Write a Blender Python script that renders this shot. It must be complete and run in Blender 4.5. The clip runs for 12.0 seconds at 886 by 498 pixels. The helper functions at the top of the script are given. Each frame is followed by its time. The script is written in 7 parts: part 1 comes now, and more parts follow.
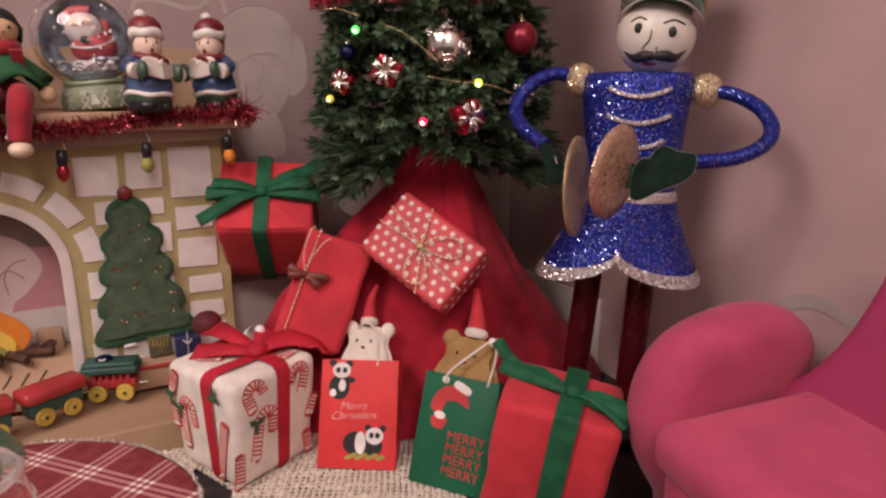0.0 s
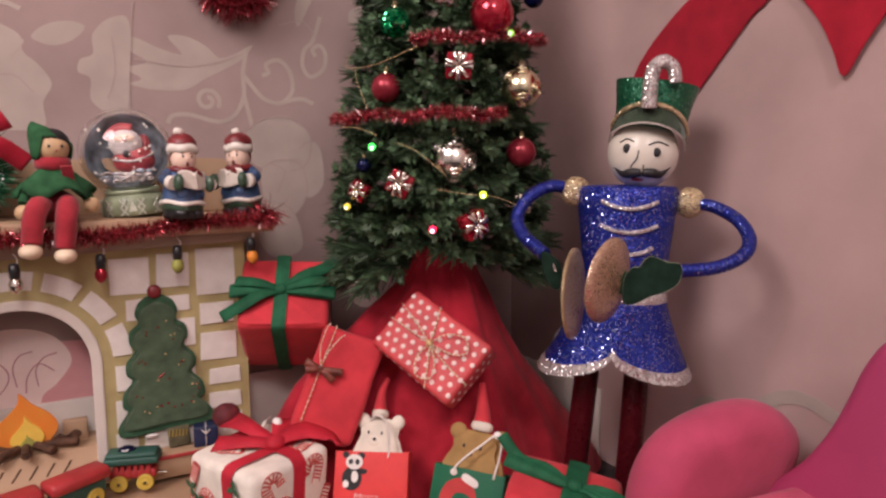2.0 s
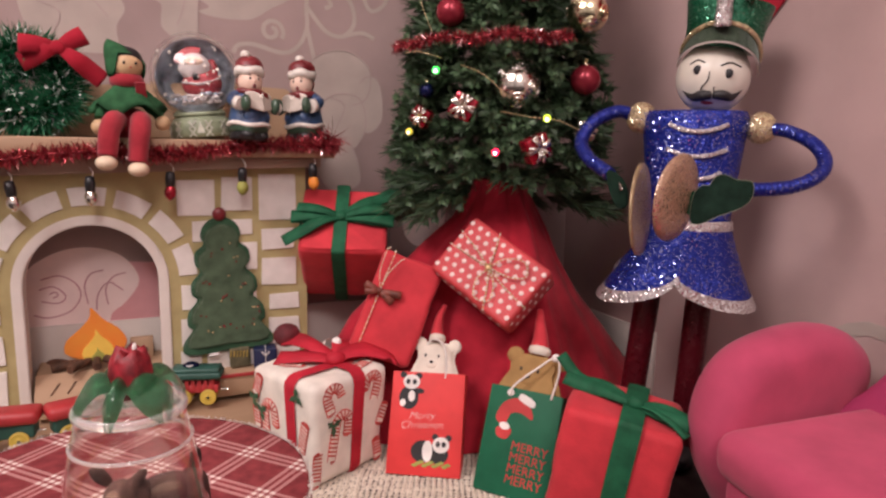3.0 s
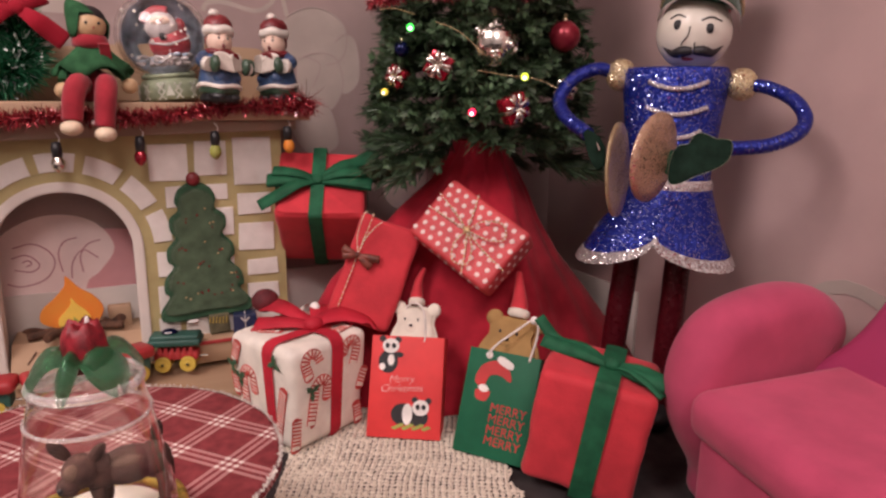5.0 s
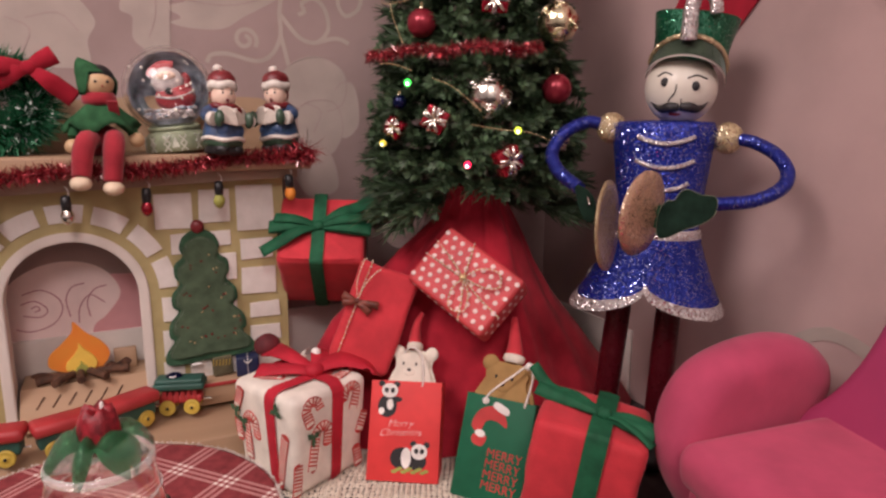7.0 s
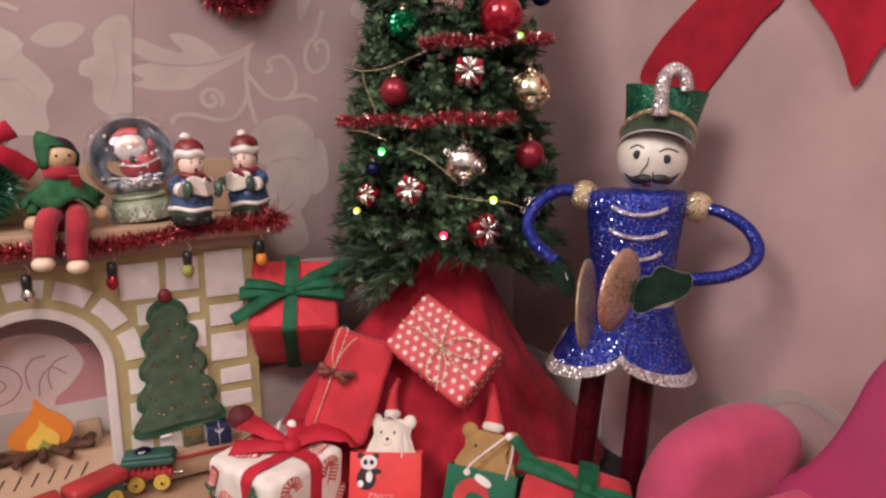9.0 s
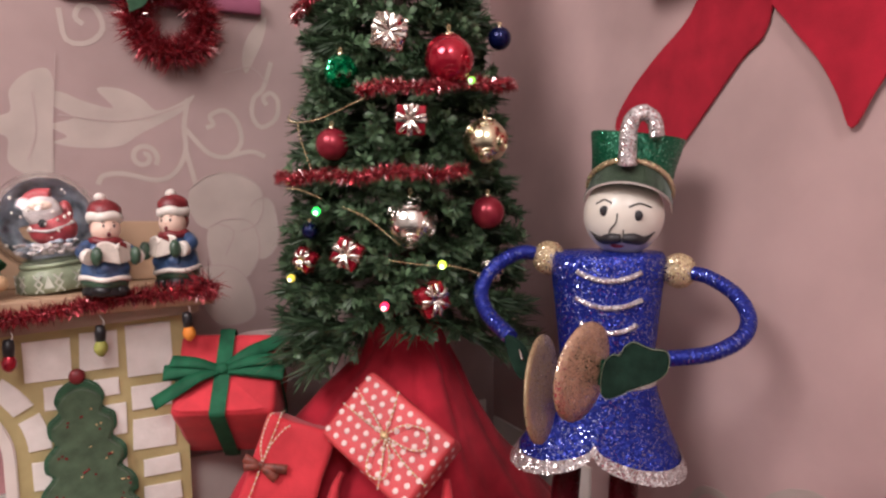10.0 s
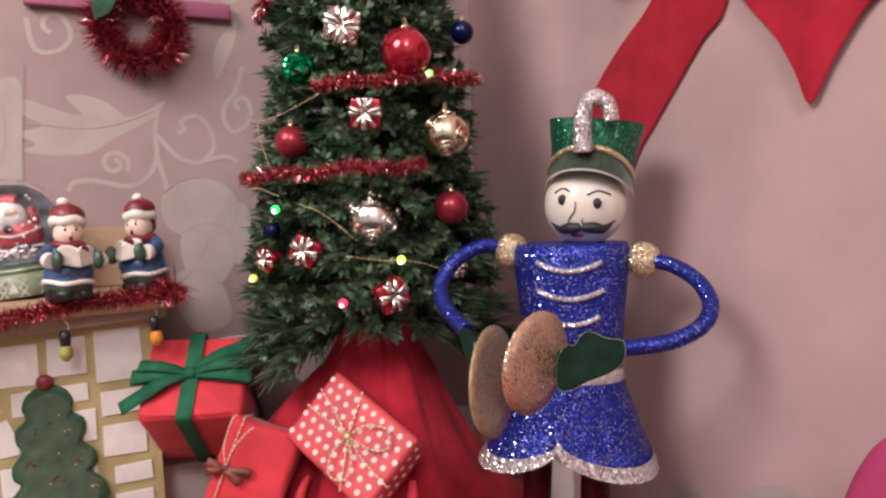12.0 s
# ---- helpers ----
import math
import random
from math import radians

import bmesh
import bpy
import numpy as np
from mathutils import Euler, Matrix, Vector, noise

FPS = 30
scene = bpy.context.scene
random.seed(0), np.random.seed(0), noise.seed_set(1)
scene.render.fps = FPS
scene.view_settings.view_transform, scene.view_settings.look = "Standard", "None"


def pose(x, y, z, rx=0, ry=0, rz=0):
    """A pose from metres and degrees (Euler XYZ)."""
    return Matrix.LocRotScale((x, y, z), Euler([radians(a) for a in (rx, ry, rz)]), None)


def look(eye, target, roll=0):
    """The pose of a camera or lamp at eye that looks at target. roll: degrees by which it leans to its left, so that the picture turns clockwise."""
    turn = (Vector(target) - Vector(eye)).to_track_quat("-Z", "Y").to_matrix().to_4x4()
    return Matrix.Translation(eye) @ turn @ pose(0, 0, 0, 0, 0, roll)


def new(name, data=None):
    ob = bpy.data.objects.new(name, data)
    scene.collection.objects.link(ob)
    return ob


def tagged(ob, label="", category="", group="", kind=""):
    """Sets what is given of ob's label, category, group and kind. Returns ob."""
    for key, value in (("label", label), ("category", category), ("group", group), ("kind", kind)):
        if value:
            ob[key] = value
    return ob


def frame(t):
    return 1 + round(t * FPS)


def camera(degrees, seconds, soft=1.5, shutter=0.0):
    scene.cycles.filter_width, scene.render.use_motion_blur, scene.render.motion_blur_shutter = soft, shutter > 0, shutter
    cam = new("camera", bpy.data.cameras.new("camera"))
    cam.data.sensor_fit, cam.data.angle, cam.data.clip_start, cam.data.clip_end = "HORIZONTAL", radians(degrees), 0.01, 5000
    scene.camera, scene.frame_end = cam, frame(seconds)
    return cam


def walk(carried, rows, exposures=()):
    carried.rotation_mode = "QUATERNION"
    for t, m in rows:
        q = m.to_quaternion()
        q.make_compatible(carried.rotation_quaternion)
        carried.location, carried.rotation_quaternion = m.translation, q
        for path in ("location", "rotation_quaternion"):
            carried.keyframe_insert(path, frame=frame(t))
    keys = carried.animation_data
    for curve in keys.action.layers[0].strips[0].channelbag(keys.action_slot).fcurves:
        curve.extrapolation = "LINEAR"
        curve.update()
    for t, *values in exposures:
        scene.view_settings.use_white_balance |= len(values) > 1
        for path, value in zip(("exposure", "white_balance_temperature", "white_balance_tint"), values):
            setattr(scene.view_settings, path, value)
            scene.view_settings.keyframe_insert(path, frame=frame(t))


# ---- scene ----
cam = camera(67.4, 12.0, soft=2.45)
PATH = [
    (0, (0.001, 0.002, 0.239), (-0.002, 1.944, -0.24), 0.1),
    (0.5, (-0.014, -0.003, 0.245), (-0.028, 1.954, -0.17), 0.5),
    (1, (-0.01, -0.007, 0.25), (-0.023, 1.958, -0.122), -0.3),
    (1.5, (-0.007, -0.019, 0.254), (-0.029, 1.95, -0.097), -0.1),
    (2, (-0.004, -0.027, 0.263), (-0.008, 1.955, -0.004), 0.2),
    (2.5, (-0.017, -0.038, 0.237), (-0.082, 1.945, -0.016), 0.6),
    (3, (-0.018, -0.034, 0.223), (-0.137, 1.937, -0.091), 1.1),
    (3.2, (-0.015, -0.031, 0.22), (-0.145, 1.93, -0.151), 1.1),
    (5, (-0.009, -0.028, 0.224), (-0.101, 1.923, -0.207), 0.5),
    (5.5, (-0.009, -0.029, 0.223), (-0.1, 1.923, -0.203), 0.7),
    (6, (-0.006, -0.027, 0.225), (-0.097, 1.926, -0.194), 0.6),
    (6.5, (0.002, -0.026, 0.236), (-0.098, 1.927, -0.183), 0.2),
    (7, (-0.006, -0.036, 0.249), (-0.102, 1.923, -0.142), 0.2),
    (7.2, (-0.006, -0.037, 0.254), (-0.097, 1.922, -0.14), 0.3),
    (8.8, (-0.02, -0.03, 0.286), (0.022, 1.934, -0.089), -0.0),
    (9, (-0.019, -0.026, 0.291), (0.013, 1.938, -0.086), -0.1),
    (9.5, (-0.002, -0.003, 0.295), (0.013, 1.968, -0.048), -0.5),
    (10, (0.026, 0.031, 0.287), (0.004, 2.021, 0.088), -0.9),
    (10.5, (0.044, 0.06, 0.284), (0.006, 2.052, 0.112), -1.6),
    (11, (0.049, 0.061, 0.275), (-0.008, 2.054, 0.114), -1.6),
    (11.5, (0.058, 0.041, 0.274), (-0.017, 2.034, 0.124), -1.7),
    (12, (0.061, 0.038, 0.273), (-0.026, 2.031, 0.125), -2.4),
]
walk(cam, [(t, look(eye, target, roll)) for t, eye, target, roll in PATH],
     exposures=[(0, -0.66, 6620, 13), (1.0, -0.72, 6600, 13), (1.6, -0.62, 6500, 11), (2.5, -0.33, 6380, 8), (3.2, -0.41, 6430, 10), (5.5, -0.55, 6560, 12), (7.2, -0.57, 6480, 9.5), (9, -0.36, 6230, 6), (10.5, -0.14, 6060, 4), (12, -0.06, 6040, 4)])

# ---- world and lights ----
world = bpy.data.worlds.new("world")
scene.world = world
world.use_nodes = True
world.node_tree.nodes["Background"].inputs[0].default_value = (1.0, 0.84, 0.82, 1)
world.node_tree.nodes["Background"].inputs[1].default_value = 0.40


def area_lamp(name, eye, target, size, watts, colour):
    data = bpy.data.lights.new(name, "AREA")
    data.shape, data.size, data.energy, data.color = "DISK", size, watts, colour
    ob = new(name, data)
    ob.matrix_world = look(eye, target)
    return ob


bulb = bpy.data.lights.new("ceiling_lamp", "POINT")
bulb.shadow_soft_size, bulb.energy, bulb.color = 0.18, 34.0, (1.0, 0.84, 0.83)
new("ceiling_lamp", bulb).matrix_world = pose(0.20, -0.92, 1.16)
area_lamp("side_lamp", (-0.54, -0.26, 0.92), (0.04, 0.42, 0.2), 0.46, 11.0, (1.0, 0.84, 0.82))

# ---- materials ----


def setv(node, key, value):
    node.inputs[key].default_value = value


def rgba(c):
    return (c[0], c[1], c[2], 1.0)


def paint(name, colour, rough=0.6, metal=0.0, vary=0.12, scale=60.0, bump=0.15, fine=900.0, second=None, mix=0.5,
          sheen=0.0, coat=0.0, specular=0.5, stretch=(1, 1, 1), island=0.0):
    """A surface with stains and wear at one scale and grain at another. island: brightness spread from piece to piece."""
    m = bpy.data.materials.new(name)
    m.use_nodes = True
    nt = m.node_tree
    n, link = nt.nodes, nt.links.new
    b = n["Principled BSDF"]
    setv(b, "Roughness", rough), setv(b, "Metallic", metal), setv(b, "Sheen Weight", sheen), setv(b, "Coat Weight", coat)
    setv(b, "Specular IOR Level", specular)
    co = n.new("ShaderNodeTexCoord")
    mp = n.new("ShaderNodeMapping")
    setv(mp, "Scale", stretch)
    link(co.outputs["Object"], mp.inputs["Vector"])
    a = n.new("ShaderNodeTexNoise")
    setv(a, "Scale", scale), setv(a, "Detail", 5.0)
    link(mp.outputs[0], a.inputs["Vector"])
    f = n.new("ShaderNodeTexNoise")
    setv(f, "Scale", fine), setv(f, "Detail", 3.0)
    link(mp.outputs[0], f.inputs["Vector"])
    ramp = n.new("ShaderNodeMix")
    ramp.data_type = "RGBA"
    lo = second or [max(0.0, c * (1 - 2 * vary)) for c in colour]
    hi = colour if second else [min(1.0, c * (1 + 1.2 * vary)) for c in colour]
    ramp.inputs[6].default_value, ramp.inputs[7].default_value = rgba(lo), rgba(hi)
    sharp = n.new("ShaderNodeMapRange")
    setv(sharp, "From Min", 0.5 - 0.35 * (1 - mix)), setv(sharp, "From Max", 0.5 + 0.35 * (1 - mix))
    link(a.outputs["Fac"], sharp.inputs["Value"])
    link(sharp.outputs[0], ramp.inputs[0])
    out = ramp.outputs[2]
    hs = n.new("ShaderNodeHueSaturation")
    link(out, hs.inputs["Color"])
    info = n.new("ShaderNodeObjectInfo" if island <= 0 else "ShaderNodeNewGeometry")
    key = "Random" if island <= 0 else "Random Per Island"
    spread = n.new("ShaderNodeMapRange")
    k = 0.05 if island <= 0 else island
    setv(spread, "To Min", 1 - k), setv(spread, "To Max", 1 + k)
    link(info.outputs[key], spread.inputs["Value"])
    link(spread.outputs[0], hs.inputs["Value"])
    link(hs.outputs[0], b.inputs["Base Color"])
    bp = n.new("ShaderNodeBump")
    setv(bp, "Strength", bump), setv(bp, "Distance", 0.0006)
    link(f.outputs["Fac"], bp.inputs["Height"])
    link(bp.outputs[0], b.inputs["Normal"])
    return m


def glitter(name, colour, flake, cells=1050.0, tilt=0.75, rough=0.32, metal=0.45, few=0.925, bare_rough=0.13):
    """Glued glitter: flakes of under a millimetre, each at its own slant; a few of them are bare shiny metal."""
    m = bpy.data.materials.new(name)
    m.use_nodes = True
    n, link = m.node_tree.nodes, m.node_tree.links.new
    b = n["Principled BSDF"]
    setv(b, "Roughness", rough), setv(b, "Metallic", metal)
    co = n.new("ShaderNodeTexCoord")
    v = n.new("ShaderNodeTexVoronoi")
    setv(v, "Scale", cells)
    link(co.outputs["Object"], v.inputs["Vector"])
    geo = n.new("ShaderNodeNewGeometry")
    off = n.new("ShaderNodeVectorMath")
    off.operation = "SUBTRACT"
    link(v.outputs["Color"], off.inputs[0])
    off.inputs[1].default_value = (0.5, 0.5, 0.5)
    sc = n.new("ShaderNodeVectorMath")
    sc.operation = "SCALE"
    link(off.outputs[0], sc.inputs[0])
    sc.inputs["Scale"].default_value = tilt * 2
    add = n.new("ShaderNodeVectorMath")
    link(geo.outputs["Normal"], add.inputs[0])
    link(sc.outputs[0], add.inputs[1])
    nor = n.new("ShaderNodeVectorMath")
    nor.operation = "NORMALIZE"
    link(add.outputs[0], nor.inputs[0])
    link(nor.outputs[0], b.inputs["Normal"])
    sep = n.new("ShaderNodeSeparateColor")
    link(v.outputs["Color"], sep.inputs[0])
    mr = n.new("ShaderNodeMapRange")
    setv(mr, "From Min", few), setv(mr, "From Max", few + 0.02)
    link(sep.outputs[0], mr.inputs["Value"])
    mx = n.new("ShaderNodeMix")
    mx.data_type = "RGBA"
    mx.inputs[6].default_value, mx.inputs[7].default_value = rgba(colour), rgba(flake)
    link(mr.outputs[0], mx.inputs[0])
    link(mx.outputs[2], b.inputs["Base Color"])
    for key, plain, bare in (("Metallic", metal, 1.0), ("Roughness", rough, bare_rough)):
        k = n.new("ShaderNodeMapRange")
        setv(k, "To Min", plain), setv(k, "To Max", bare)
        link(mr.outputs[0], k.inputs["Value"])
        link(k.outputs[0], b.inputs[key])
    return m


def clear(name, tint=(1, 1, 1), rough=0.02, ior=1.45):
    m = bpy.data.materials.new(name)
    m.use_nodes = True
    b = m.node_tree.nodes["Principled BSDF"]
    setv(b, "Base Color", rgba(tint)), setv(b, "Roughness", rough), setv(b, "Transmission Weight", 1.0), setv(b, "IOR", ior)
    return m


def lit(name, colour, strength):
    m = bpy.data.materials.new(name)
    m.use_nodes = True
    b = m.node_tree.nodes["Principled BSDF"]
    setv(b, "Base Color", rgba(colour)), setv(b, "Emission Color", rgba(colour)), setv(b, "Emission Strength", strength)
    return m


PINK_WALL = paint("pink_wallpaper", (0.392, 0.290, 0.272), 0.75, vary=0.065, scale=16, bump=0.2, fine=110, specular=0.25)
PLAIN_WALL = paint("plain_pink_wall", (0.48, 0.336, 0.318), 0.7, vary=0.075, scale=11, bump=0.25, fine=90, specular=0.25)
PALE_WALL = paint("pale_wall_paint", (0.78, 0.77, 0.76), 0.8, vary=0.04, scale=6, bump=0.1, fine=80)
VEIN_PRINT = paint("vein_print", (0.415, 0.325, 0.300), 0.7, vary=0.05, scale=30)
CREAM_PRINT = paint("cream_print", (0.446, 0.374, 0.332), 0.6, vary=0.05, scale=30, bump=0.05, specular=0.3)
SEAM = paint("paper_seam", (0.43, 0.34, 0.315), 0.75, vary=0.06, scale=30)
ROSE_PRINT = paint("rose_print", (0.52, 0.25, 0.28), 0.7, vary=0.06, scale=30)
PALE_ROSE = paint("pale_rose_print", (0.86, 0.70, 0.66), 0.7, vary=0.05, scale=30)
ROSE_PANEL = paint("rose_pink_paper", (0.66, 0.33, 0.34), 0.7, vary=0.06, scale=30)
WHITE_TRIM = paint("white_card", (0.72, 0.66, 0.60), 0.7, vary=0.05, scale=25)
WOOD = paint("pale_wood", (0.49, 0.33, 0.21), 0.6, vary=0.2, scale=18, bump=0.2, fine=300, second=(0.37, 0.235, 0.14), mix=0.3, stretch=(0.12, 1.6, 1.6))
BRICK = paint("whitewashed_brick", (0.88, 0.84, 0.79), 0.75, vary=0.06, scale=70, bump=0.4, fine=420, second=(0.70, 0.66, 0.60), mix=0.25)
MORTAR = paint("olive_mortar", (0.52, 0.44, 0.21), 0.75, vary=0.15, scale=50, bump=0.3, second=(0.40, 0.33, 0.15))
FELT_GREEN = paint("green_felt", (0.078, 0.122, 0.072), 0.95, vary=0.15, scale=120, bump=0.5, fine=1400, sheen=0.3, specular=0.1)
FELT_RIM = paint("dark_green_felt", (0.045, 0.112, 0.06), 0.95, vary=0.15, scale=120, bump=0.5, fine=1400, sheen=0.3, specular=0.1)
RED_FELT = paint("red_felt", (0.37, 0.030, 0.045), 0.92, vary=0.12, scale=90, bump=0.4, fine=1300, sheen=0.25, specular=0.12)
RED_WRAP = paint("red_crepe_wrap", (0.60, 0.040, 0.055), 0.7, vary=0.10, scale=50, bump=0.35, fine=600, sheen=0.1, specular=0.25)
RED_SATIN = paint("red_satin", (0.50, 0.022, 0.042), 0.66, vary=0.10, scale=70, bump=0.15, specular=0.25)
RED_VELVET = paint("red_velvet", (0.43, 0.022, 0.040), 0.9, vary=0.16, scale=45, bump=0.35, fine=1100, sheen=0.12, specular=0.08)
RED_BOW = paint("crimson_velvet", (0.38, 0.014, 0.032), 0.85, vary=0.1, scale=60, bump=0.3, fine=1200, sheen=0.1, specular=0.15)
GREEN_RIBBON = paint("green_ribbon", (0.014, 0.105, 0.048), 0.7, vary=0.14, scale=120, bump=0.2, specular=0.25)
PAPER_WHITE = paint("white_wrap", (0.86, 0.80, 0.71), 0.6, vary=0.07, scale=70, bump=0.55, fine=170)
CANDY_RED = paint("candy_red_print", (0.60, 0.08, 0.07), 0.6, vary=0.15, scale=150)
PRINT_GREEN = paint("print_green", (0.04, 0.12, 0.06), 0.6)
PAPER_RED = paint("glossy_red_paper", (0.74, 0.055, 0.055), 0.52, vary=0.06, scale=50, bump=0.08, specular=0.3)
PAPER_GREEN = paint("glossy_green_paper", (0.012, 0.125, 0.062), 0.55, vary=0.08, scale=50, bump=0.1, specular=0.25)
INK_BLACK = paint("black_ink", (0.015, 0.013, 0.015), 0.5)
INK_WHITE = paint("white_ink", (0.82, 0.78, 0.74), 0.6)
INK_RED = paint("red_ink", (0.55, 0.04, 0.04), 0.6)
GRASS_INK = paint("olive_ink", (0.35, 0.36, 0.08), 0.6)
CORD_WHITE = paint("white_cord", (0.78, 0.72, 0.66), 0.8, bump=0.5, fine=2500)
GOLD_CORD = paint("gold_cord", (0.72, 0.53, 0.27), 0.35, 0.4, vary=0.3, scale=900, bump=0.5, fine=1800)
ORGANZA = paint("brown_organza", (0.19, 0.045, 0.028), 0.45, vary=0.3, scale=300, bump=0.3, fine=1500)
PEARL_CORD = paint("pearl_cord", (0.90, 0.85, 0.76), 0.4, 0.1, vary=0.1, scale=900)
DOT_PINK = paint("pale_dot_print", (0.80, 0.60, 0.56), 0.6, vary=0.05)
POLKA = paint("polka_red", (0.58, 0.060, 0.068), 0.55, vary=0.1, scale=60)
BEAR_WHITE = paint("cream_felt", (0.82, 0.75, 0.64), 0.95, bump=0.6, fine=1600, vary=0.08)
BEAR_TAN = paint("tan_felt", (0.40, 0.24, 0.09), 0.95, bump=0.6, fine=1600, vary=0.12)
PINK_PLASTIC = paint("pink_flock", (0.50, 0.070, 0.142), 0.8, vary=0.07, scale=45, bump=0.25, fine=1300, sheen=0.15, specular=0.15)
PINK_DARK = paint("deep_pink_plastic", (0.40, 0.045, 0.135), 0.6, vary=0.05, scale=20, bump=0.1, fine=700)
MUTED_PINK = paint("muted_magenta", (0.34, 0.100, 0.170), 0.6, vary=0.08, scale=40)
BLUE_GLIT = glitter("blue_glitter", (0.014, 0.030, 0.30), (0.50, 0.58, 0.92), tilt=0.46, rough=0.26, cells=1500.0, few=0.89, metal=0.5)
SILVER_GLIT = glitter("silver_glitter", (0.56, 0.52, 0.51), (0.85, 0.82, 0.80), tilt=0.60, cells=1800.0, few=0.55, metal=0.4)
GOLD_GLIT = glitter("gold_glitter", (0.55, 0.43, 0.24), (0.90, 0.80, 0.56), metal=0.3, cells=1700, tilt=0.55, few=0.6)
COPPER_GLIT = glitter("copper_glitter", (0.50, 0.32, 0.20), (0.92, 0.76, 0.60), cells=1500, metal=0.3, tilt=0.38, few=0.72, bare_rough=0.24)
OLIVE_GLIT = glitter("olive_gold_glitter", (0.40, 0.30, 0.17), (0.70, 0.58, 0.36), cells=1400, metal=0.3, tilt=0.30, few=0.90, bare_rough=0.2)
GREEN_GLIT = glitter("green_glitter", (0.008, 0.105, 0.05), (0.20, 0.60, 0.40), tilt=0.36, few=0.90, cells=1500)
DARKRED_GLIT = glitter("dark_red_glitter", (0.085, 0.005, 0.010), (0.24, 0.05, 0.05), cells=1200, metal=0.2, rough=0.3, tilt=0.25, few=0.965)
BLUE_FOIL = glitter("blue_foil_tube", (0.012, 0.024, 0.24), (0.25, 0.32, 0.70), cells=1100, tilt=0.22, rough=0.28, metal=0.5, few=0.90)
SKIN_PAINT = paint("cream_painted_wood", (0.70, 0.65, 0.56), 0.35, vary=0.05, scale=40, coat=0.2)
DOLL_SKIN = paint("painted_face", (0.80, 0.58, 0.46), 0.5, vary=0.06, scale=80)
DARK_OLIVE = paint("dark_olive_felt", (0.14, 0.125, 0.07), 0.9, vary=0.2, scale=120, bump=0.4, fine=1300)
CAPE_GREEN = paint("cape_green_felt", (0.038, 0.125, 0.055), 0.95, vary=0.15, scale=120, bump=0.5, fine=1400, specular=0.1)
PALE_BEAD = paint("pale_wood_bead", (0.80, 0.64, 0.46), 0.5, vary=0.08, scale=90)
# Darker, greyer copy of WOOD with the mantel shelf's shade in its colour.
SHADED_WOOD = paint("shaded_wood", (0.42, 0.31, 0.235), 0.7, vary=0.2, scale=18, bump=0.2, fine=300, second=(0.34, 0.245, 0.18), mix=0.3, stretch=(0.12, 1.6, 1.6))
WOOD_BEAD = paint("wood_bead", (0.66, 0.45, 0.25), 0.5, vary=0.1, scale=90)
SLATE_PAINT = paint("slate_blue", (0.33, 0.37, 0.43), 0.4, vary=0.35, scale=110)
BLUE_PAINT = paint("blue_glaze", (0.045, 0.088, 0.19), 0.35, vary=0.25, scale=140, coat=0.3)
GREEN_PAINT = paint("green_glaze", (0.045, 0.090, 0.055), 0.4, vary=0.25, scale=140, coat=0.2)
MAROON_FELT = paint("maroon_satin", (0.13, 0.016, 0.022), 0.75, vary=0.2, scale=90, bump=0.4, fine=900)
MAROON_PAINT = paint("maroon_glaze", (0.20, 0.02, 0.025), 0.4, vary=0.2, scale=140)
WHITE_PAINT = paint("white_glaze", (0.80, 0.74, 0.66), 0.4, vary=0.08, scale=140)
BLACK_PAINT = paint("black_glaze", (0.02, 0.02, 0.022), 0.35)
GLOBE_RED = paint("globe_figure_red", (0.33, 0.035, 0.045), 0.5, vary=0.15, scale=160)
GLOBE_WHITE = paint("globe_figure_white", (0.50, 0.44, 0.43), 0.5, vary=0.1, scale=160)
PALE_SAGE = paint("pale_sage_glaze", (0.50, 0.51, 0.42), 0.45, vary=0.12, scale=140)
SAGE_PAINT = paint("sage_glaze", (0.27, 0.31, 0.20), 0.4, vary=0.15, scale=100)
TREE_GREEN = paint("pine_plastic", (0.026, 0.052, 0.022), 0.5, vary=0.35, scale=70, bump=0.1, second=(0.052, 0.094, 0.046), mix=0.2, island=0.4)
LEAF_GREEN = paint("bright_pine_plastic", (0.112, 0.195, 0.096), 0.5, vary=0.3, scale=60, bump=0.1, island=0.4)
BARK = paint("brown_stem", (0.06, 0.04, 0.025), 0.8)
TINSEL_RED = paint("red_tinsel", (0.42, 0.050, 0.066), 0.20, 0.60, vary=0.2, scale=300, bump=0.0, island=0.45)
# These two pale colours paint the tinsel's glints onto separate blades and flecks.
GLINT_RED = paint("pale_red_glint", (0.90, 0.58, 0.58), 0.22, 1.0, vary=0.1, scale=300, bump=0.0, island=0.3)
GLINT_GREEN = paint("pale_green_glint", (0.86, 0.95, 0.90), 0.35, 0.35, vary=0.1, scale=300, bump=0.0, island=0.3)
TINSEL_GREEN = paint("green_tinsel", (0.045, 0.225, 0.110), 0.24, 0.35, vary=0.2, scale=300, bump=0.0, island=0.45)
CHROME = paint("silver_foil", (0.84, 0.82, 0.74), 0.16, 1.0, vary=0.08, scale=200, bump=0.3, fine=500)
CHAMPAGNE = paint("champagne_metal", (0.80, 0.73, 0.50), 0.18, 1.0, vary=0.1, scale=120, bump=0.15)
BALL_RED = paint("red_bauble", (0.40, 0.010, 0.03), 0.10, 0.6, vary=0.05, coat=0.6, bump=0.0)
BALL_MATTE = paint("satin_red_bauble", (0.27, 0.022, 0.038), 0.27, 0.45, vary=0.05, bump=0.0)
BALL_GREEN = glitter("green_bauble", (0.0, 0.17, 0.055), (0.10, 0.60, 0.28), cells=330.0, tilt=0.55, rough=0.14, metal=0.75, few=0.85)
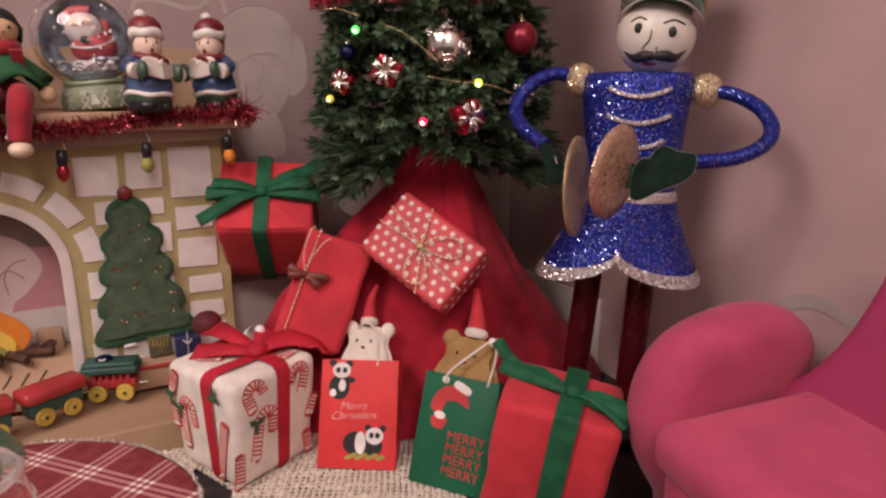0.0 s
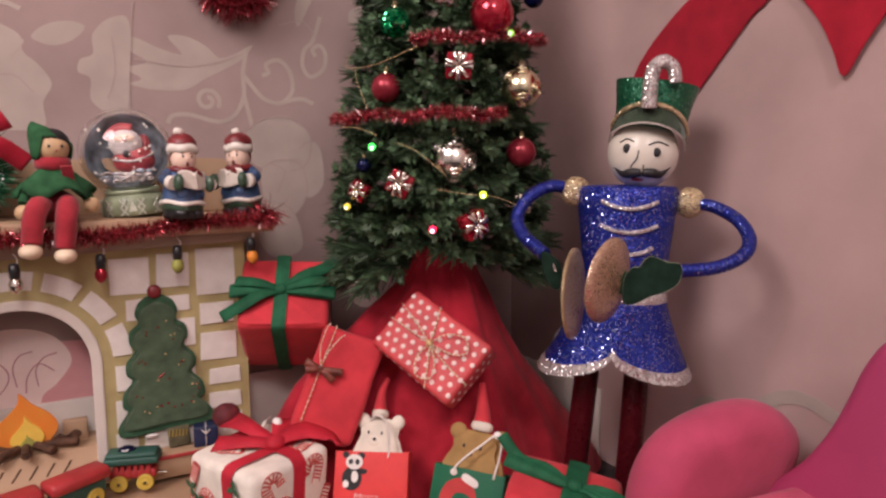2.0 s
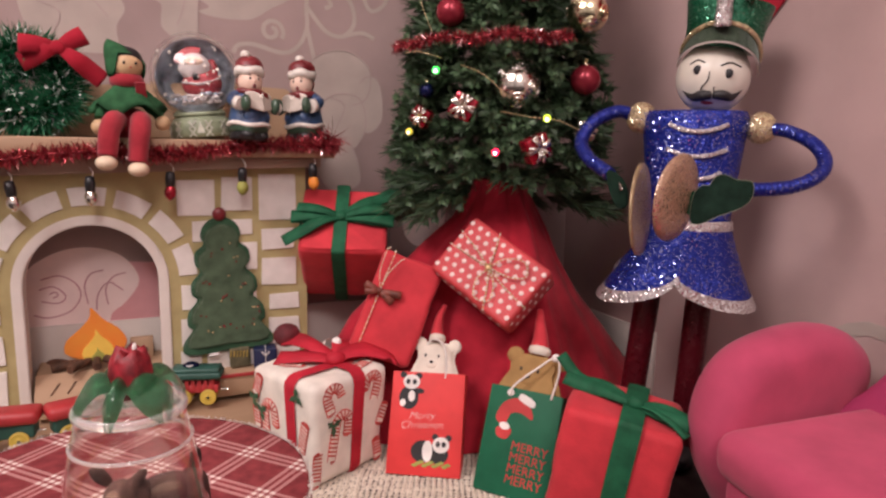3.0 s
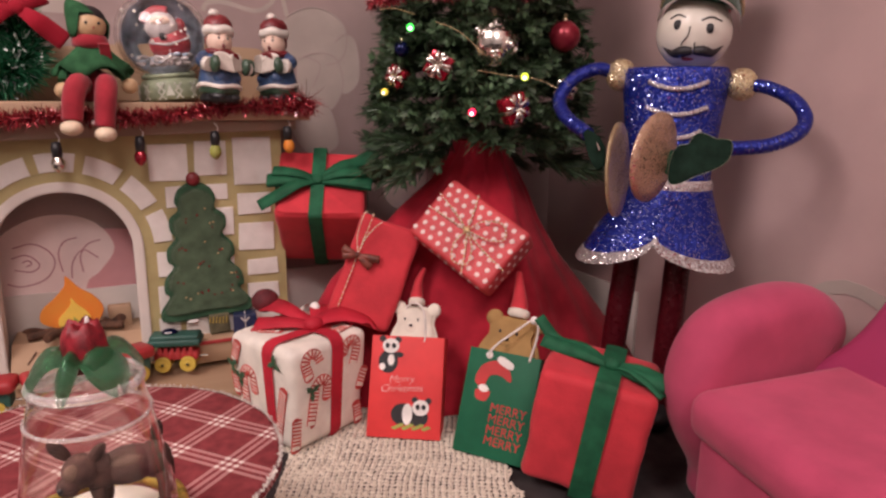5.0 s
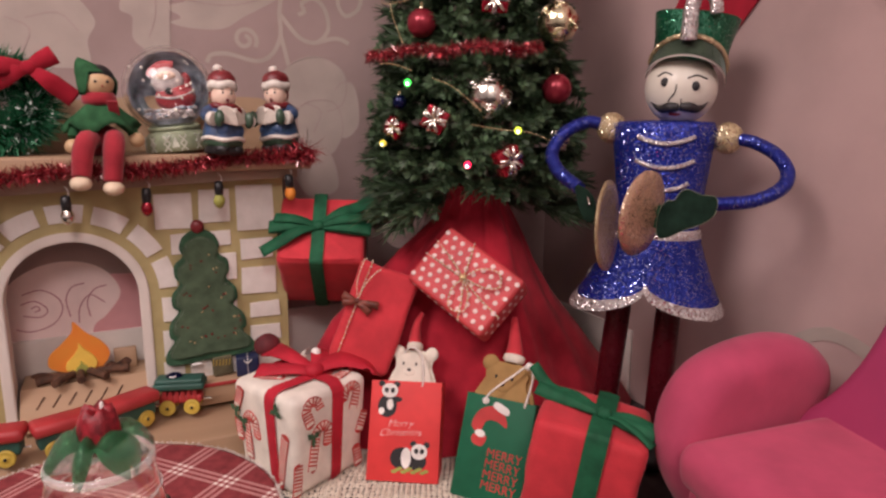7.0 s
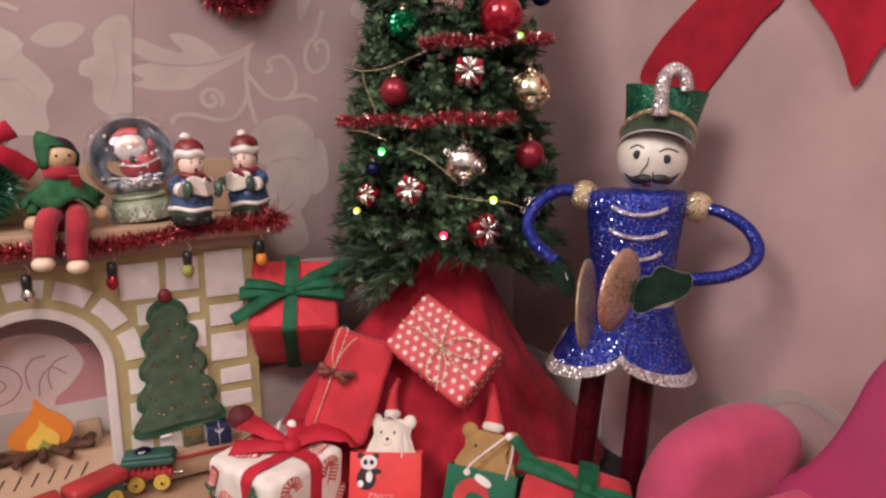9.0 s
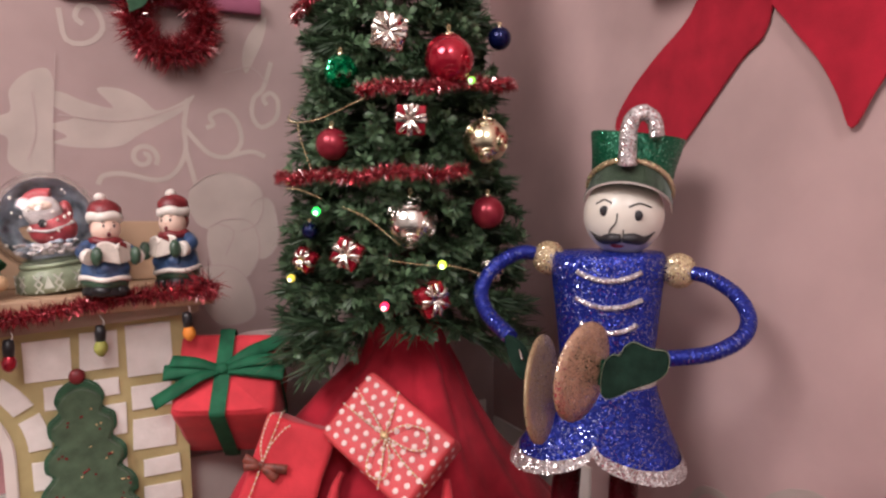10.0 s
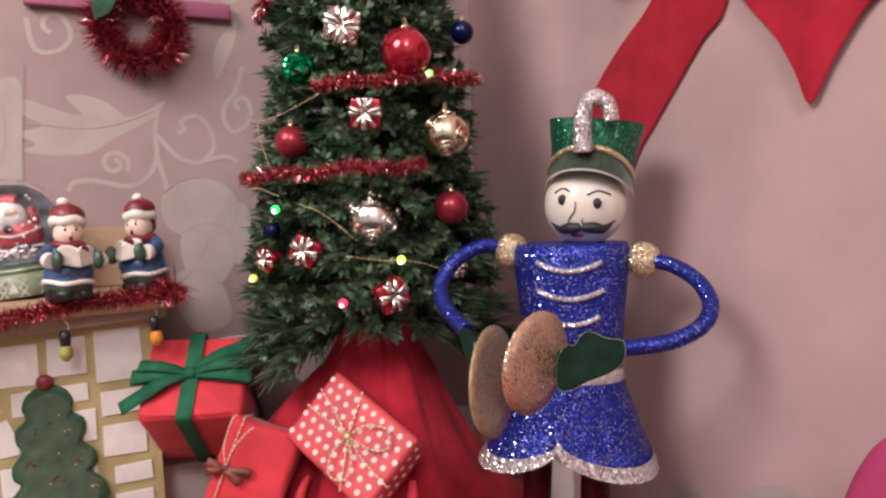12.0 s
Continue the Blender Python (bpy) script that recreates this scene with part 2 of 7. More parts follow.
FOIL = glitter("crumpled_foil", (0.62, 0.58, 0.48), (0.95, 0.92, 0.82), cells=420.0, tilt=0.85, rough=0.18, metal=0.9, few=0.5)
NAVY_WRAP = paint("navy_wrap", (0.018, 0.026, 0.080), 0.45, vary=0.15)
BALL_BLUE = paint("blue_bauble", (0.005, 0.009, 0.060), 0.18, 0.5, bump=0.0)
DARK_GREEN_FOAM = paint("dark_green_foam", (0.010, 0.028, 0.018), 0.85, vary=0.2, scale=160, bump=0.5, fine=1400, specular=0.15)
TRAIN_RED = paint("red_train_paint", (0.46, 0.04, 0.045), 0.45, vary=0.08)
TRAIN_GREEN = paint("green_train_paint", (0.03, 0.10, 0.078), 0.5, vary=0.12)
TRAIN_YELLOW = paint("yellow_wheel_paint", (0.58, 0.42, 0.07), 0.5, vary=0.1)
FLAME_ORANGE = paint("orange_card", (0.80, 0.22, 0.03), 0.6, vary=0.12, scale=60, second=(0.72, 0.30, 0.04), mix=0.2)
FLAME_YELLOW = paint("yellow_card", (0.85, 0.58, 0.10), 0.6, vary=0.06)
LOG_BROWN = paint("log_brown", (0.10, 0.045, 0.025), 0.8, vary=0.3, scale=200, bump=0.5)
CLOTH = paint("cream_burlap", (0.76, 0.69, 0.58), 0.9, 0, 0.15, 260, 0.5, 2200, second=(0.58, 0.50, 0.40), mix=0.2, sheen=0.15, specular=0.12)
DARK_FLOOR = paint("dark_felt_floor", (0.055, 0.045, 0.045), 0.95, vary=0.2, scale=60, bump=0.3, specular=0.1)
GLASS = clear("clear_plastic", (1.0, 0.98, 0.96), 0.06, 1.16)
setv(GLASS.node_tree.nodes["Principled BSDF"], "Coat Weight", 0.8)
GLOBE_GLASS = clear("globe_glass", (0.93, 0.93, 0.92), 0.03, 1.45)
RIM_GLASS = clear("thick_plastic_rim", (1.0, 0.98, 0.96), 0.16, 1.22)
setv(RIM_GLASS.node_tree.nodes["Principled BSDF"], "Coat Weight", 1.0)
setv(RIM_GLASS.node_tree.nodes["Principled BSDF"], "Transmission Weight", 0.80)
BOOK_PAGE = paint("book_page", (0.55, 0.48, 0.41), 0.6, vary=0.08, scale=200)
HOOD_RED = paint("brick_red_glaze", (0.26, 0.055, 0.045), 0.5, vary=0.2, scale=140)
GREEN_GLASS = clear("green_glass_leaf", (0.06, 0.27, 0.12), 0.12, 1.25)
setv(GREEN_GLASS.node_tree.nodes["Principled BSDF"], "Transmission Weight", 0.82)
setv(GREEN_GLASS.node_tree.nodes["Principled BSDF"], "Coat Weight", 0.6)
ROSE_RED = paint("red_rose_resin", (0.30, 0.014, 0.025), 0.5, vary=0.3, scale=260, coat=0.0, bump=0.5)
FUR_BROWN = paint("brown_flock", (0.075, 0.036, 0.028), 0.9, vary=0.3, scale=130, bump=0.6, fine=1400)
FUR_TAN = paint("pale_brown_flock", (0.15, 0.09, 0.065), 0.9, vary=0.2, scale=130, bump=0.6, fine=1400)
GOLD_TRIM = paint("gold_braid", (0.62, 0.46, 0.10), 0.4, 0.6, vary=0.25, scale=500, bump=0.6, fine=1500)
PLAID = paint("maroon_cloth", (0.23, 0.045, 0.05), 0.9, vary=0.12, scale=200, bump=0.4, fine=1500, specular=0.1)

# ---- mesh tools ----


def obj(name, bm, material, parent=None, label="", smooth=True):
    """One mesh object out of a bmesh, or out of a list of (bmesh, material)."""
    pieces = bm if isinstance(bm, list) else [(bm, material)]
    mats, whole = [], bmesh.new()
    for b, m in pieces:
        if m not in mats:
            mats.append(m)
        for f in b.faces:
            f.material_index = mats.index(m)
            f.smooth = smooth and f.smooth
        tmp = bpy.data.meshes.new("piece")
        b.to_mesh(tmp)
        b.free()
        whole.from_mesh(tmp)
        bpy.data.meshes.remove(tmp)
    me = bpy.data.meshes.new(name)
    whole.to_mesh(me)
    whole.free()
    for m in mats:
        me.materials.append(m)
    ob = new(name, me)
    if parent is not None:
        ob.parent = parent
    if label:
        tagged(ob, label)
    return ob


def part(name, bm, material, parent, label=""):
    return obj(name, bm, material, parent, label)


def thing(name, m, label, category, group="", kind=""):
    ob = new(name)
    ob.empty_display_size = 0.02
    ob.matrix_basis = m
    return tagged(ob, label, category, group, kind)


def solo(name, bm, material, m, label, category, group="", kind=""):
    ob = obj(name, bm, material)
    ob.matrix_basis = m
    return tagged(ob, label, category, group, kind)


def box(sx, sy, sz, bevel=0.0, at=(0, 0, 0), m=None, seg=2, cuts=0):
    bm = bmesh.new()
    bmesh.ops.create_cube(bm, size=1.0)
    bmesh.ops.scale(bm, vec=(sx, sy, sz), verts=bm.verts)
    if cuts:
        bmesh.ops.subdivide_edges(bm, edges=bm.edges, cuts=cuts, use_grid_fill=True)
    if bevel > 0:
        sharp = [e for e in bm.edges if e.calc_face_angle(0) > 0.5]
        bmesh.ops.bevel(bm, geom=sharp, offset=bevel, segments=seg, affect="EDGES", profile=0.5)
        for f in bm.faces:
            f.smooth = True
    bmesh.ops.translate(bm, vec=at, verts=bm.verts)
    if m is not None:
        bm.transform(m)
    return bm


def ball(r, at=(0, 0, 0), scale=(1, 1, 1), u=20, v=12, m=None):
    bm = bmesh.new()
    bmesh.ops.create_uvsphere(bm, u_segments=u, v_segments=v, radius=r)
    bmesh.ops.scale(bm, vec=scale, verts=bm.verts)
    if m is not None:
        bm.transform(m)
    bmesh.ops.translate(bm, vec=at, verts=bm.verts)
    for f in bm.faces:
        f.smooth = True
    return bm


def lathe(profile, seg=32, at=(0, 0, 0), closed=False, shape=None):
    """Turns rows of (radius, z) round the z axis. shape(angle, k, r, z) may move each point."""
    bm = bmesh.new()
    rings = []
    for k, (r, z) in enumerate(profile):
        ring = []
        for i in range(seg):
            a = 2 * math.pi * i / seg
            x, y, zz = r * math.cos(a), r * math.sin(a), z
            if shape:
                x, y, zz = shape(a, k, r, z)
            ring.append(bm.verts.new((x + at[0], y + at[1], zz + at[2])))
        rings.append(ring)
    for a, b in zip(rings, rings[1:]):
        for i in range(seg):
            bm.faces.new((a[i], a[(i + 1) % seg], b[(i + 1) % seg], b[i])).smooth = True
    if closed:
        bm.faces.new(list(reversed(rings[0])))
        bm.faces.new(rings[-1])
    bmesh.ops.recalc_face_normals(bm, faces=bm.faces)
    return bm


def smooth_path(points, n=8):
    """Catmull-Rom through the points."""
    pts = [Vector(p) for p in points]
    ext = [2 * pts[0] - pts[1], *pts, 2 * pts[-1] - pts[-2]]
    out = []
    for i in range(1, len(ext) - 2):
        p0, p1, p2, p3 = ext[i - 1:i + 3]
        for j in range(n):
            t = j / n
            out.append(0.5 * (2 * p1 + (p2 - p0) * t + (2 * p0 - 5 * p1 + 4 * p2 - p3) * t * t + (3 * p1 - p0 - 3 * p2 + p3) * t ** 3))
    out.append(pts[-1])
    return out


def tube(points, r, seg=10, n=8, taper=None, smooth=True):
    path = smooth_path(points, n) if smooth else [Vector(p) for p in points]
    bm = bmesh.new()
    rings, side = [], None
    for i, p in enumerate(path):
        d = (path[min(i + 1, len(path) - 1)] - path[max(i - 1, 0)]).normalized()
        if side is None:
            side = d.orthogonal().normalized()
        side = (side - d * side.dot(d)).normalized()
        up = d.cross(side)
        rr = r if taper is None else r * taper(i / (len(path) - 1))
        rings.append([bm.verts.new(p + rr * (math.cos(2 * math.pi * k / seg) * side + math.sin(2 * math.pi * k / seg) * up)) for k in range(seg)])
    for a, b in zip(rings, rings[1:]):
        for k in range(seg):
            bm.faces.new((a[k], a[(k + 1) % seg], b[(k + 1) % seg], b[k])).smooth = True
    bm.faces.new(list(reversed(rings[0])))
    bm.faces.new(rings[-1])
    return bm


def strip(points, width, wide, thick=0.0006, n=6, taper=None):
    """A ribbon along the points, as wide as width, across the direction wide."""
    path = smooth_path(points, n)
    bm = bmesh.new()
    rows = []
    wide = Vector(wide).normalized()
    for i, p in enumerate(path):
        d = (path[min(i + 1, len(path) - 1)] - path[max(i - 1, 0)]).normalized()
        w = (wide - d * wide.dot(d)).normalized()
        up = d.cross(w) * thick / 2
        h = w * width / 2 * (1 if taper is None else taper(i / (len(path) - 1)))
        rows.append([bm.verts.new(p + q) for q in (-h + up, up * 1.6, h + up, h - up, -up * 0.4, -h - up)])
    for a, b in zip(rows, rows[1:]):
        for k in range(6):
            bm.faces.new((a[k], a[(k + 1) % 6], b[(k + 1) % 6], b[k])).smooth = True
    bm.faces.new(list(reversed(rows[0])))
    bm.faces.new(rows[-1])
    bmesh.ops.recalc_face_normals(bm, faces=bm.faces)
    return bm


def plate(outline, thick, at=(0, 0, 0), bevel=0.0, m=None):
    """A flat shape in the x-z plane, given by its outline, thick along y (front at y = -thick / 2)."""
    bm = bmesh.new()
    front = [bm.verts.new((x, -thick / 2, z)) for x, z in outline]
    back = [bm.verts.new((x, thick / 2, z)) for x, z in outline]
    f = bm.faces.new(front)
    g = bm.faces.new(list(reversed(back)))
    k = len(outline)
    for i in range(k):
        bm.faces.new((front[(i + 1) % k], front[i], back[i], back[(i + 1) % k]))
    bmesh.ops.recalc_face_normals(bm, faces=bm.faces)
    if bevel > 0:
        bmesh.ops.bevel(bm, geom=list(set(f.edges) | set(g.edges)), offset=bevel, segments=2, affect="EDGES")
    bmesh.ops.translate(bm, vec=at, verts=bm.verts)
    if m is not None:
        bm.transform(m)
    return bm


def round_outline(points, n=5):
    pts = [Vector((x, 0, z)) for x, z in points]
    k = len(pts)
    out = []
    for i in range(k):
        p0, p1, p2, p3 = (pts[(i + j - 1) % k] for j in range(4))
        for j in range(n):
            t = j / n
            q = 0.5 * (2 * p1 + (p2 - p0) * t + (2 * p0 - 5 * p1 + 4 * p2 - p3) * t * t + (3 * p1 - p0 - 3 * p2 + p3) * t ** 3)
            out.append((q.x, q.z))
    return out


def ring_outline(rx, rz, cx=0, cz=0, n=24):
    return [(cx + rx * math.cos(2 * math.pi * i / n), cz + rz * math.sin(2 * math.pi * i / n)) for i in range(n)]


def fringe(points, length, count, width, rng, n=10, spread=1.0, droop=0.0):
    """Tinsel or bristles: thin blades standing out round a core line."""
    path = smooth_path(points, n)
    verts, faces = [], []
    total = len(path) - 1
    for _ in range(count):
        t = rng.random() * total
        i = min(int(t), total - 1)
        p = path[i].lerp(path[i + 1], t - i)
        d = (path[i + 1] - path[i]).normalized()
        a = d.orthogonal().normalized()
        b = d.cross(a)
        ang = rng.random() * 2 * math.pi
        out = (a * math.cos(ang) + b * math.sin(ang) + d * rng.uniform(-0.7, 0.7) * spread).normalized()
        tip = p + out * length * rng.uniform(0.55, 1.15) - Vector((0, 0, droop * length))
        w = out.cross(Vector((rng.uniform(-1, 1), rng.uniform(-1, 1), rng.uniform(-1, 1)))).normalized() * width / 2
        mid = p.lerp(tip, 0.55) + Vector((rng.uniform(-1, 1), rng.uniform(-1, 1), rng.uniform(-1, 1))) * length * 0.10
        k = len(verts)
        verts += [p - w, p + w, mid + w, mid - w, tip]
        faces += [(k, k + 1, k + 2, k + 3), (k + 3, k + 2, k + 4)]
    me = bpy.data.meshes.new("fringe")
    me.from_pydata([tuple(v) for v in verts], [], faces)
    bm = bmesh.new()
    bm.from_mesh(me)
    bpy.data.meshes.remove(me)
    return bm


def lettering(text, size, material, depth=0.0002, shear=0.0, line=1.0, thin=0.0):
    """Raised print with the built-in font, in the x-z plane, facing -y."""
    data = bpy.data.curves.new("print", "FONT")
    data.body, data.size, data.extrude, data.shear, data.space_line = text, size, depth, shear, line
    data.align_x, data.align_y, data.offset = "CENTER", "CENTER", thin
    tmp = bpy.data.objects.new("print", data)
    scene.collection.objects.link(tmp)
    bpy.context.view_layer.update()
    me = bpy.data.meshes.new_from_object(tmp.evaluated_get(bpy.context.evaluated_depsgraph_get()))
    bpy.data.objects.remove(tmp)
    bm = bmesh.new()
    bm.from_mesh(me)
    bpy.data.meshes.remove(me)
    bm.transform(pose(0, 0, 0, 90))
    return bm


def moved(bm, m):
    bm.transform(m)
    return bm


def axes(origin, x, z):
    """A pose with its x along x and its z as near z as can be."""
    x = Vector(x).normalized()
    z = Vector(z)
    z = (z - x * z.dot(x)).normalized()
    y = z.cross(x)
    m = Matrix((x, y, z)).transposed().to_4x4()
    m.translation = origin
    return m


ROOM = pose(0, 0, 0, 0, 0, 29.0)
WALL_D, WALL_S, FLOOR, MAT = 0.53, 0.368, 0.006, 0.011
FIRE_D, HEARTH, ROOM_H = 0.488, 0.034, 1.60


def in_room(s, d, z=0.0):
    return ROOM @ Vector((s, d, z))


def beaded(points, r=0.00072, step=0.0013, other=None):
    """A thin cord strung with tiny gold and white beads."""
    path = smooth_path(points, 24)
    out, gap, k = [(tube(points, r * 0.4, 5, 8), GOLD_CORD)], 0.0, 0
    for a, b in zip(path, path[1:]):
        gap += (b - a).length
        if gap > step:
            out.append((ball(r, b, u=6, v=4), GOLD_CORD if k % 2 else other or PEARL_CORD))
            gap, k = 0.0, k + 1
    return out

# ---- the setting ----
floor = solo("floor", box(2.4, 2.4, 0.02, 0.0, (-0.6, -0.5, FLOOR - 0.01)), DARK_FLOOR, ROOM, "dark felt covered floor under the toy scene", "floor", kind="structure")


def mat_mesh():
    """Burlap: one sheet whose surface rises and sinks with the yarns of a loose plain weave; it ends in frayed, uneven edges."""
    x0, x1, y0, y1, pitch = -0.245, 0.022, 0.13, 0.415, 0.0036
    nx, ny = int((x1 - x0) / pitch * 6), int((y1 - y0) / pitch * 6)
    u, v = np.meshgrid(np.linspace(x0, x1, nx), np.linspace(y0, y1, ny), indexing="ij")
    wob = 0.0006 * np.sin(u * 61 + 2 * np.sin(v * 37)) + 0.0005 * np.sin(v * 143)
    a, b = (u + wob) / pitch * np.pi, (v + 0.0007 * np.sin(u * 53 + v * 21)) / pitch * np.pi
    rng = np.random.RandomState(5)
    slub_x, slub_y = rng.uniform(0.6, 1.25, 400), rng.uniform(0.6, 1.25, 400)
    ia, ib = np.floor(a / np.pi).astype(int), np.floor(b / np.pi).astype(int)
    over = ((ia + ib) % 2) * 2 - 1
    warp = np.abs(np.sin(a)) ** 1.1 * slub_x[(ia * 7 + ib // 5) % 400] * (1 + 0.5 * over * np.abs(np.sin(b)))
    weft = np.abs(np.sin(b)) ** 1.1 * slub_y[(ib * 11 + ia // 5) % 400] * (1 - 0.5 * over * np.abs(np.sin(a)))
    h = np.maximum(warp, weft)
    z = MAT - 0.0022 + 0.0019 * h + 0.0004 * np.sin(u * 40) * np.sin(v * 33)
    verts = np.stack([u, v, z], -1).reshape(-1, 3)
    i, j = np.meshgrid(np.arange(nx - 1), np.arange(ny - 1), indexing="ij")
    cx, cy = u[:-1, :-1], v[:-1, :-1]
    edge = 0.004 * np.sin(cy * 90) + 0.002 * np.sin(cy * 310)
    keep = (cx < x1 - 0.004 + edge) & (cy < y1 - 0.003 + 0.003 * np.sin(cx * 120))
    keep &= h[:-1, :-1] > 0.42
    # a bare wedge between the mat's two folds
    keep &= ~((cy < 0.366 - (cx + 0.152) * 0.78) & (cx > -0.152 + (0.366 - cy) * 0.05) & (cx < -0.121 + (0.342 - cy) * 0.1))
    k = (i * ny + j)
    quads = np.stack([k, k + ny, k + ny + 1, k + 1], -1)[keep]
    me = bpy.data.meshes.new("mat")
    me.from_pydata(verts.tolist(), [], quads.tolist())
    bm = bmesh.new()
    bm.from_mesh(me)
    bpy.data.meshes.remove(me)
    loose = [v_ for v_ in bm.verts if not v_.link_faces]
    bmesh.ops.delete(bm, geom=loose, context="VERTS")
    for f in bm.faces:
        f.smooth = True
    return bm


solo("mat", mat_mesh(), CLOTH, pose(0, 0, 0), "cream woven burlap mat on the dark floor", "mat")

wall_left = solo("wall_left", box(2.19, 0.012, ROOM_H, 0, (WALL_S - 1.095, WALL_D + 0.006, ROOM_H / 2)), PINK_WALL, ROOM,
                 "pink wallpapered wall with cream leaf scrolls", "wall", kind="structure")
wall_right = solo("wall_right", box(0.012, 2.25, ROOM_H, 0, (WALL_S + 0.006, WALL_D - 1.125 + 0.012, ROOM_H / 2)), PLAIN_WALL, ROOM,
                  "plain dusty pink wall with a cream scroll low down", "wall", kind="structure")
solo("wall_back", box(2.19, 0.012, ROOM_H, 0, (WALL_S - 1.095, WALL_D - 2.244, ROOM_H / 2)), PALE_WALL, ROOM, "plain pale wall behind the toy scene", "wall", kind="structure")
solo("wall_side", box(0.012, 2.226, ROOM_H, 0, (WALL_S - 2.184, WALL_D - 1.119, ROOM_H / 2)), PALE_WALL, ROOM, "plain pale wall beside the toy scene", "wall", kind="structure")
solo("ceiling", box(2.21, 2.27, 0.012, 0, (WALL_S - 1.089, WALL_D - 1.119, ROOM_H + 0.0062)), PALE_WALL, ROOM, "plain pale ceiling over the toy scene", "ceiling", kind="structure")
solo("skirting_left", box(1.38, 0.003, 0.079, 0.0005, (WALL_S - 0.70, WALL_D - 0.0016, FLOOR + 0.0395)), WHITE_TRIM, ROOM,
     "white card skirting along the papered wall", "skirting", kind="structure")
solo("skirting_right", box(0.003, 0.135, 0.062, 0.0005, (WALL_S - 0.0016, WALL_D - 0.0705, FLOOR + 0.031)), WHITE_TRIM, ROOM,
     "white card skirting along the plain wall", "skirting", kind="structure")


def leaf_shape(p, q, w, lobes=0):
    """A pointed leaf from p to q in (s, z), w wide; lobes cut its edge."""
    p, q = Vector(p), Vector(q)
    d = q - p
    nrm = Vector((-d.y, d.x)).normalized()
    n = 16
    side = []
    for i in range(n + 1):
        t = i / n
        h = w / 2 * math.sin(math.pi * t ** 0.8) * (1 + (0.22 * math.sin(lobes * math.pi * t) if lobes else 0))
        side.append((t, h))
    left = [p + d * t + nrm * h for t, h in side]
    right = [p + d * t - nrm * h for t, h in side]
    return [(v.x, v.y) for v in left + right[-2:0:-1]]


def curl(cx, cz, r, start, turns, n=28, shrink=0.75):
    return [(cx + r * (1 - shrink * i / n) * math.cos(start + turns * 2 * math.pi * i / n), 0,
             cz + r * (1 - shrink * i / n) * math.sin(start + turns * 2 * math.pi * i / n)) for i in range(n + 1)]


def flat_line(points, width, d, thick=0.0004):
    path = smooth_path(points, 3)
    bm = bmesh.new()
    rows = []
    for i, p in enumerate(path):
        t = path[min(i + 1, len(path) - 1)] - path[max(i - 1, 0)]
        nrm = Vector((-t.z, 0, t.x)).normalized() * width / 2
        rows.append([bm.verts.new((v.x, d - e, v.z)) for v, e in ((p - nrm, 0), (p - nrm, thick), (p + nrm, thick), (p + nrm, 0))])
    for a, b in zip(rows, rows[1:]):
        for k in range(3):
            bm.faces.new((a[k], a[k + 1], b[k + 1], b[k]))
    bmesh.ops.recalc_face_normals(bm, faces=bm.faces)
    return bm


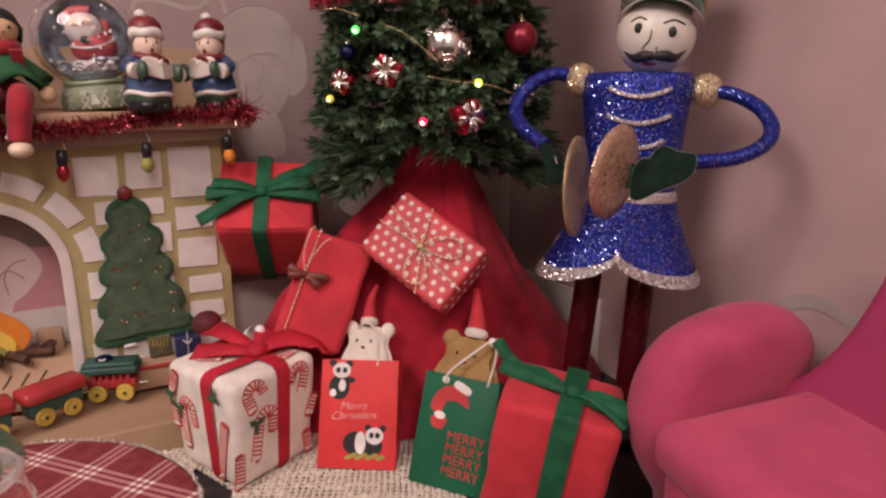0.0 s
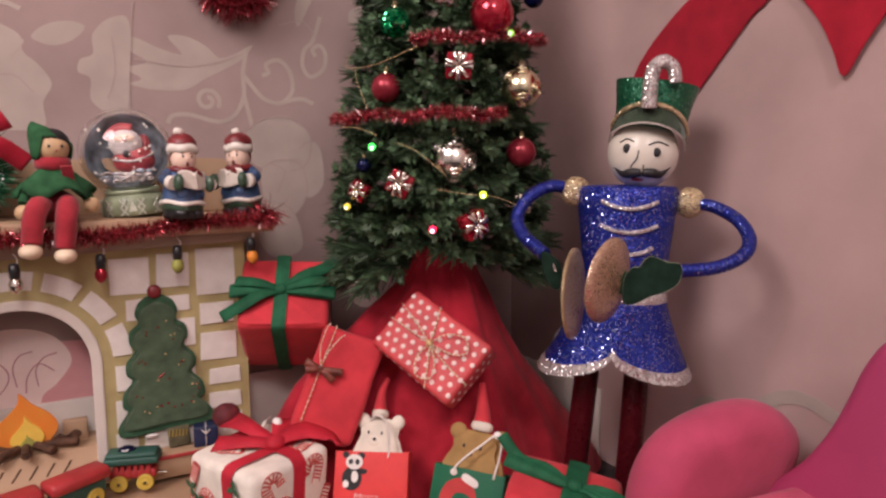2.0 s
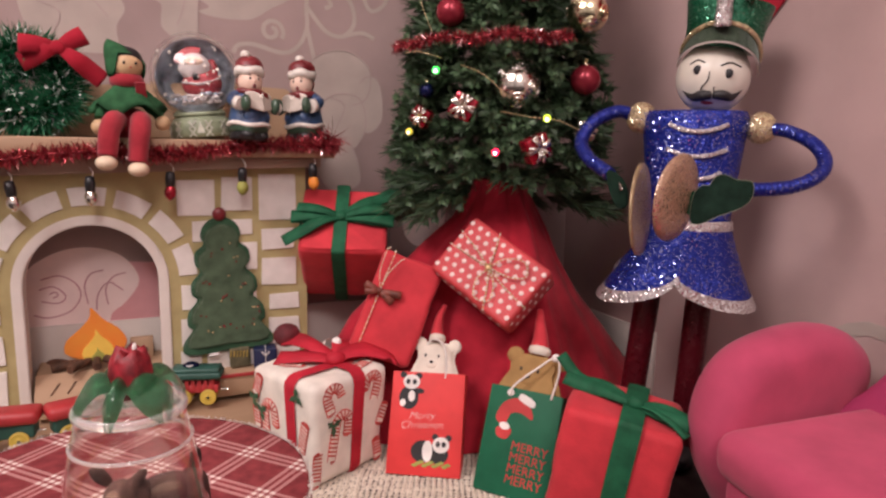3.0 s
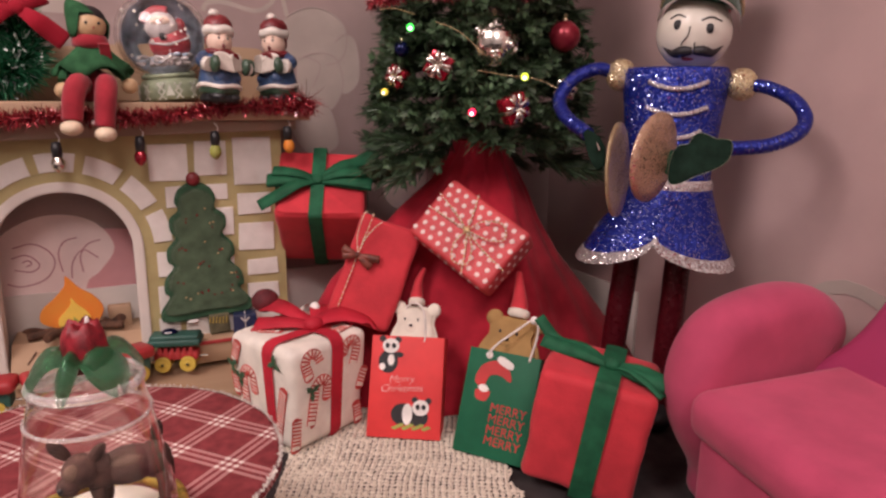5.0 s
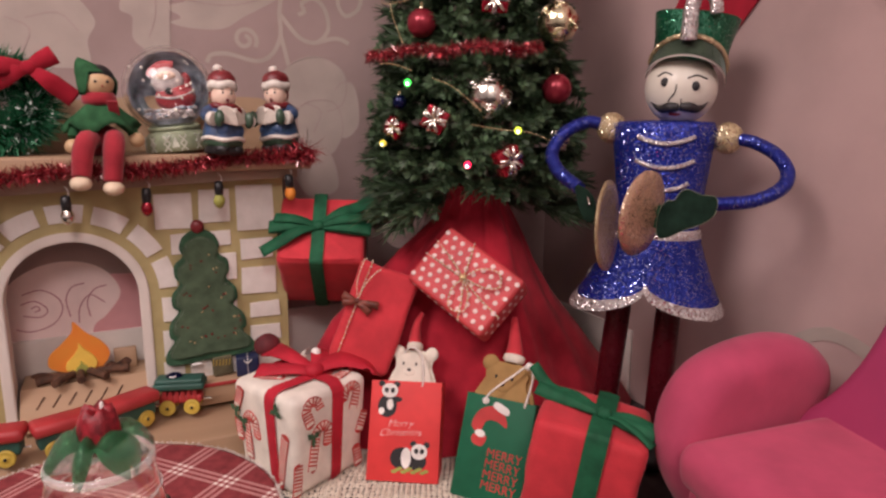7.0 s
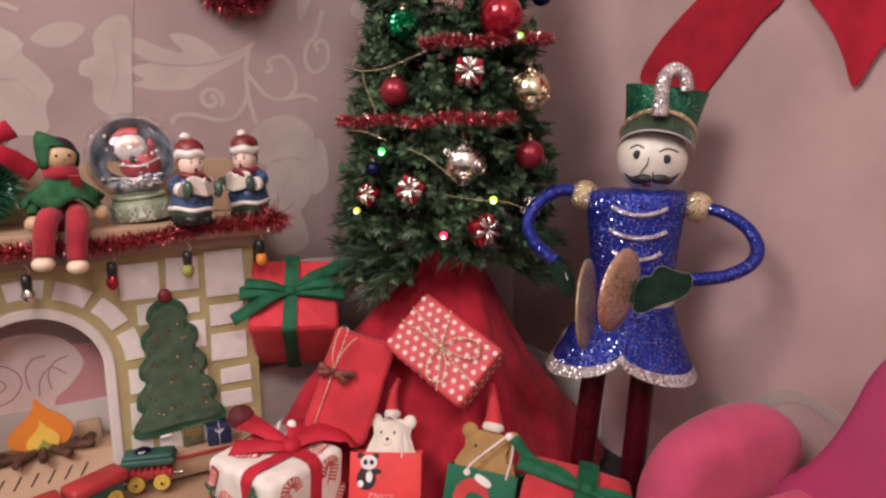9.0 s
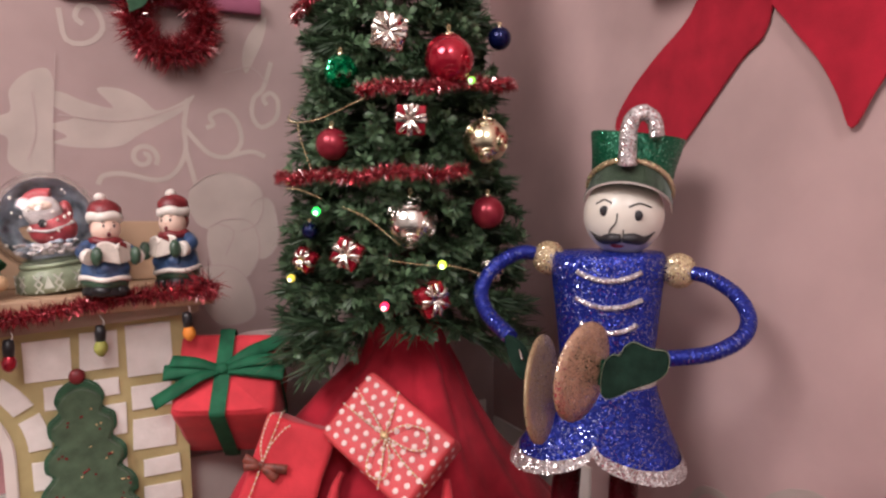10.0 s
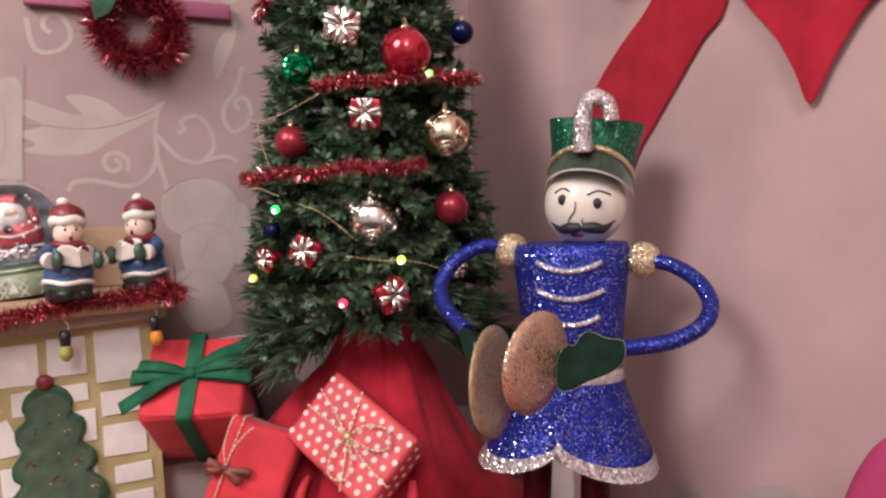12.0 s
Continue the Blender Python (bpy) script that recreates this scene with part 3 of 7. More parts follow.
def wallpaper_print():
    """The paper's repeat: acanthus leaf, stems with curls, roses, printed in cream."""
    d = WALL_D + 0.00003
    leaf = [(0.1140, 0.3532), (0.1006, 0.3452), (0.0878, 0.3409), (0.0786, 0.3488), (0.0647, 0.3550), (0.0507, 0.3540), (0.0602, 0.3417), (0.0432, 0.3453), (0.0302, 0.3508), (0.0203, 0.3506), (0.0251, 0.3411), (0.0356, 0.3341), (0.0209, 0.3288), (0.0313, 0.3219), (0.0233, 0.3176), (0.0386, 0.3142), (0.0618, 0.3153), (0.0769, 0.3246), (0.0896, 0.3315), (0.1054, 0.3412)]
    rose = [(0.0004, 0.3507), (0.0105, 0.3623), (0.0232, 0.3654), (0.0261, 0.3501), (0.0236, 0.3320), (0.0215, 0.2930), (0.0089, 0.2953), (-0.0028, 0.3043), (-0.0024, 0.3199), (-0.0101, 0.3241), (-0.0083, 0.3329), (0.0002, 0.3376)]
    side_leaf = [(-0.0367, 0.3475), (-0.0275, 0.3554), (-0.0137, 0.3589), (-0.0038, 0.3559), (-0.0109, 0.3468), (-0.0231, 0.3413), (-0.0343, 0.3434)]
    big_rose = [(-0.0680, 0.3530), (-0.0450, 0.3480), (-0.0426, 0.3357), (-0.0340, 0.3276), (-0.0267, 0.3149), (-0.0328, 0.3017), (-0.0324, 0.2863), (-0.0443, 0.2821), (-0.0700, 0.2865), (-0.0820, 0.3150)]
    bloom = [(0.1122, 0.2674), (0.1256, 0.2723), (0.1386, 0.2642), (0.1523, 0.2611), (0.1531, 0.2449), (0.1372, 0.2321), (0.1450, 0.2207), (0.1307, 0.2108), (0.1209, 0.2330), (0.1138, 0.2492)]
    small = [(0.1364, 0.2748), (0.1451, 0.2852), (0.1633, 0.2890), (0.1558, 0.2771), (0.1430, 0.2694)]
    upright = [(0.1678, 0.4127), (0.1655, 0.3983), (0.1589, 0.3837), (0.1512, 0.3705), (0.1485, 0.3803), (0.1519, 0.3946), (0.1598, 0.4064)]
    stems = [[(0.1090, 0.3500), (0.1054, 0.3303), (0.1057, 0.3130), (0.0986, 0.2980), (0.0858, 0.2918), (0.0645, 0.2966), (0.0517, 0.2954), (0.0478, 0.2894)],
             [(0.1057, 0.3130), (0.1098, 0.2955), (0.1129, 0.2803)],
             [(0.1206, 0.3296), (0.1259, 0.3323), (0.1237, 0.3384), (0.1343, 0.3426), (0.1432, 0.3341), (0.1452, 0.3189), (0.1353, 0.3085), (0.1222, 0.3108), (0.1125, 0.3206), (0.1060, 0.3290)],
             [(0.1353, 0.3085), (0.1517, 0.3126), (0.1627, 0.3089)],
             [(0.1656, 0.3478), (0.1630, 0.3528), (0.1687, 0.3570), (0.1741, 0.3508), (0.1722, 0.3378), (0.1607, 0.3309), (0.1542, 0.3397), (0.1561, 0.3525), (0.1633, 0.3600), (0.1700, 0.3800)],
             [(0.0315, 0.4054), (0.0348, 0.3853), (0.0478, 0.3843), (0.0570, 0.3943), (0.0529, 0.4072), (0.0447, 0.4084), (0.0408, 0.4006), (0.0454, 0.3961)]]
    out = []
    for lay, (s0, z0, lone) in enumerate(((0.0, 0.0, False), (0.205, 0.055, False), (-0.205, 0.055, False), (0.03, 0.215, False), (-0.175, 0.25, False), (0.22, 0.27, False))):
        d = WALL_D + 0.00003 - 0.00008 * lay
        for rank, shape in enumerate((leaf, rose, side_leaf, big_rose, bloom, small, upright)):
            if lay == 1 and shape in (big_rose, side_leaf) or lay == 0 and shape in (bloom, small):
                continue
            pts = [(x + s0, z + z0) for x, z in round_outline(shape, 4)]
            if max(x for x, _ in pts) < WALL_S - 0.002:
                out.append((plate(pts, 0.0003, (0, d + 0.00001 * rank, 0)), CREAM_PRINT))
        lines = [[(x, 0, z) for x, z in ln] for ln in stems] + [curl(0.0775, 0.3080, 0.0095, -0.6, 1.35, 20)]
        for strand, ln in enumerate(lines):
            pts = [(x + s0, 0, z + z0) for x, _, z in ln]
            if max(x for x, _, _ in pts) < WALL_S - 0.004:
                out.append((flat_line(pts, 0.0034, d - 0.00001 - 0.000008 * strand, 0.0002), CREAM_PRINT))
        for ln in ([(0.1057, 0, 0.3453), (0.0801, 0, 0.3354), (0.0560, 0, 0.3325), (0.0269, 0, 0.3360)], [(0.0080, 0, 0.3060), (0.0140, 0, 0.3250), (0.0130, 0, 0.3500)], [(-0.0700, 0, 0.3150), (-0.0500, 0, 0.3200), (-0.0380, 0, 0.3080)], [(0.1230, 0, 0.2600), (0.1370, 0, 0.2530), (0.1300, 0, 0.2350)]):
            pts = [(x + s0, 0, z + z0) for x, _, z in ln]
            if max(x for x, _, _ in pts) < WALL_S - 0.004:
                out.append((flat_line(pts, 0.0009, d - 0.0002, 0.0002), VEIN_PRINT))
    d = WALL_D + 0.00003
    # the open blossom between the fireplace and the tree
    for step, petal in enumerate(([(0.1134, 0.2830), (0.1333, 0.2921), (0.1521, 0.2821), (0.1502, 0.2621), (0.1322, 0.2574), (0.1153, 0.2636)], [(0.1233, 0.2524), (0.1454, 0.2555), (0.1514, 0.2372), (0.1424, 0.2215), (0.1258, 0.2262)],
                                  [(0.1169, 0.2219), (0.1381, 0.2176), (0.1449, 0.1920), (0.1256, 0.1872), (0.1151, 0.2040)], [(0.1521, 0.2672), (0.1648, 0.2702), (0.1677, 0.2449), (0.1555, 0.2370)])):
        cx, cz = sum(x for x, _ in petal) / len(petal), sum(z for _, z in petal) / len(petal)
        wide = round_outline([(cx + (x - cx) * 1.3, cz + (z - cz) * 1.3) for x, z in petal], 5)
        out.append((plate(wide, 0.0003, (0, d - 0.00004 * step, 0)), CREAM_PRINT))
        out.append((flat_line([(x, 0, z) for x, z in wide[:len(wide) * 2 // 3:2]], 0.0009, d - 0.0003, 0.0002), VEIN_PRINT))
    out.append((flat_line([(0.0278, 0, 0.376), (0.0262, 0, 0.358), (0.0238, 0, 0.3306), (0.0200, 0, 0.285)], 0.0004, d - 0.0009, 0.0002), SEAM))
    # lower part of the paper, seen in and beside the fireplace: outlined blossoms
    out.append((plate([(-0.108, 0.074), (-0.108, 0.126), (-0.060, 0.132), (-0.010, 0.128), (0.004, 0.122), (0.004, 0.074)], 0.0003, (0, d + 0.0001, 0)), ROSE_PANEL))
    out.append((plate(round_outline([(-0.106, 0.076), (-0.104, 0.120), (-0.084, 0.138), (-0.059, 0.142), (-0.0375, 0.134), (-0.0268, 0.1153), (-0.0371, 0.0986), (-0.0460, 0.0917), (-0.0558, 0.0800)], 4), 0.0003, (0, d, 0)), PALE_ROSE))
    for ln in ([(-0.0936, 0.1121), (-0.0841, 0.114), (-0.0766, 0.1066), (-0.0816, 0.1014), (-0.0925, 0.1036)], [(-0.0978, 0.0938), (-0.0886, 0.0909), (-0.074, 0.0949), (-0.0669, 0.1056), (-0.0697, 0.1154), (-0.080, 0.122), (-0.092, 0.1195)],
               [(-0.0623, 0.0993), (-0.0641, 0.113), (-0.0595, 0.1221), (-0.0511, 0.1243)], [(-0.049, 0.0979), (-0.0502, 0.1097), (-0.0447, 0.1189), (-0.036, 0.1215)], [(-0.057, 0.094), (-0.0555, 0.106), (-0.0480, 0.1150), (-0.0385, 0.1080)], [(-0.087, 0.1085), (-0.0835, 0.1100), (-0.0815, 0.1072), (-0.0850, 0.1056)]):
        out.append((flat_line([(x, 0, z) for x, z in ln], 0.0009, d - 0.0003, 0.0002), ROSE_PRINT))
    for s0, z0 in ((0.155, 0.15), (0.225, 0.16)):
        out.append((plate([(x + s0, z + z0) for x, z in round_outline([(-0.033, -0.018), (-0.033, 0.000), (-0.028, 0.016), (-0.017, 0.024), (0.005, 0.025), (0.028, 0.021), (0.030, 0.005), (0.018, -0.007), (0.009, -0.015), (0.002, -0.027), (-0.02, -0.03)])], 0.0003, (0, d, 0)), PALE_ROSE))
        for r, a in ((0.0155, 0.3), (0.010, 2.0), (0.0055, 4.0)):
            out.append((flat_line(curl(s0 - 0.014, z0 + 0.004, r, a, 0.8, shrink=0.25), 0.0008, d - 0.0003, 0.0002), ROSE_PRINT))
        out.append((flat_line([(s0 + 0.003, 0, z0 - 0.020), (s0 + 0.009, 0, z0 - 0.002), (s0 + 0.003, 0, z0 + 0.020)], 0.0008, d - 0.0003, 0.0002), ROSE_PRINT))
        out.append((flat_line([(s0 + 0.010, 0, z0 - 0.012), (s0 + 0.020, 0, z0 + 0.004), (s0 + 0.016, 0, z0 + 0.02)], 0.0008, d - 0.0003, 0.0002), ROSE_PRINT))
    return out


tagged(part("wallpaper_print", wallpaper_print(), None, wall_left, "cream leaf and scroll print"), kind="stuff")
scroll = [(flat_line([(x, 0, z) for x, z in ((-0.060, 0.066), (-0.050, 0.098), (-0.022, 0.116), (0.012, 0.106), (0.040, 0.086), (0.052, 0.060))], 0.0085, 0), CREAM_PRINT),
          (flat_line(curl(-0.085, 0.075, 0.022, 0.2, 1.1), 0.005, 0), CREAM_PRINT)]
print_right = part("wallpaper_print", scroll, None, wall_right, "cream scroll print")
print_right.matrix_local = Matrix.Translation((WALL_S - 0.0002, 0.1970, 0.0015)) @ pose(0, 0, 0, 0, 0, -90)

# ---- fireplace ----
ARCH_S, ARCH_R, SPRING, FP_L, FP_R, FP_TOP = -0.0562, 0.043, 0.1215, -0.1955, 0.0925, 0.206


def fire_front():
    """The fireplace's front board with its arched opening."""
    outer = [(FP_L, HEARTH), (FP_L, FP_TOP), (FP_R, FP_TOP), (FP_R, HEARTH)]
    arch = [(ARCH_S + ARCH_R, HEARTH)] + [(ARCH_S + ARCH_R * math.cos(a), SPRING + ARCH_R * math.sin(a)) for a in [math.pi * i / 24 for i in range(25)]] + [(ARCH_S - ARCH_R, HEARTH)]
    return plate(outer + arch, 0.012, (0, FIRE_D + 0.006, 0))


fireplace = thing("fireplace", ROOM, "toy wooden fireplace with whitewashed bricks and an open arch", "fireplace")
part("front_board", fire_front(), MORTAR, fireplace, "olive painted front board")
for s in (FP_L + 0.003, FP_R - 0.003):
    part("side_board", box(0.006, WALL_D - FIRE_D - 0.015, FP_TOP - HEARTH, 0.0005, (s, (WALL_D + FIRE_D) / 2 + 0.004, (FP_TOP + HEARTH) / 2)), MORTAR, fireplace)
prof = [(ARCH_S + ARCH_R, HEARTH)] + [(ARCH_S + ARCH_R * math.cos(math.pi * i / 30), SPRING + ARCH_R * math.sin(math.pi * i / 30)) for i in range(31)] + [(ARCH_S - ARCH_R, HEARTH)]
inner = [(ARCH_S + (x - ARCH_S) * 0.97, z if z <= SPRING else SPRING + (z - SPRING) * 0.97) for x, z in prof]
outer_rim = [(ARCH_S + (x - ARCH_S) * 1.13, z if z <= SPRING else SPRING + (z - SPRING) * 1.13) for x, z in prof]
part("arch_rim", plate(inner + outer_rim[::-1], 0.018, (0, FIRE_D + 0.0075, 0), 0.0008), WHITE_TRIM, fireplace, "white arch rim")
part("mantel_shelf", box(0.322, WALL_D - 0.465, 0.012, 0.0012, (-0.0515, (WALL_D + 0.465) / 2 - 0.0004, 0.2165)), WOOD, fireplace, "pale wooden mantel shelf")
# The fascia's darker wood paints in the shade below the shelf.
part("mantel_fascia", plate([(-0.2045, 0.1945), (0.1015, 0.2035), (0.1015, 0.2104), (-0.2045, 0.2104)], 0.012, (0, FIRE_D - 0.0062, 0), 0.0008), SHADED_WOOD, fireplace, "wooden fascia coloured darker as shade under the shelf")
part("foot_ledge", box(0.080, 0.0165, 0.0175, 0.0006, (0.0520, FIRE_D - 0.0085, HEARTH + 0.0089)), WOOD, fireplace, "pale wooden ledge at the foot")
part("ledge_strip", box(0.080, 0.0012, 0.0026, 0.0003, (0.0520, FIRE_D - 0.0174, HEARTH + 0.0160)), TRAIN_RED, fireplace, "thin red strip")
part("back_board", plate([(-0.15, 0.2226), (-0.15, 0.242), (-0.1, 0.252), (-0.04, 0.260), (0.03, 0.265), (0.085, 0.263), (0.094, 0.258), (0.097, 0.2226)], 0.004, (0, 0.521, 0), 0.0008), WOOD, fireplace, "curved pale wooden board along the mantel's back")


def brick(x0, z0, x1, z1, skew=0.0):
    j = [random.uniform(-0.0007, 0.0007) for _ in range(8)]
    return plate([(x0 + j[0], z0 + j[1]), (x1 + j[2], z0 + j[3]), (x1 + j[4], z1 + j[5] + skew), (x0 + j[6], z1 + j[7])], 0.0012, (0, FIRE_D - 0.0006, 0), 0.0003)


def arc_brick(a0, a1, r0, r1):
    pts = [(ARCH_S + r0 * math.cos(a0 + (a1 - a0) * i / 4), SPRING + r0 * math.sin(a0 + (a1 - a0) * i / 4)) for i in range(5)]
    pts += [(ARCH_S + r1 * math.cos(a1 - (a1 - a0) * i / 4), SPRING + r1 * math.sin(a1 - (a1 - a0) * i / 4)) for i in range(5)]
    return plate(pts, 0.0012, (0, FIRE_D - 0.0006, 0), 0.0003)


for side in (1, -1):
    rects = ((0.0002, 0.1688, 0.0244, 0.1930), (0.0101, 0.1496, 0.0239, 0.1631), (0.0573, 0.1634, 0.0835, 0.1965), (0.0594, 0.1419, 0.0816, 0.1551), (0.0588, 0.1140, 0.0828, 0.1330), (0.0647, 0.0946, 0.0848, 0.1045), (0.0635, 0.0751, 0.0850, 0.0857),
             (0.0310, 0.1718, 0.0507, 0.1945), (0.0363, 0.1541, 0.0504, 0.1639), (0.0330, 0.1276, 0.0536, 0.1455), (0.0007, 0.0991, 0.0120, 0.1158), (-0.0005, 0.0720, 0.0110, 0.0902), (0.0635, 0.0400, 0.0850, 0.0680), (-0.0005, 0.0400, 0.0110, 0.0660), (0.0190, 0.0991, 0.0520, 0.1180), (0.0180, 0.0720, 0.0560, 0.0902), (0.0180, 0.0400, 0.0560, 0.0640))
    for x0, z0, x1, z1 in rects:
        u0, u1 = (x0, x1) if side > 0 else (2 * ARCH_S - x1, 2 * ARCH_S - x0)
        part("brick", brick(u0 - 0.0010, z0 - 0.0009, u1 + 0.0010, z1 + 0.0009), BRICK, fireplace)
for i in range(7):
    a0 = math.pi * (i + 0.14) / 7
    part("brick", arc_brick(a0 - 0.012, a0 + math.pi * 0.74 / 7 + 0.012, 0.0555, 0.0680), BRICK, fireplace)

hearth = thing("hearth", ROOM, "pale wooden hearth platform under the fireplace", "hearth")
part("platform", box(0.325, WALL_D - 0.425, HEARTH - FLOOR - 0.004, 0.0012, (-0.0515, (WALL_D + 0.425) / 2 - 0.002, (HEARTH + FLOOR - 0.004) / 2)), WOOD, hearth)
part("base_board", box(0.318, 0.12, 0.004, 0.0005, (-0.0515, 0.468, FLOOR + 0.002)), WOOD, hearth)


def flame_outline(w, h):
    return round_outline([(0, 0), (-0.5 * w, 0.16 * h), (-0.52 * w, 0.40 * h), (-0.28 * w, 0.62 * h), (-0.10 * w, 0.82 * h), (-0.06 * w, h), (0.14 * w, 0.78 * h), (0.40 * w, 0.58 * h), (0.53 * w, 0.32 * h), (0.34 * w, 0.06 * h)])


fire = thing("toy_fire", ROOM @ pose(-0.0575, 0.506, HEARTH), "flat orange and yellow toy flame on crossed brown logs", "toy fire")
part("flame", plate(flame_outline(0.0375, 0.040), 0.002, (0, 0, 0.0275), 0.0005), FLAME_ORANGE, fire)
part("flame_core", plate(flame_outline(0.019, 0.024), 0.002, (0.001, -0.0015, 0.0275), 0.0004), FLAME_YELLOW, fire, "yellow inner flame")
part("ember", plate(flame_outline(0.008, 0.010), 0.002, (0.001, -0.0028, 0.0280), 0.0003), GRASS_INK, fire)
for x, y, ang, ln in ((-0.019, -0.004, 12, 0.020), (0.021, -0.003, -14, 0.022), (-0.010, -0.008, 52, 0.022), (0.010, -0.008, 128, 0.022), (0.0, -0.010, 92, 0.016)):
    part("log", tube([(-ln / 2, 0, 0), (0, 0, 0.001), (ln / 2, 0, 0.0006)], 0.0030, 7), LOG_BROWN, fire).matrix_local = pose(x, y, 0.0272 + 0.0008 * (ang % 3), 0, 0, ang)
part("twig", plate(round_outline([(-0.009, -0.002), (-0.004, 0.003), (0.0, 0.001), (0.006, 0.0045), (0.010, 0.001), (0.004, -0.003)]), 0.002, (0.024, -0.002, 0.0315)), LOG_BROWN, fire)
part("twig", plate(round_outline([(-0.008, 0.001), (-0.002, 0.003), (0.005, 0.001), (0.008, -0.002), (0.0, -0.003)]), 0.002, (-0.024, -0.002, 0.0300)), LOG_BROWN, fire)
part("back_block", box(0.016, 0.006, 0.016, 0.001, (0.030, 0.010, 0.0320)), WOOD, fire, "pale wooden block")
wedge = plate([(0.021, 0), (0.021, 0.0245), (-0.008, 0.0240), (-0.030, 0.0070), (-0.030, 0)], 0.083, bevel=0.0006, m=pose(0.003, 0, 0, 0, 0, 90))
part("plinth", wedge, WOOD, fire, "sloping pale wooden plinth")
for k in range(6):
    part("slot", box(0.0010, 0.0105, 0.0008, 0.0), LOG_BROWN, fire).matrix_local = pose(-0.026 + 0.0100 * k, -0.0185, 0.0163, 37.7, 0, 0) @ pose(0, 0, 0, 0, 0, -28)

# ---- felt tree leaning on the fireplace ----


def felt_tree_outline(scale=1.0):
    half = [(0.0, 0.1055), (0.009, 0.101), (0.0125, 0.092), (0.011, 0.085), (0.0165, 0.079), (0.017, 0.070), (0.0145, 0.064), (0.020, 0.056), (0.0205, 0.047), (0.0175, 0.042), (0.0235, 0.033), (0.0245, 0.023), (0.022, 0.019), (0.028, 0.009), (0.0275, 0.001), (0.018, -0.001)]
    pts = half + [(0.0, 0.0)] + [(-x, z) for x, z in reversed(half[1:])]
    return [(x * scale, 0.052 + (z - 0.052) * scale) for x, z in round_outline(pts, 4)]


felt_tree = thing("felt_tree", ROOM @ pose(0.0322, 0.4815, 0.0664, -2, -2.4, 0) @ Matrix.Diagonal((1.14, 1, 0.955, 1)), "green felt Christmas tree ornament sewn with tiny beads", "felt ornament")
part("backing", plate(felt_tree_outline(), 0.0035, (0, 0.002, 0), 0.0012), FELT_RIM, felt_tree, "dark green scalloped backing")
part("front_layer", plate(felt_tree_outline(0.90), 0.003, (0, -0.0004, 0), 0.0014), FELT_GREEN, felt_tree)
part("top_loop", ball(0.0042, (0, 0, 0.1075), (1, 0.7, 1.25)), MAROON_PAINT, felt_tree, "dark red top tag")
part("trunk", box(0.013, 0.005, 0.016, 0.001, (0.006, 0.002, -0.0068)), DARK_OLIVE, felt_tree, "dark olive striped trunk")
for k in range(6):
    part("stripe", box(0.0007, 0.0008, 0.005, 0, (0.0005 + 0.0021 * k, -0.0008, -0.0030), pose(0, 0, 0, 0, 8, 0)), GOLD_TRIM, felt_tree)
for x in (-0.010,):
    part("snow_tuft", ball(0.0022, (x, 0.0005, -0.0020), (1.7, 0.8, 0.6)), INK_WHITE, felt_tree)
rb = random.Random(4)
for cx, cz, k in ((0.002, 0.083, 3), (-0.005, 0.078, 2), (0.006, 0.072, 3), (0.0, 0.062, 1), (0.010, 0.052, 5), (-0.010, 0.055, 4), (0.0, 0.042, 5), (-0.014, 0.031, 2), (0.018, 0.030, 5), (-0.002, 0.022, 5), (0.008, 0.020, 2), (-0.010, 0.018, 2), (0.017, 0.020, 3)):
    for _ in range(k):
        part("bead", ball(0.00072, (cx + rb.uniform(-0.0035, 0.0035), -0.0021, cz + rb.uniform(-0.003, 0.003)), u=6, v=4), GOLD_CORD if rb.random() > 0.5 else BALL_RED, felt_tree)

# ---- garland and bulbs on the mantel ----
rt = random.Random(7)
garland = thing("tinsel_garland", ROOM, "red tinsel garland along the mantel's edge", "garland")
core = [(-0.21 + 0.0322 * k, 0.4620 + 0.0012 * math.sin(k * 2.1), 0.2205 + 0.058 * (-0.21 + 0.0322 * k - 0.1) + 0.0022 * math.sin(k * 1.7)) for k in range(11)]
part("core", tube(core, 0.0012, 6), TINSEL_RED, garland)
# The second, paler fringe puts glints into the garland as colour.
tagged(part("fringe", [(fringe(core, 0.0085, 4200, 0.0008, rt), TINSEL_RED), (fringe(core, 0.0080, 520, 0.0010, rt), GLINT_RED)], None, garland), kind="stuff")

tagged(part("loose_end", fringe([(0.100, 0.4620, 0.2205), (0.108, 0.4640, 0.2260)], 0.0170, 130, 0.0006, rt), TINSEL_RED, garland, "loose tinsel end"), kind="stuff")

BULB_COLOURS = ((-0.148, CHROME, "clear"), (-0.0945, CHROME, "silver"), (-0.050, CHROME, "silver"), (-0.0015, BALL_RED, "red"), (0.046, GRASS_INK, "yellow green"), (0.096, FLAME_ORANGE, "orange"), (-0.19, BALL_GREEN, "green"))
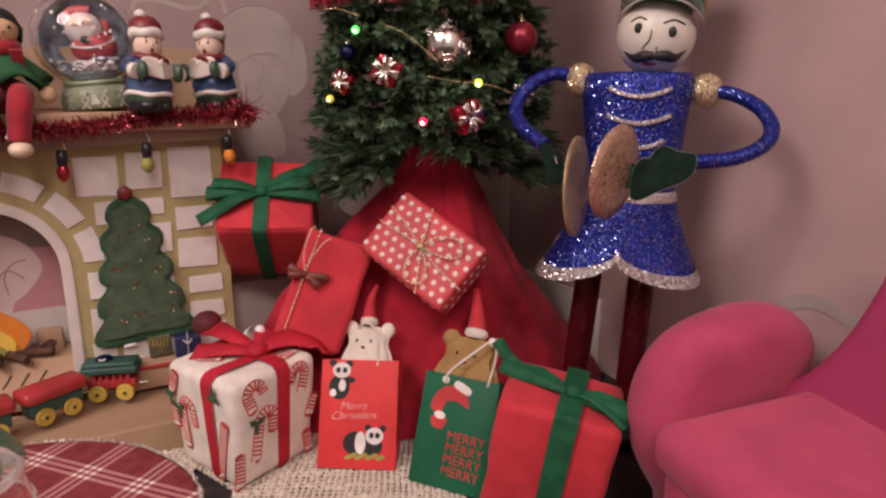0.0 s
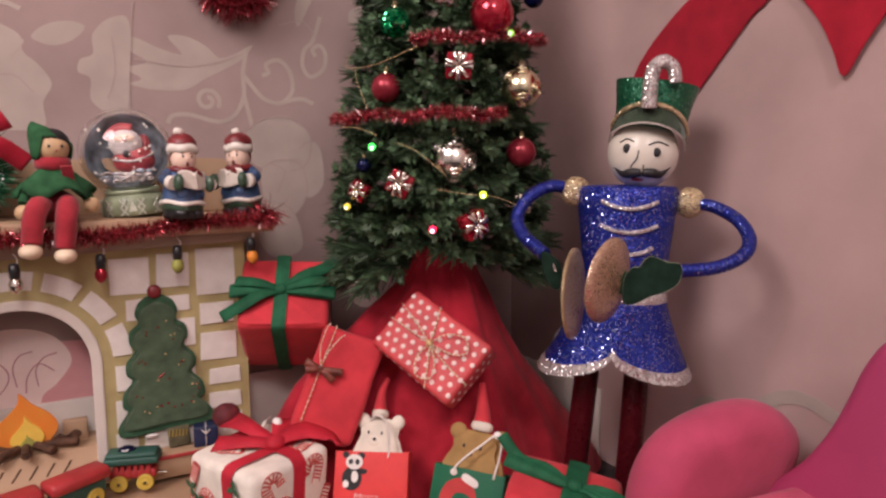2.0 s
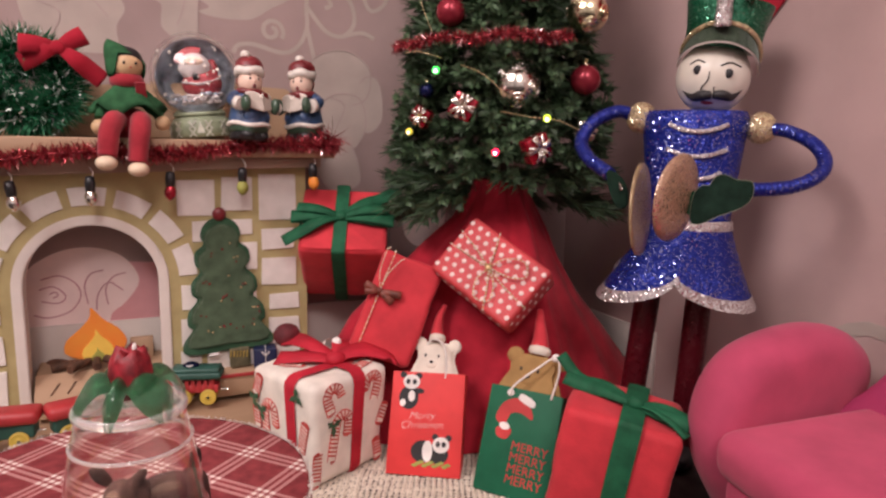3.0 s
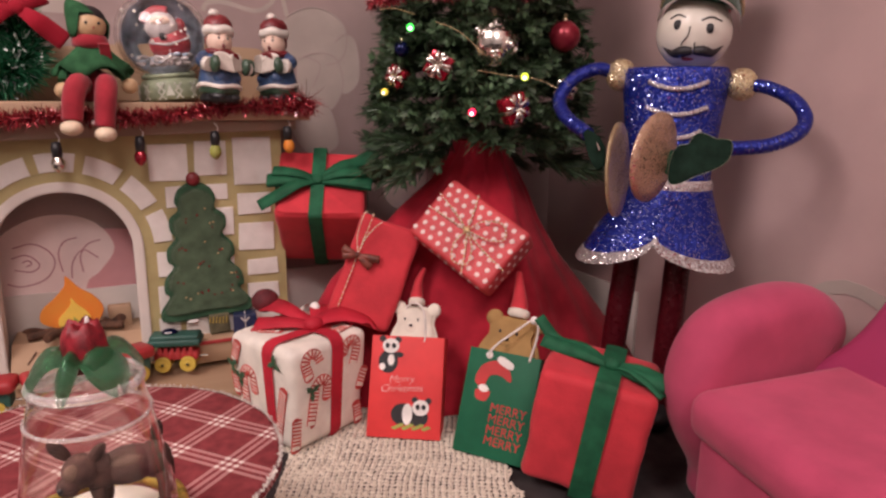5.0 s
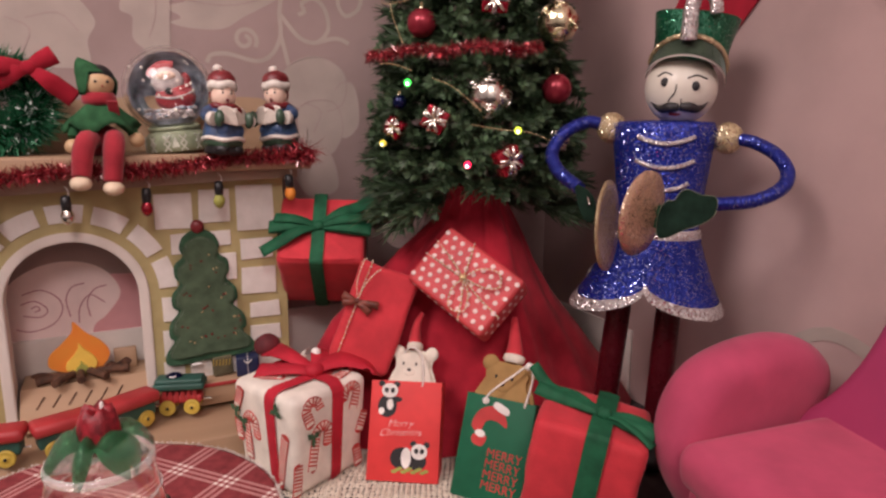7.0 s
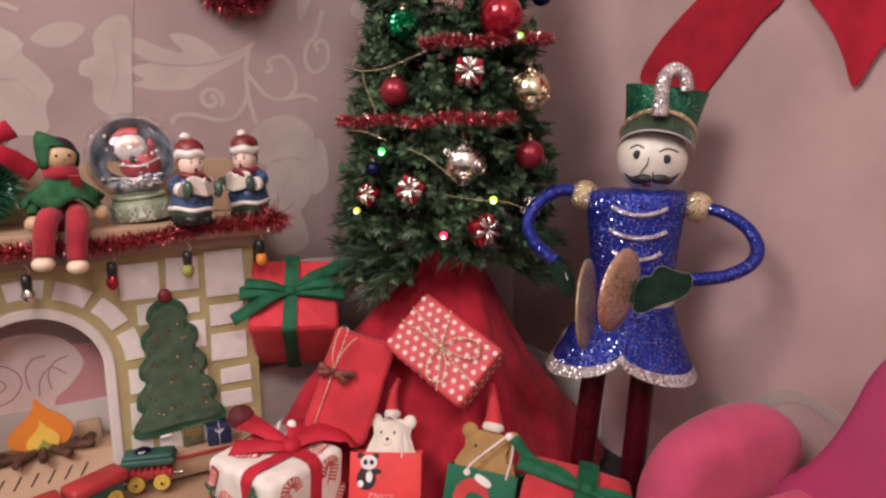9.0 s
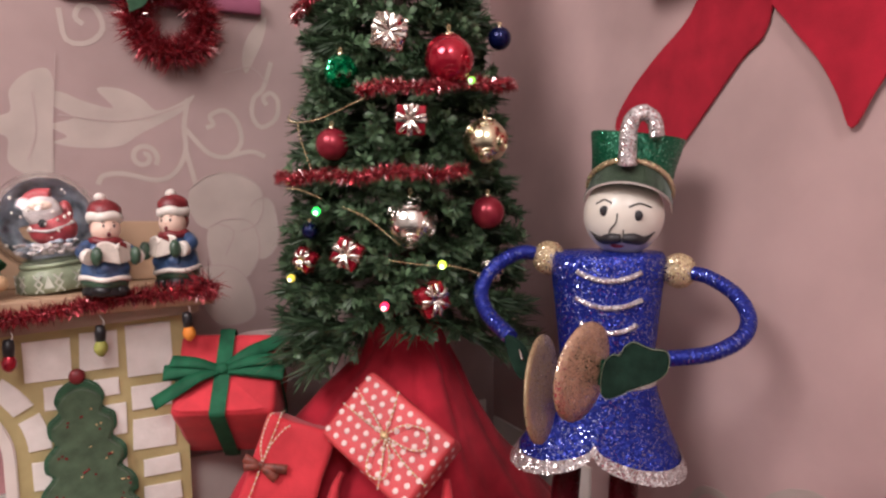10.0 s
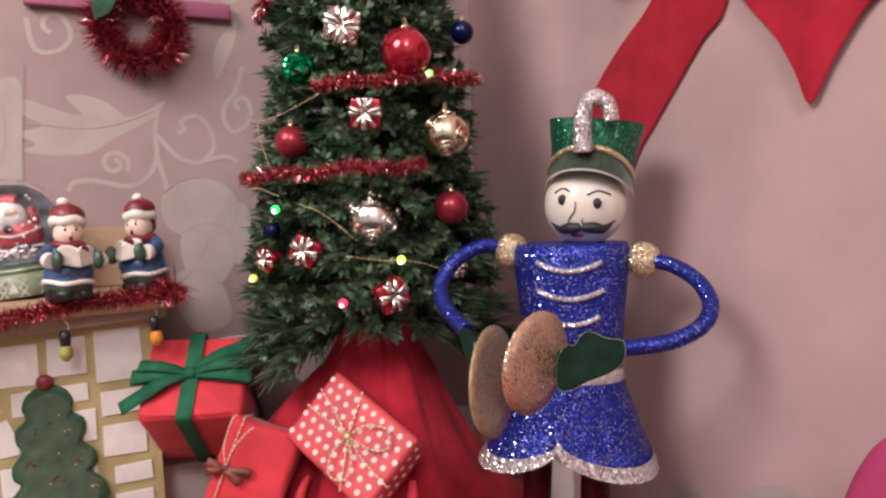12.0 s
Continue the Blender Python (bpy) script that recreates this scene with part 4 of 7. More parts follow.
for s, m, word in BULB_COLOURS:
    b = thing("string_bulb", ROOM @ pose(s - 0.0035, 0.4665, 0.2062 + (s - 0.096) * 0.060, 0, rt.uniform(-8, 8), 0), f"{word} miniature bulb with a black socket hanging under the mantel", "light bulb", "bulbs under the mantel")
    part("socket", lathe([(0.0001, 0.0005), (0.0026, 0.0), (0.0033, -0.004), (0.0029, -0.0095), (0.0001, -0.0098)], 12), BLACK_PAINT, b)
    part("bulb", lathe([(0.0026, -0.0095), (0.0041, -0.0128), (0.0039, -0.0158), (0.0020, -0.0185), (0.0001, -0.0195)], 14), m, b)
    part("wire", tube([(0.0012, -0.001, -0.002), (0.0022, -0.0005, 0.002), (0.0012, 0.001, 0.0045), (0, 0.002, 0.006)], 0.00032, 6), CORD_WHITE, b)

# ---- drape under the tree ----
TREE = Vector((-0.006, 0.494, 0))


def drape_mesh():
    """A red velvet sack round the tree's foot: a folded cone that bulges to one side."""
    rows = [(0.020, 0.196), (0.024, 0.184), (0.028, 0.176), (0.037, 0.158), (0.046, 0.136), (0.059, 0.108), (0.073, 0.080), (0.085, 0.052), (0.094, 0.030), (0.101, 0.014), (0.102, MAT)]

    def shape(a, k, r, z):
        t = k / 10
        crease = 1 - abs(math.sin(5.5 * a + 0.6 + 1.5 * t))
        fold = 1 + (0.02 + 0.04 * t) * math.sin(7 * a + 1.3 + 2 * t) + 0.025 * t * math.sin(13 * a + 0.4) - 0.09 * (1 - 0.5 * t) * crease ** 3
        rr = r * fold
        x, y = rr * math.cos(a), rr * math.sin(a)
        side = max(0.0, math.cos(a - math.radians(196)))
        x -= 0.045 * side ** 2 * min(1, max(0, 3.0 * t - 0.9))
        bulk = max(0.0, math.cos(a - math.radians(26)))
        x += 0.046 * bulk ** 4 * min(1, max(0, 2.6 * t - 1.2))
        zz = z + 0.010 * side ** 4 * math.sin(math.pi * min(1, t * 1.15)) if k < 10 else z
        y = min(y, 0.040 + 0.02 * (1 - t))
        return x, y, zz

    neck = lathe(rows[:4], 120, shape=shape)
    body = lathe(rows[3:], 120, shape=lambda a, k, r, z: shape(a, k + 3, r, z))
    return neck, body


sack = thing("red_sack", Matrix.Translation(TREE), "dark red velvet sack gathered under the little tree", "sack")
sack_neck, sack_body = drape_mesh()
part("gathered_neck", sack_neck, RED_VELVET, sack)
part("body", sack_body, RED_VELVET, sack)

# ---- Christmas tree ----


def branch_mesh(seed, length, nlen, bristles=92, rosettes=3):
    """A spray: a fan of long bristles that lie almost level, and tufts of short broad needles near its tip."""
    rng = random.Random(seed)
    verts, faces = [], []
    for i in range(bristles):
        t = 0.10 + 0.90 * rng.random()
        p = Vector((0, t * length, 0.06 * length * t * t))
        ang = rng.uniform(-1, 1)
        out = Vector((ang * 1.05, 1.0, rng.uniform(-0.34, 0.42))).normalized()
        tip = p + out * nlen * rng.uniform(0.6, 1.25)
        w = out.cross(Vector((rng.uniform(-1, 1), rng.uniform(-1, 1), rng.uniform(-1, 1)))).normalized() * 0.00042
        k = len(verts)
        verts += [p - w, p + w, p.lerp(tip, 0.7) + w, p.lerp(tip, 0.7) - w, tip]
        faces += [(k, k + 1, k + 2, k + 3), (k + 3, k + 2, k + 4)]
    leaves = len(faces)
    for i in range(rosettes):
        t = rng.uniform(0.72, 1.16)
        c = Vector((rng.uniform(-0.0085, 0.0085), t * length, 0.06 * length * t * t + rng.uniform(-0.004, 0.005)))
        nrm = Vector((rng.uniform(-0.6, 0.6), 1.0, rng.uniform(-0.35, 0.6))).normalized()
        a = nrm.orthogonal().normalized()
        b = nrm.cross(a)
        r = rng.uniform(0.0062, 0.0090)
        for j in range(12):
            th, open_ = 2.4 * j + rng.uniform(-0.4, 0.4), rng.uniform(0.5, 1.25)
            side = a * math.cos(th) + b * math.sin(th)
            out = nrm * math.cos(open_) + side * math.sin(open_)
            w = out.cross(nrm).normalized() * rng.uniform(0.0011, 0.0017)
            tip = c + out * r * rng.uniform(0.75, 1.15)
            mid = c + out * r * 0.62 + nrm * 0.0007
            k = len(verts)
            verts += [c, mid - w, tip, mid + w]
            faces += [(k, k + 1, k + 2, k + 3)]
    me = bpy.data.meshes.new("branch")
    me.from_pydata([tuple(v) for v in verts], [], faces)
    me.materials.append(TREE_GREEN)
    me.materials.append(LEAF_GREEN)
    for i, f in enumerate(me.polygons):
        f.material_index = 0 if i < leaves else 1
        f.use_smooth = i >= leaves
    return me


tree = thing("christmas_tree", Matrix.Translation(TREE), "small artificial dark green Christmas tree hung with baubles", "christmas tree")
part("trunk", tube([(0, 0, 0.012), (0.001, 0, 0.2), (0, 0, 0.4), (0, 0, 0.655)], 0.006, 10, taper=lambda t: 1 - 0.7 * t), BARK, tree)
part("top_tip", fringe([(0, 0, 0.62), (0, 0, 0.665)], 0.012, 160, 0.0009, rt), TREE_GREEN, tree)
rtree = random.Random(11)
meshes = [branch_mesh(s, 0.030, 0.0160) for s in range(7)]
long_meshes = [branch_mesh(20 + s, 0.030, 0.0185, 84, 1 + s % 2) for s in range(4)]
# where ornaments hang (x, y, z, room they need), so that the sprays make way for them
ORNAMENTS = {
    "scroll_silver": (0.0022, 0.4350, 0.2625, 0.0160), "scroll_gold": (0.0482, 0.4390, 0.3115, 0.0138), "ball_red": (0.0270, 0.4320, 0.3590, 0.0150),
    "ball_green": (-0.0378, 0.4360, 0.3540, 0.0110), "ball_satin_left": (-0.0440, 0.4340, 0.3108, 0.0105), "ball_satin_right": (0.0525, 0.4340, 0.2680, 0.0105),
    "ball_blue_top": (0.0600, 0.4740, 0.3795, 0.0075), "ball_blue_low": (-0.0600, 0.4370, 0.2590, 0.0050), "parcel_far_left": (-0.0630, 0.4370, 0.2410, 0.0040),
    "parcel_red": (0.0050, 0.4120, 0.3225, 0.0120), "parcel_silver": (-0.0070, 0.4160, 0.3715, 0.0130), "parcel_left": (-0.0330, 0.4120, 0.2470, 0.0110), "parcel_low": (0.0148, 0.4070, 0.2207, 0.0120), "parcel_right": (0.0500, 0.4330, 0.2330, 0.0070)}


def tree_radius(z):
    t = (z - 0.175) / 0.475
    return 0.093 * (1 - t) ** 0.62 + 0.004


def makes_way(x, y, z):
    """How far a spray that ends there must draw back."""
    back = 0.0
    for ox, oy, oz, r in ORNAMENTS.values():
        side = math.hypot(x - ox, z - oz)
        if side < r + 0.006 and y < oy + 0.02:
            back = max(back, 0.016)
    return back


row, z = 0, 0.184
while z < 0.64:
    rad = tree_radius(z)
    count = max(5, int(2 * math.pi * rad / (0.0140 if z < 0.42 else 0.022)))
    for i in range(count):
        a = 2 * math.pi * (i + 0.5 * (row % 2) + rtree.uniform(-0.3, 0.3)) / count
        zz = z + rtree.uniform(-0.005, 0.005)
        r_out = rad * rtree.uniform(0.88, 1.05) - 0.010
        low = row == 0
        turn = math.degrees(a) % 360
        if zz < 0.200 and 236 < turn < 318:
            continue
        if low:
            r_out += 0.004
        r_out -= makes_way(TREE.x + (r_out + 0.008) * math.cos(a), TREE.y + (r_out + 0.008) * math.sin(a), zz)
        start = max(0.0, r_out - 0.034)
        ob = new("branch", long_meshes[rtree.randrange(4)] if zz < 0.212 else meshes[rtree.randrange(7)])
        ob.parent = tree
        slope = (-20 if low else -9) + rtree.uniform(-9, 9)
        ob.matrix_local = pose(0, 0, zz, 0, 0, math.degrees(a) - 90) @ pose(0, start, 0, slope, rtree.uniform(-30, 30), 0) @ Matrix.Diagonal((1, max(0.35, (r_out - start) / 0.034), 1, 1))
    z += 0.0175 if z < 0.42 else 0.028
    row += 1
# longer sprays that droop from the lowest row
for ang, zz, slope, rr in ((205, 0.198, -16, 0.070), (220, 0.194, -24, 0.066), (240, 0.196, -26, 0.060), (190, 0.2, -14, 0.074)):
    ob = new("branch", long_meshes[ang % 4])
    ob.parent = tree
    ob.matrix_local = pose(0, 0, zz, 0, 0, ang - 90) @ pose(0, rr - 0.024, 0, slope, (ang * 7) % 40 - 20, 0)

# ---- the wooden soldier ----
SOLDIER = pose(0.1185, 0.4085, 0, 0, 0, -16.1)


def disc(r, thick, normal, at, dome=0.12):
    bm = lathe([(0.0003, r * dome), (r * 0.35, r * dome * 0.8), (r * 0.7, r * dome * 0.35), (r, 0), (r, -thick), (r * 0.7, r * dome * 0.35 - thick), (0.0003, r * dome - thick)], 32)
    q = Vector(normal).to_track_quat("Z", "Y").to_matrix().to_4x4()
    q.translation = at
    bm.transform(q)
    return bm


def soldier():
    pcs = []
    tor = [(0.0255, 0.170), (0.0262, 0.178), (0.0285, 0.205), (0.0315, 0.232), (0.0325, 0.2425), (0.0305, 0.2462), (0.0003, 0.2475)]
    pcs.append((lathe(tor, 40, (-0.0015, 0, 0), shape=lambda a, k, r, z: (-0.0015 + r * math.cos(a), r * 0.78 * math.sin(a), z)), BLUE_GLIT))
    pcs.append((lathe([(0.0258, 0.1690), (0.0266, 0.1715), (0.0264, 0.1755), (0.0256, 0.1775)], 40, shape=lambda a, k, r, z: (-0.0015 + r * math.cos(a), r * 0.8 * math.sin(a), z)), SILVER_GLIT))

    def hem(a):
        ph = a + math.pi / 2
        return abs(math.sin(1.5 * ph)) ** 0.55

    def skirt(lo, hi, grow):
        rows = 9

        def shape(a, k, r, z):
            t = lo + (hi - lo) * k / (rows - 1)
            zz = 0.1725 + (0.1405 - 0.0175 * hem(a) - 0.1725) * t
            rr = (0.0262 + 0.0225 * t ** 1.15) * (1 + 0.05 * t * math.cos(3 * (a + math.pi / 2)) * -1) + grow
            cx = -0.0015 - 0.0065 * t
            return cx + rr * math.cos(a), rr * 0.80 * math.sin(a), zz
        return lathe([(1, 0)] * rows, 96, shape=shape)
    pcs += [(skirt(0, 1, 0), BLUE_GLIT), (skirt(0.86, 1.01, 0.0007), SILVER_GLIT), (skirt(0, 1, -0.0012), INK_BLACK)]
    for k, (zc, w) in enumerate(((0.2375, 0.034), (0.2225, 0.035), (0.2085, 0.030))):
        pts = []
        for j in range(7):
            u = -1 + j / 3
            x = -0.001 + u * w / 2
            r = 0.0325 - 0.00012 * (0.2425 - zc) * 1000
            y = -0.78 * math.sqrt(max(1e-6, (r + 0.0006) ** 2 - (x + 0.0015) ** 2))
            pts.append((x, y, zc - 0.0045 + 0.0045 * u * u))
        pcs.append((tube(pts, 0.0015, 7), SILVER_GLIT))
    # head
    pcs.append((ball(0.0228, (0.0057, 0.002, 0.2672), (0.98, 0.94, 0.99), 32, 20), SKIN_PAINT))
    hy = lambda x, z: 0.002 - 0.94 * math.sqrt(max(1e-8, 0.0229 ** 2 - ((x - 0.0057) / 0.98) ** 2 - ((z - 0.2672) / 0.99) ** 2))
    for x, z in ((-0.0040, 0.2703), (0.0140, 0.2678)):
        pcs.append((ball(0.0027, (x, hy(x, z), z), (0.92, 0.28, 1.08), 14, 10), INK_BLACK))
        brow = [(x + dx, hy(x + dx, z + dz) - 0.0002, z + dz) for dx, dz in (((-0.0044, 0.0038), (0.0000, 0.0060), (0.0040, 0.0042)) if x < 0.005 else ((-0.0050, 0.0046), (0.0006, 0.0064), (0.0066, 0.0042)))]
        pcs.append((tube(brow, 0.00048, 5), INK_BLACK))
    nose = [(x, hy(x, z) - 0.0003, z) for x, z in ((0.0030, 0.2690), (0.0022, 0.2640), (-0.0006, 0.2605), (-0.0014, 0.2585))]
    pcs.append((tube(nose, 0.00035, 5), INK_BLACK))
    for sgn in (-1, 1):
        ms = [(0.0054 + sgn * dx, 0, 0.2548 + dz) for dx, dz in ((0.0004, 0.0006), (0.0058, 0.0004), (0.0112, -0.0004), (0.0172, 0.0036))]
        ms = [(x, hy(x, z) - 0.0003, z) for x, _, z in ms]
        pcs.append((tube(ms, 0.0033, 7, taper=lambda t: max(0.08, math.sin(math.pi * min(0.97, 0.25 + 0.75 * t)))), INK_BLACK))
    pcs.append((ball(0.0030, (0.0030, hy(0.0030, 0.2512) + 0.0002, 0.2512), (1.3, 0.2, 0.5), 12, 8), GLOBE_RED))
    pcs.append((tube([(0.0062, hy(0.0062, 0.2575) - 0.0002, 0.2575), (0.0062, hy(0.0062, 0.2592) - 0.0002, 0.2600)], 0.00035, 5), INK_BLACK))
    # hat with a peak and a plume
    tilt = pose(0.0088, 0.0035, 0.2808, 0, 7.5, 0)
    hat = lathe([(0.0003, 0.0035), (0.0217, 0.0035), (0.0222, 0.006), (0.0232, 0.016), (0.0258, 0.0305), (0.0246, 0.0312), (0.0222, 0.024), (0.0003, 0.022)], 36)
    pcs.append((moved(hat, tilt), GREEN_GLIT))
    visor = bmesh.new()
    inner_v, outer_v = [], []
    for j in range(25):
        a = math.pi * (1 + j / 24)
        bow = math.sin(math.pi * j / 24)
        inner_v.append(visor.verts.new((0.0224 * math.cos(a), 0.0224 * math.sin(a), 0.0165 * bow - 0.0005)))
        outer_v.append(visor.verts.new((0.0246 * math.cos(a), 0.0282 * math.sin(a), 0.0136 * bow - 0.0082)))
    for j in range(24):
        visor.faces.new((inner_v[j], inner_v[j + 1], outer_v[j + 1], outer_v[j])).smooth = True
    lining = visor.copy()
    bmesh.ops.scale(lining, vec=(0.975, 0.975, 1), verts=lining.verts)
    bmesh.ops.translate(lining, vec=(0, 0, -0.0014), verts=lining.verts)
    for sheet in (visor, lining):
        bmesh.ops.solidify(sheet, geom=sheet.faces, thickness=0.0006)
    pcs.append((moved(lining, tilt), WHITE_TRIM))
    pcs.append((moved(visor, tilt), FELT_GREEN))
    band = [(0.0231 * math.cos(math.pi * (1 + j / 24)), 0.0231 * math.sin(math.pi * (1 + j / 24)), 0.0170 * math.sin(math.pi * j / 24) - 0.0005) for j in range(0, 25, 2)]
    pcs.append((moved(tube(band, 0.0017, 7, 3), tilt), GOLD_GLIT))
    pcs.append((tube([(0.0080, -0.0228, 0.2945), (0.0082, -0.0240, 0.303), (0.0086, -0.0252, 0.312), (0.0108, -0.0258, 0.3185), (0.0160, -0.0250, 0.3215), (0.0212, -0.0240, 0.3172), (0.0228, -0.0230, 0.3090)], 0.0050, 10, 6, taper=lambda t: 1.0 - 0.25 * t), SILVER_GLIT))
    # shoulders, arms wound with foil band
    wound = lambda t: 1 + 0.03 * math.sin(2 * math.pi * 40 * t)
    pcs += [(ball(0.0098, (-0.0362, 0, 0.2420), (1, 1, 1.05)), GOLD_GLIT), (ball(0.0095, (0.0358, 0, 0.2362), (1, 1, 1.05)), GOLD_GLIT)]
    pcs.append((tube([(-0.0400, 0, 0.2432), (-0.0509, -0.006, 0.2458), (-0.0640, -0.016, 0.2392), (-0.0704, -0.027, 0.2271), (-0.0644, -0.040, 0.2163), (-0.0486, -0.055, 0.2065)], 0.0042, 12, 40, taper=wound), BLUE_FOIL))
    pcs.append((tube([(0.0400, -0.002, 0.2360), (0.0510, -0.008, 0.2338), (0.0626, -0.020, 0.2269), (0.0675, -0.032, 0.2172), (0.0628, -0.042, 0.2089), (0.0485, -0.050, 0.2026), (0.0280, -0.0575, 0.2006)], 0.0040, 12, 40, taper=wound), BLUE_FOIL))
    pcs.append((tube([(-0.0486, -0.055, 0.2065), (-0.0440, -0.060, 0.2045), (-0.0405, -0.067, 0.1985)], 0.0006, 6), CHROME))
    # cymbals and mittens
    pcs.append((disc(0.0256, 0.0012, (0.988, -0.155, 0.034), (-0.0279, -0.0813, 0.1890), -0.08), OLIVE_GLIT))
    pcs.append((disc(0.0247, 0.0012, (0.895, -0.431, -0.110), (-0.0100, -0.0709, 0.1954), 0.10), COPPER_GLIT))
    mitt = round_outline([(0.0285, 0.2050), (0.0205, 0.2064), (0.0135, 0.2091), (0.0092, 0.2074), (0.0063, 0.2028), (0.0026, 0.2023), (-0.0011, 0.1978), (-0.0026, 0.1888), (-0.0017, 0.1812), (0.0037, 0.1808), (0.0121, 0.1855), (0.0228, 0.1904), (0.0284, 0.1962)], 4)
    pcs.append((plate(mitt, 0.0040, (0, -0.0610, 0), 0.0010), DARK_GREEN_FOAM))
    pcs.append((tube([(x, -0.0628, z) for x, z in mitt + mitt[:1]], 0.00014, 5, 1), SAGE_PAINT))
    thumb = round_outline([(-0.0008, 0.1985), (-0.0050, 0.1965), (-0.0072, 0.1915), (-0.0050, 0.1865), (-0.0010, 0.1860)], 4)
    pcs.append((plate(thumb, 0.0034, (0, -0.0576, 0), 0.0008), GREEN_GLIT))
    far_mitt = round_outline([(-0.0500, 0.2085), (-0.0440, 0.2075), (-0.0385, 0.2010), (-0.0370, 0.1900), (-0.0420, 0.1870), (-0.0475, 0.1960)], 4)
    pcs.append((plate(far_mitt, 0.0034, (0, -0.0615, 0), 0.0008), DARK_GREEN_FOAM))
    # legs
    for x0, x1 in ((-0.0225, -0.034), (0.0090, 0.0035)):
        pcs.append((tube([(x0, 0.002, 0.150), ((x0 + x1) / 2, 0.002, 0.08), (x1, 0.002, FLOOR + 0.009)], 0.0083, 16), DARKRED_GLIT))
        pcs.append((ball(0.011, (x1, -0.005, FLOOR + 0.0085), (0.95, 1.5, 0.78)), INK_BLACK))
    return pcs


solo("toy_soldier", soldier(), None, SOLDIER, "blue glitter toy soldier with green hat holding golden cymbals", "figurine")

# ---- presents ----


def wrapped(sx, sy, sz, bevel, seed, puff=0.0012):
    """A soft wrapped box with dented faces."""
    bm = box(sx, sy, sz, bevel, seg=3)
    bmesh.ops.subdivide_edges(bm, edges=[e for e in bm.edges if e.calc_length() > 0.02], cuts=5, use_grid_fill=True)
    for v in bm.verts:
        k = noise.noise(v.co * 55 + Vector((seed * 7.1, 0, 0)))
        v.co += v.co.normalized() * k * puff
    for f in bm.faces:
        f.smooth = True
    return bm


def band_round(sx, sz, y, width, out=0.0008, r=0.003):
    """A ribbon right round a box, in its x-z plane at y."""
    hx, hz = sx / 2 + out, sz / 2 + out
    pts = []
    for cx, cz, a0 in ((hx - r, hz - r, 0), (-hx + r, hz - r, 90), (-hx + r, -hz + r, 180), (hx - r, -hz + r, 270)):
        pts += [(cx + r * math.cos(math.radians(a0 + 30 * j)), cz + r * math.sin(math.radians(a0 + 30 * j))) for j in range(4)]
    bm = bmesh.new()
    k = len(pts)
    rows = []
    for x, z in pts:
        dn = Vector((x, 0, z)).normalized() * 0.0006
        rows.append([bm.verts.new((x, y - width / 2, z)), bm.verts.new((x + dn.x, y, z + dn.z)), bm.verts.new((x, y + width / 2, z))])
    for i in range(k):
        a, b = rows[i], rows[(i + 1) % k]
        for j in range(2):
            bm.faces.new((a[j], a[j + 1], b[j + 1], b[j])).smooth = True
    bmesh.ops.recalc_face_normals(bm, faces=bm.faces)
    return bm


def loop_bow(r, w, lift, ang, flat=0.55, face=(0, 0, 1)):
    """One loop of a bow, out from the knot in the direction ang (degrees), in the x-y plane; its cloth faces face."""
    d = Vector((math.cos(math.radians(ang)), math.sin(math.radians(ang)), 0))
    up = Vector(face)
    up = (up - d * up.dot(d)).normalized()
    s = up.cross(d)
    pts = [Vector((0, 0, 0.001)), d * r * 0.5 + up * lift, d * r + up * lift * 0.75, d * r * 1.02 + up * lift * 0.2, d * r * 0.55 + up * 0.0006, Vector((0, 0, 0.0008))]
    return strip(pts, w, s, 0.0007, 6, taper=lambda t: 0.35 + 0.65 * math.sin(math.pi * t) ** 0.6)


def tail_bow(r, w, ang, drop, wave=0.003, face=(0, 0, 1)):
    d = Vector((math.cos(math.radians(ang)), math.sin(math.radians(ang)), 0))
    up = Vector(face)
    up = (up - d * up.dot(d)).normalized()
    s = up.cross(d)
    pts = [Vector((0, 0, 0.001)), d * r * 0.35 + Vector((0, 0, 0.002 + wave)), d * r * 0.7 + Vector((0, 0, 0.001)), d * r + Vector((0, 0, -drop))]
    return strip(pts, w, s, 0.0007, 6, taper=lambda t: 0.45 + 0.55 * min(1, t * 2))


# white parcel with candy cane print
candy = thing("candy_cane_present", pose(-0.1225, 0.3795, 0.0450, 0, 0, 53.5), "white present printed with red candy canes and tied with red ribbon", "present", "presents")
C, CH, CR = 0.0645, 0.0675, (0.0045, -0.0105)


def narrowed(bm):
    """The parcel is narrower at its foot than at its top."""
    for v in bm.verts:
        k = 0.935 + 0.065 * min(1.0, max(-1.0, v.co.z / (CH / 2)))
        v.co.x *= k
        v.co.y *= k
    return bm


def on_face(turn, u, z):
    """A place on one of the parcel's two front faces: u along it, z up it; it follows the faces' slope."""
    half = C / 2 * (0.935 + 0.065 * z / (CH / 2))
    return pose(0, 0, 0, 0, 0, turn) @ pose(u, -half - 0.0005, z, 3.6, 0, 0)


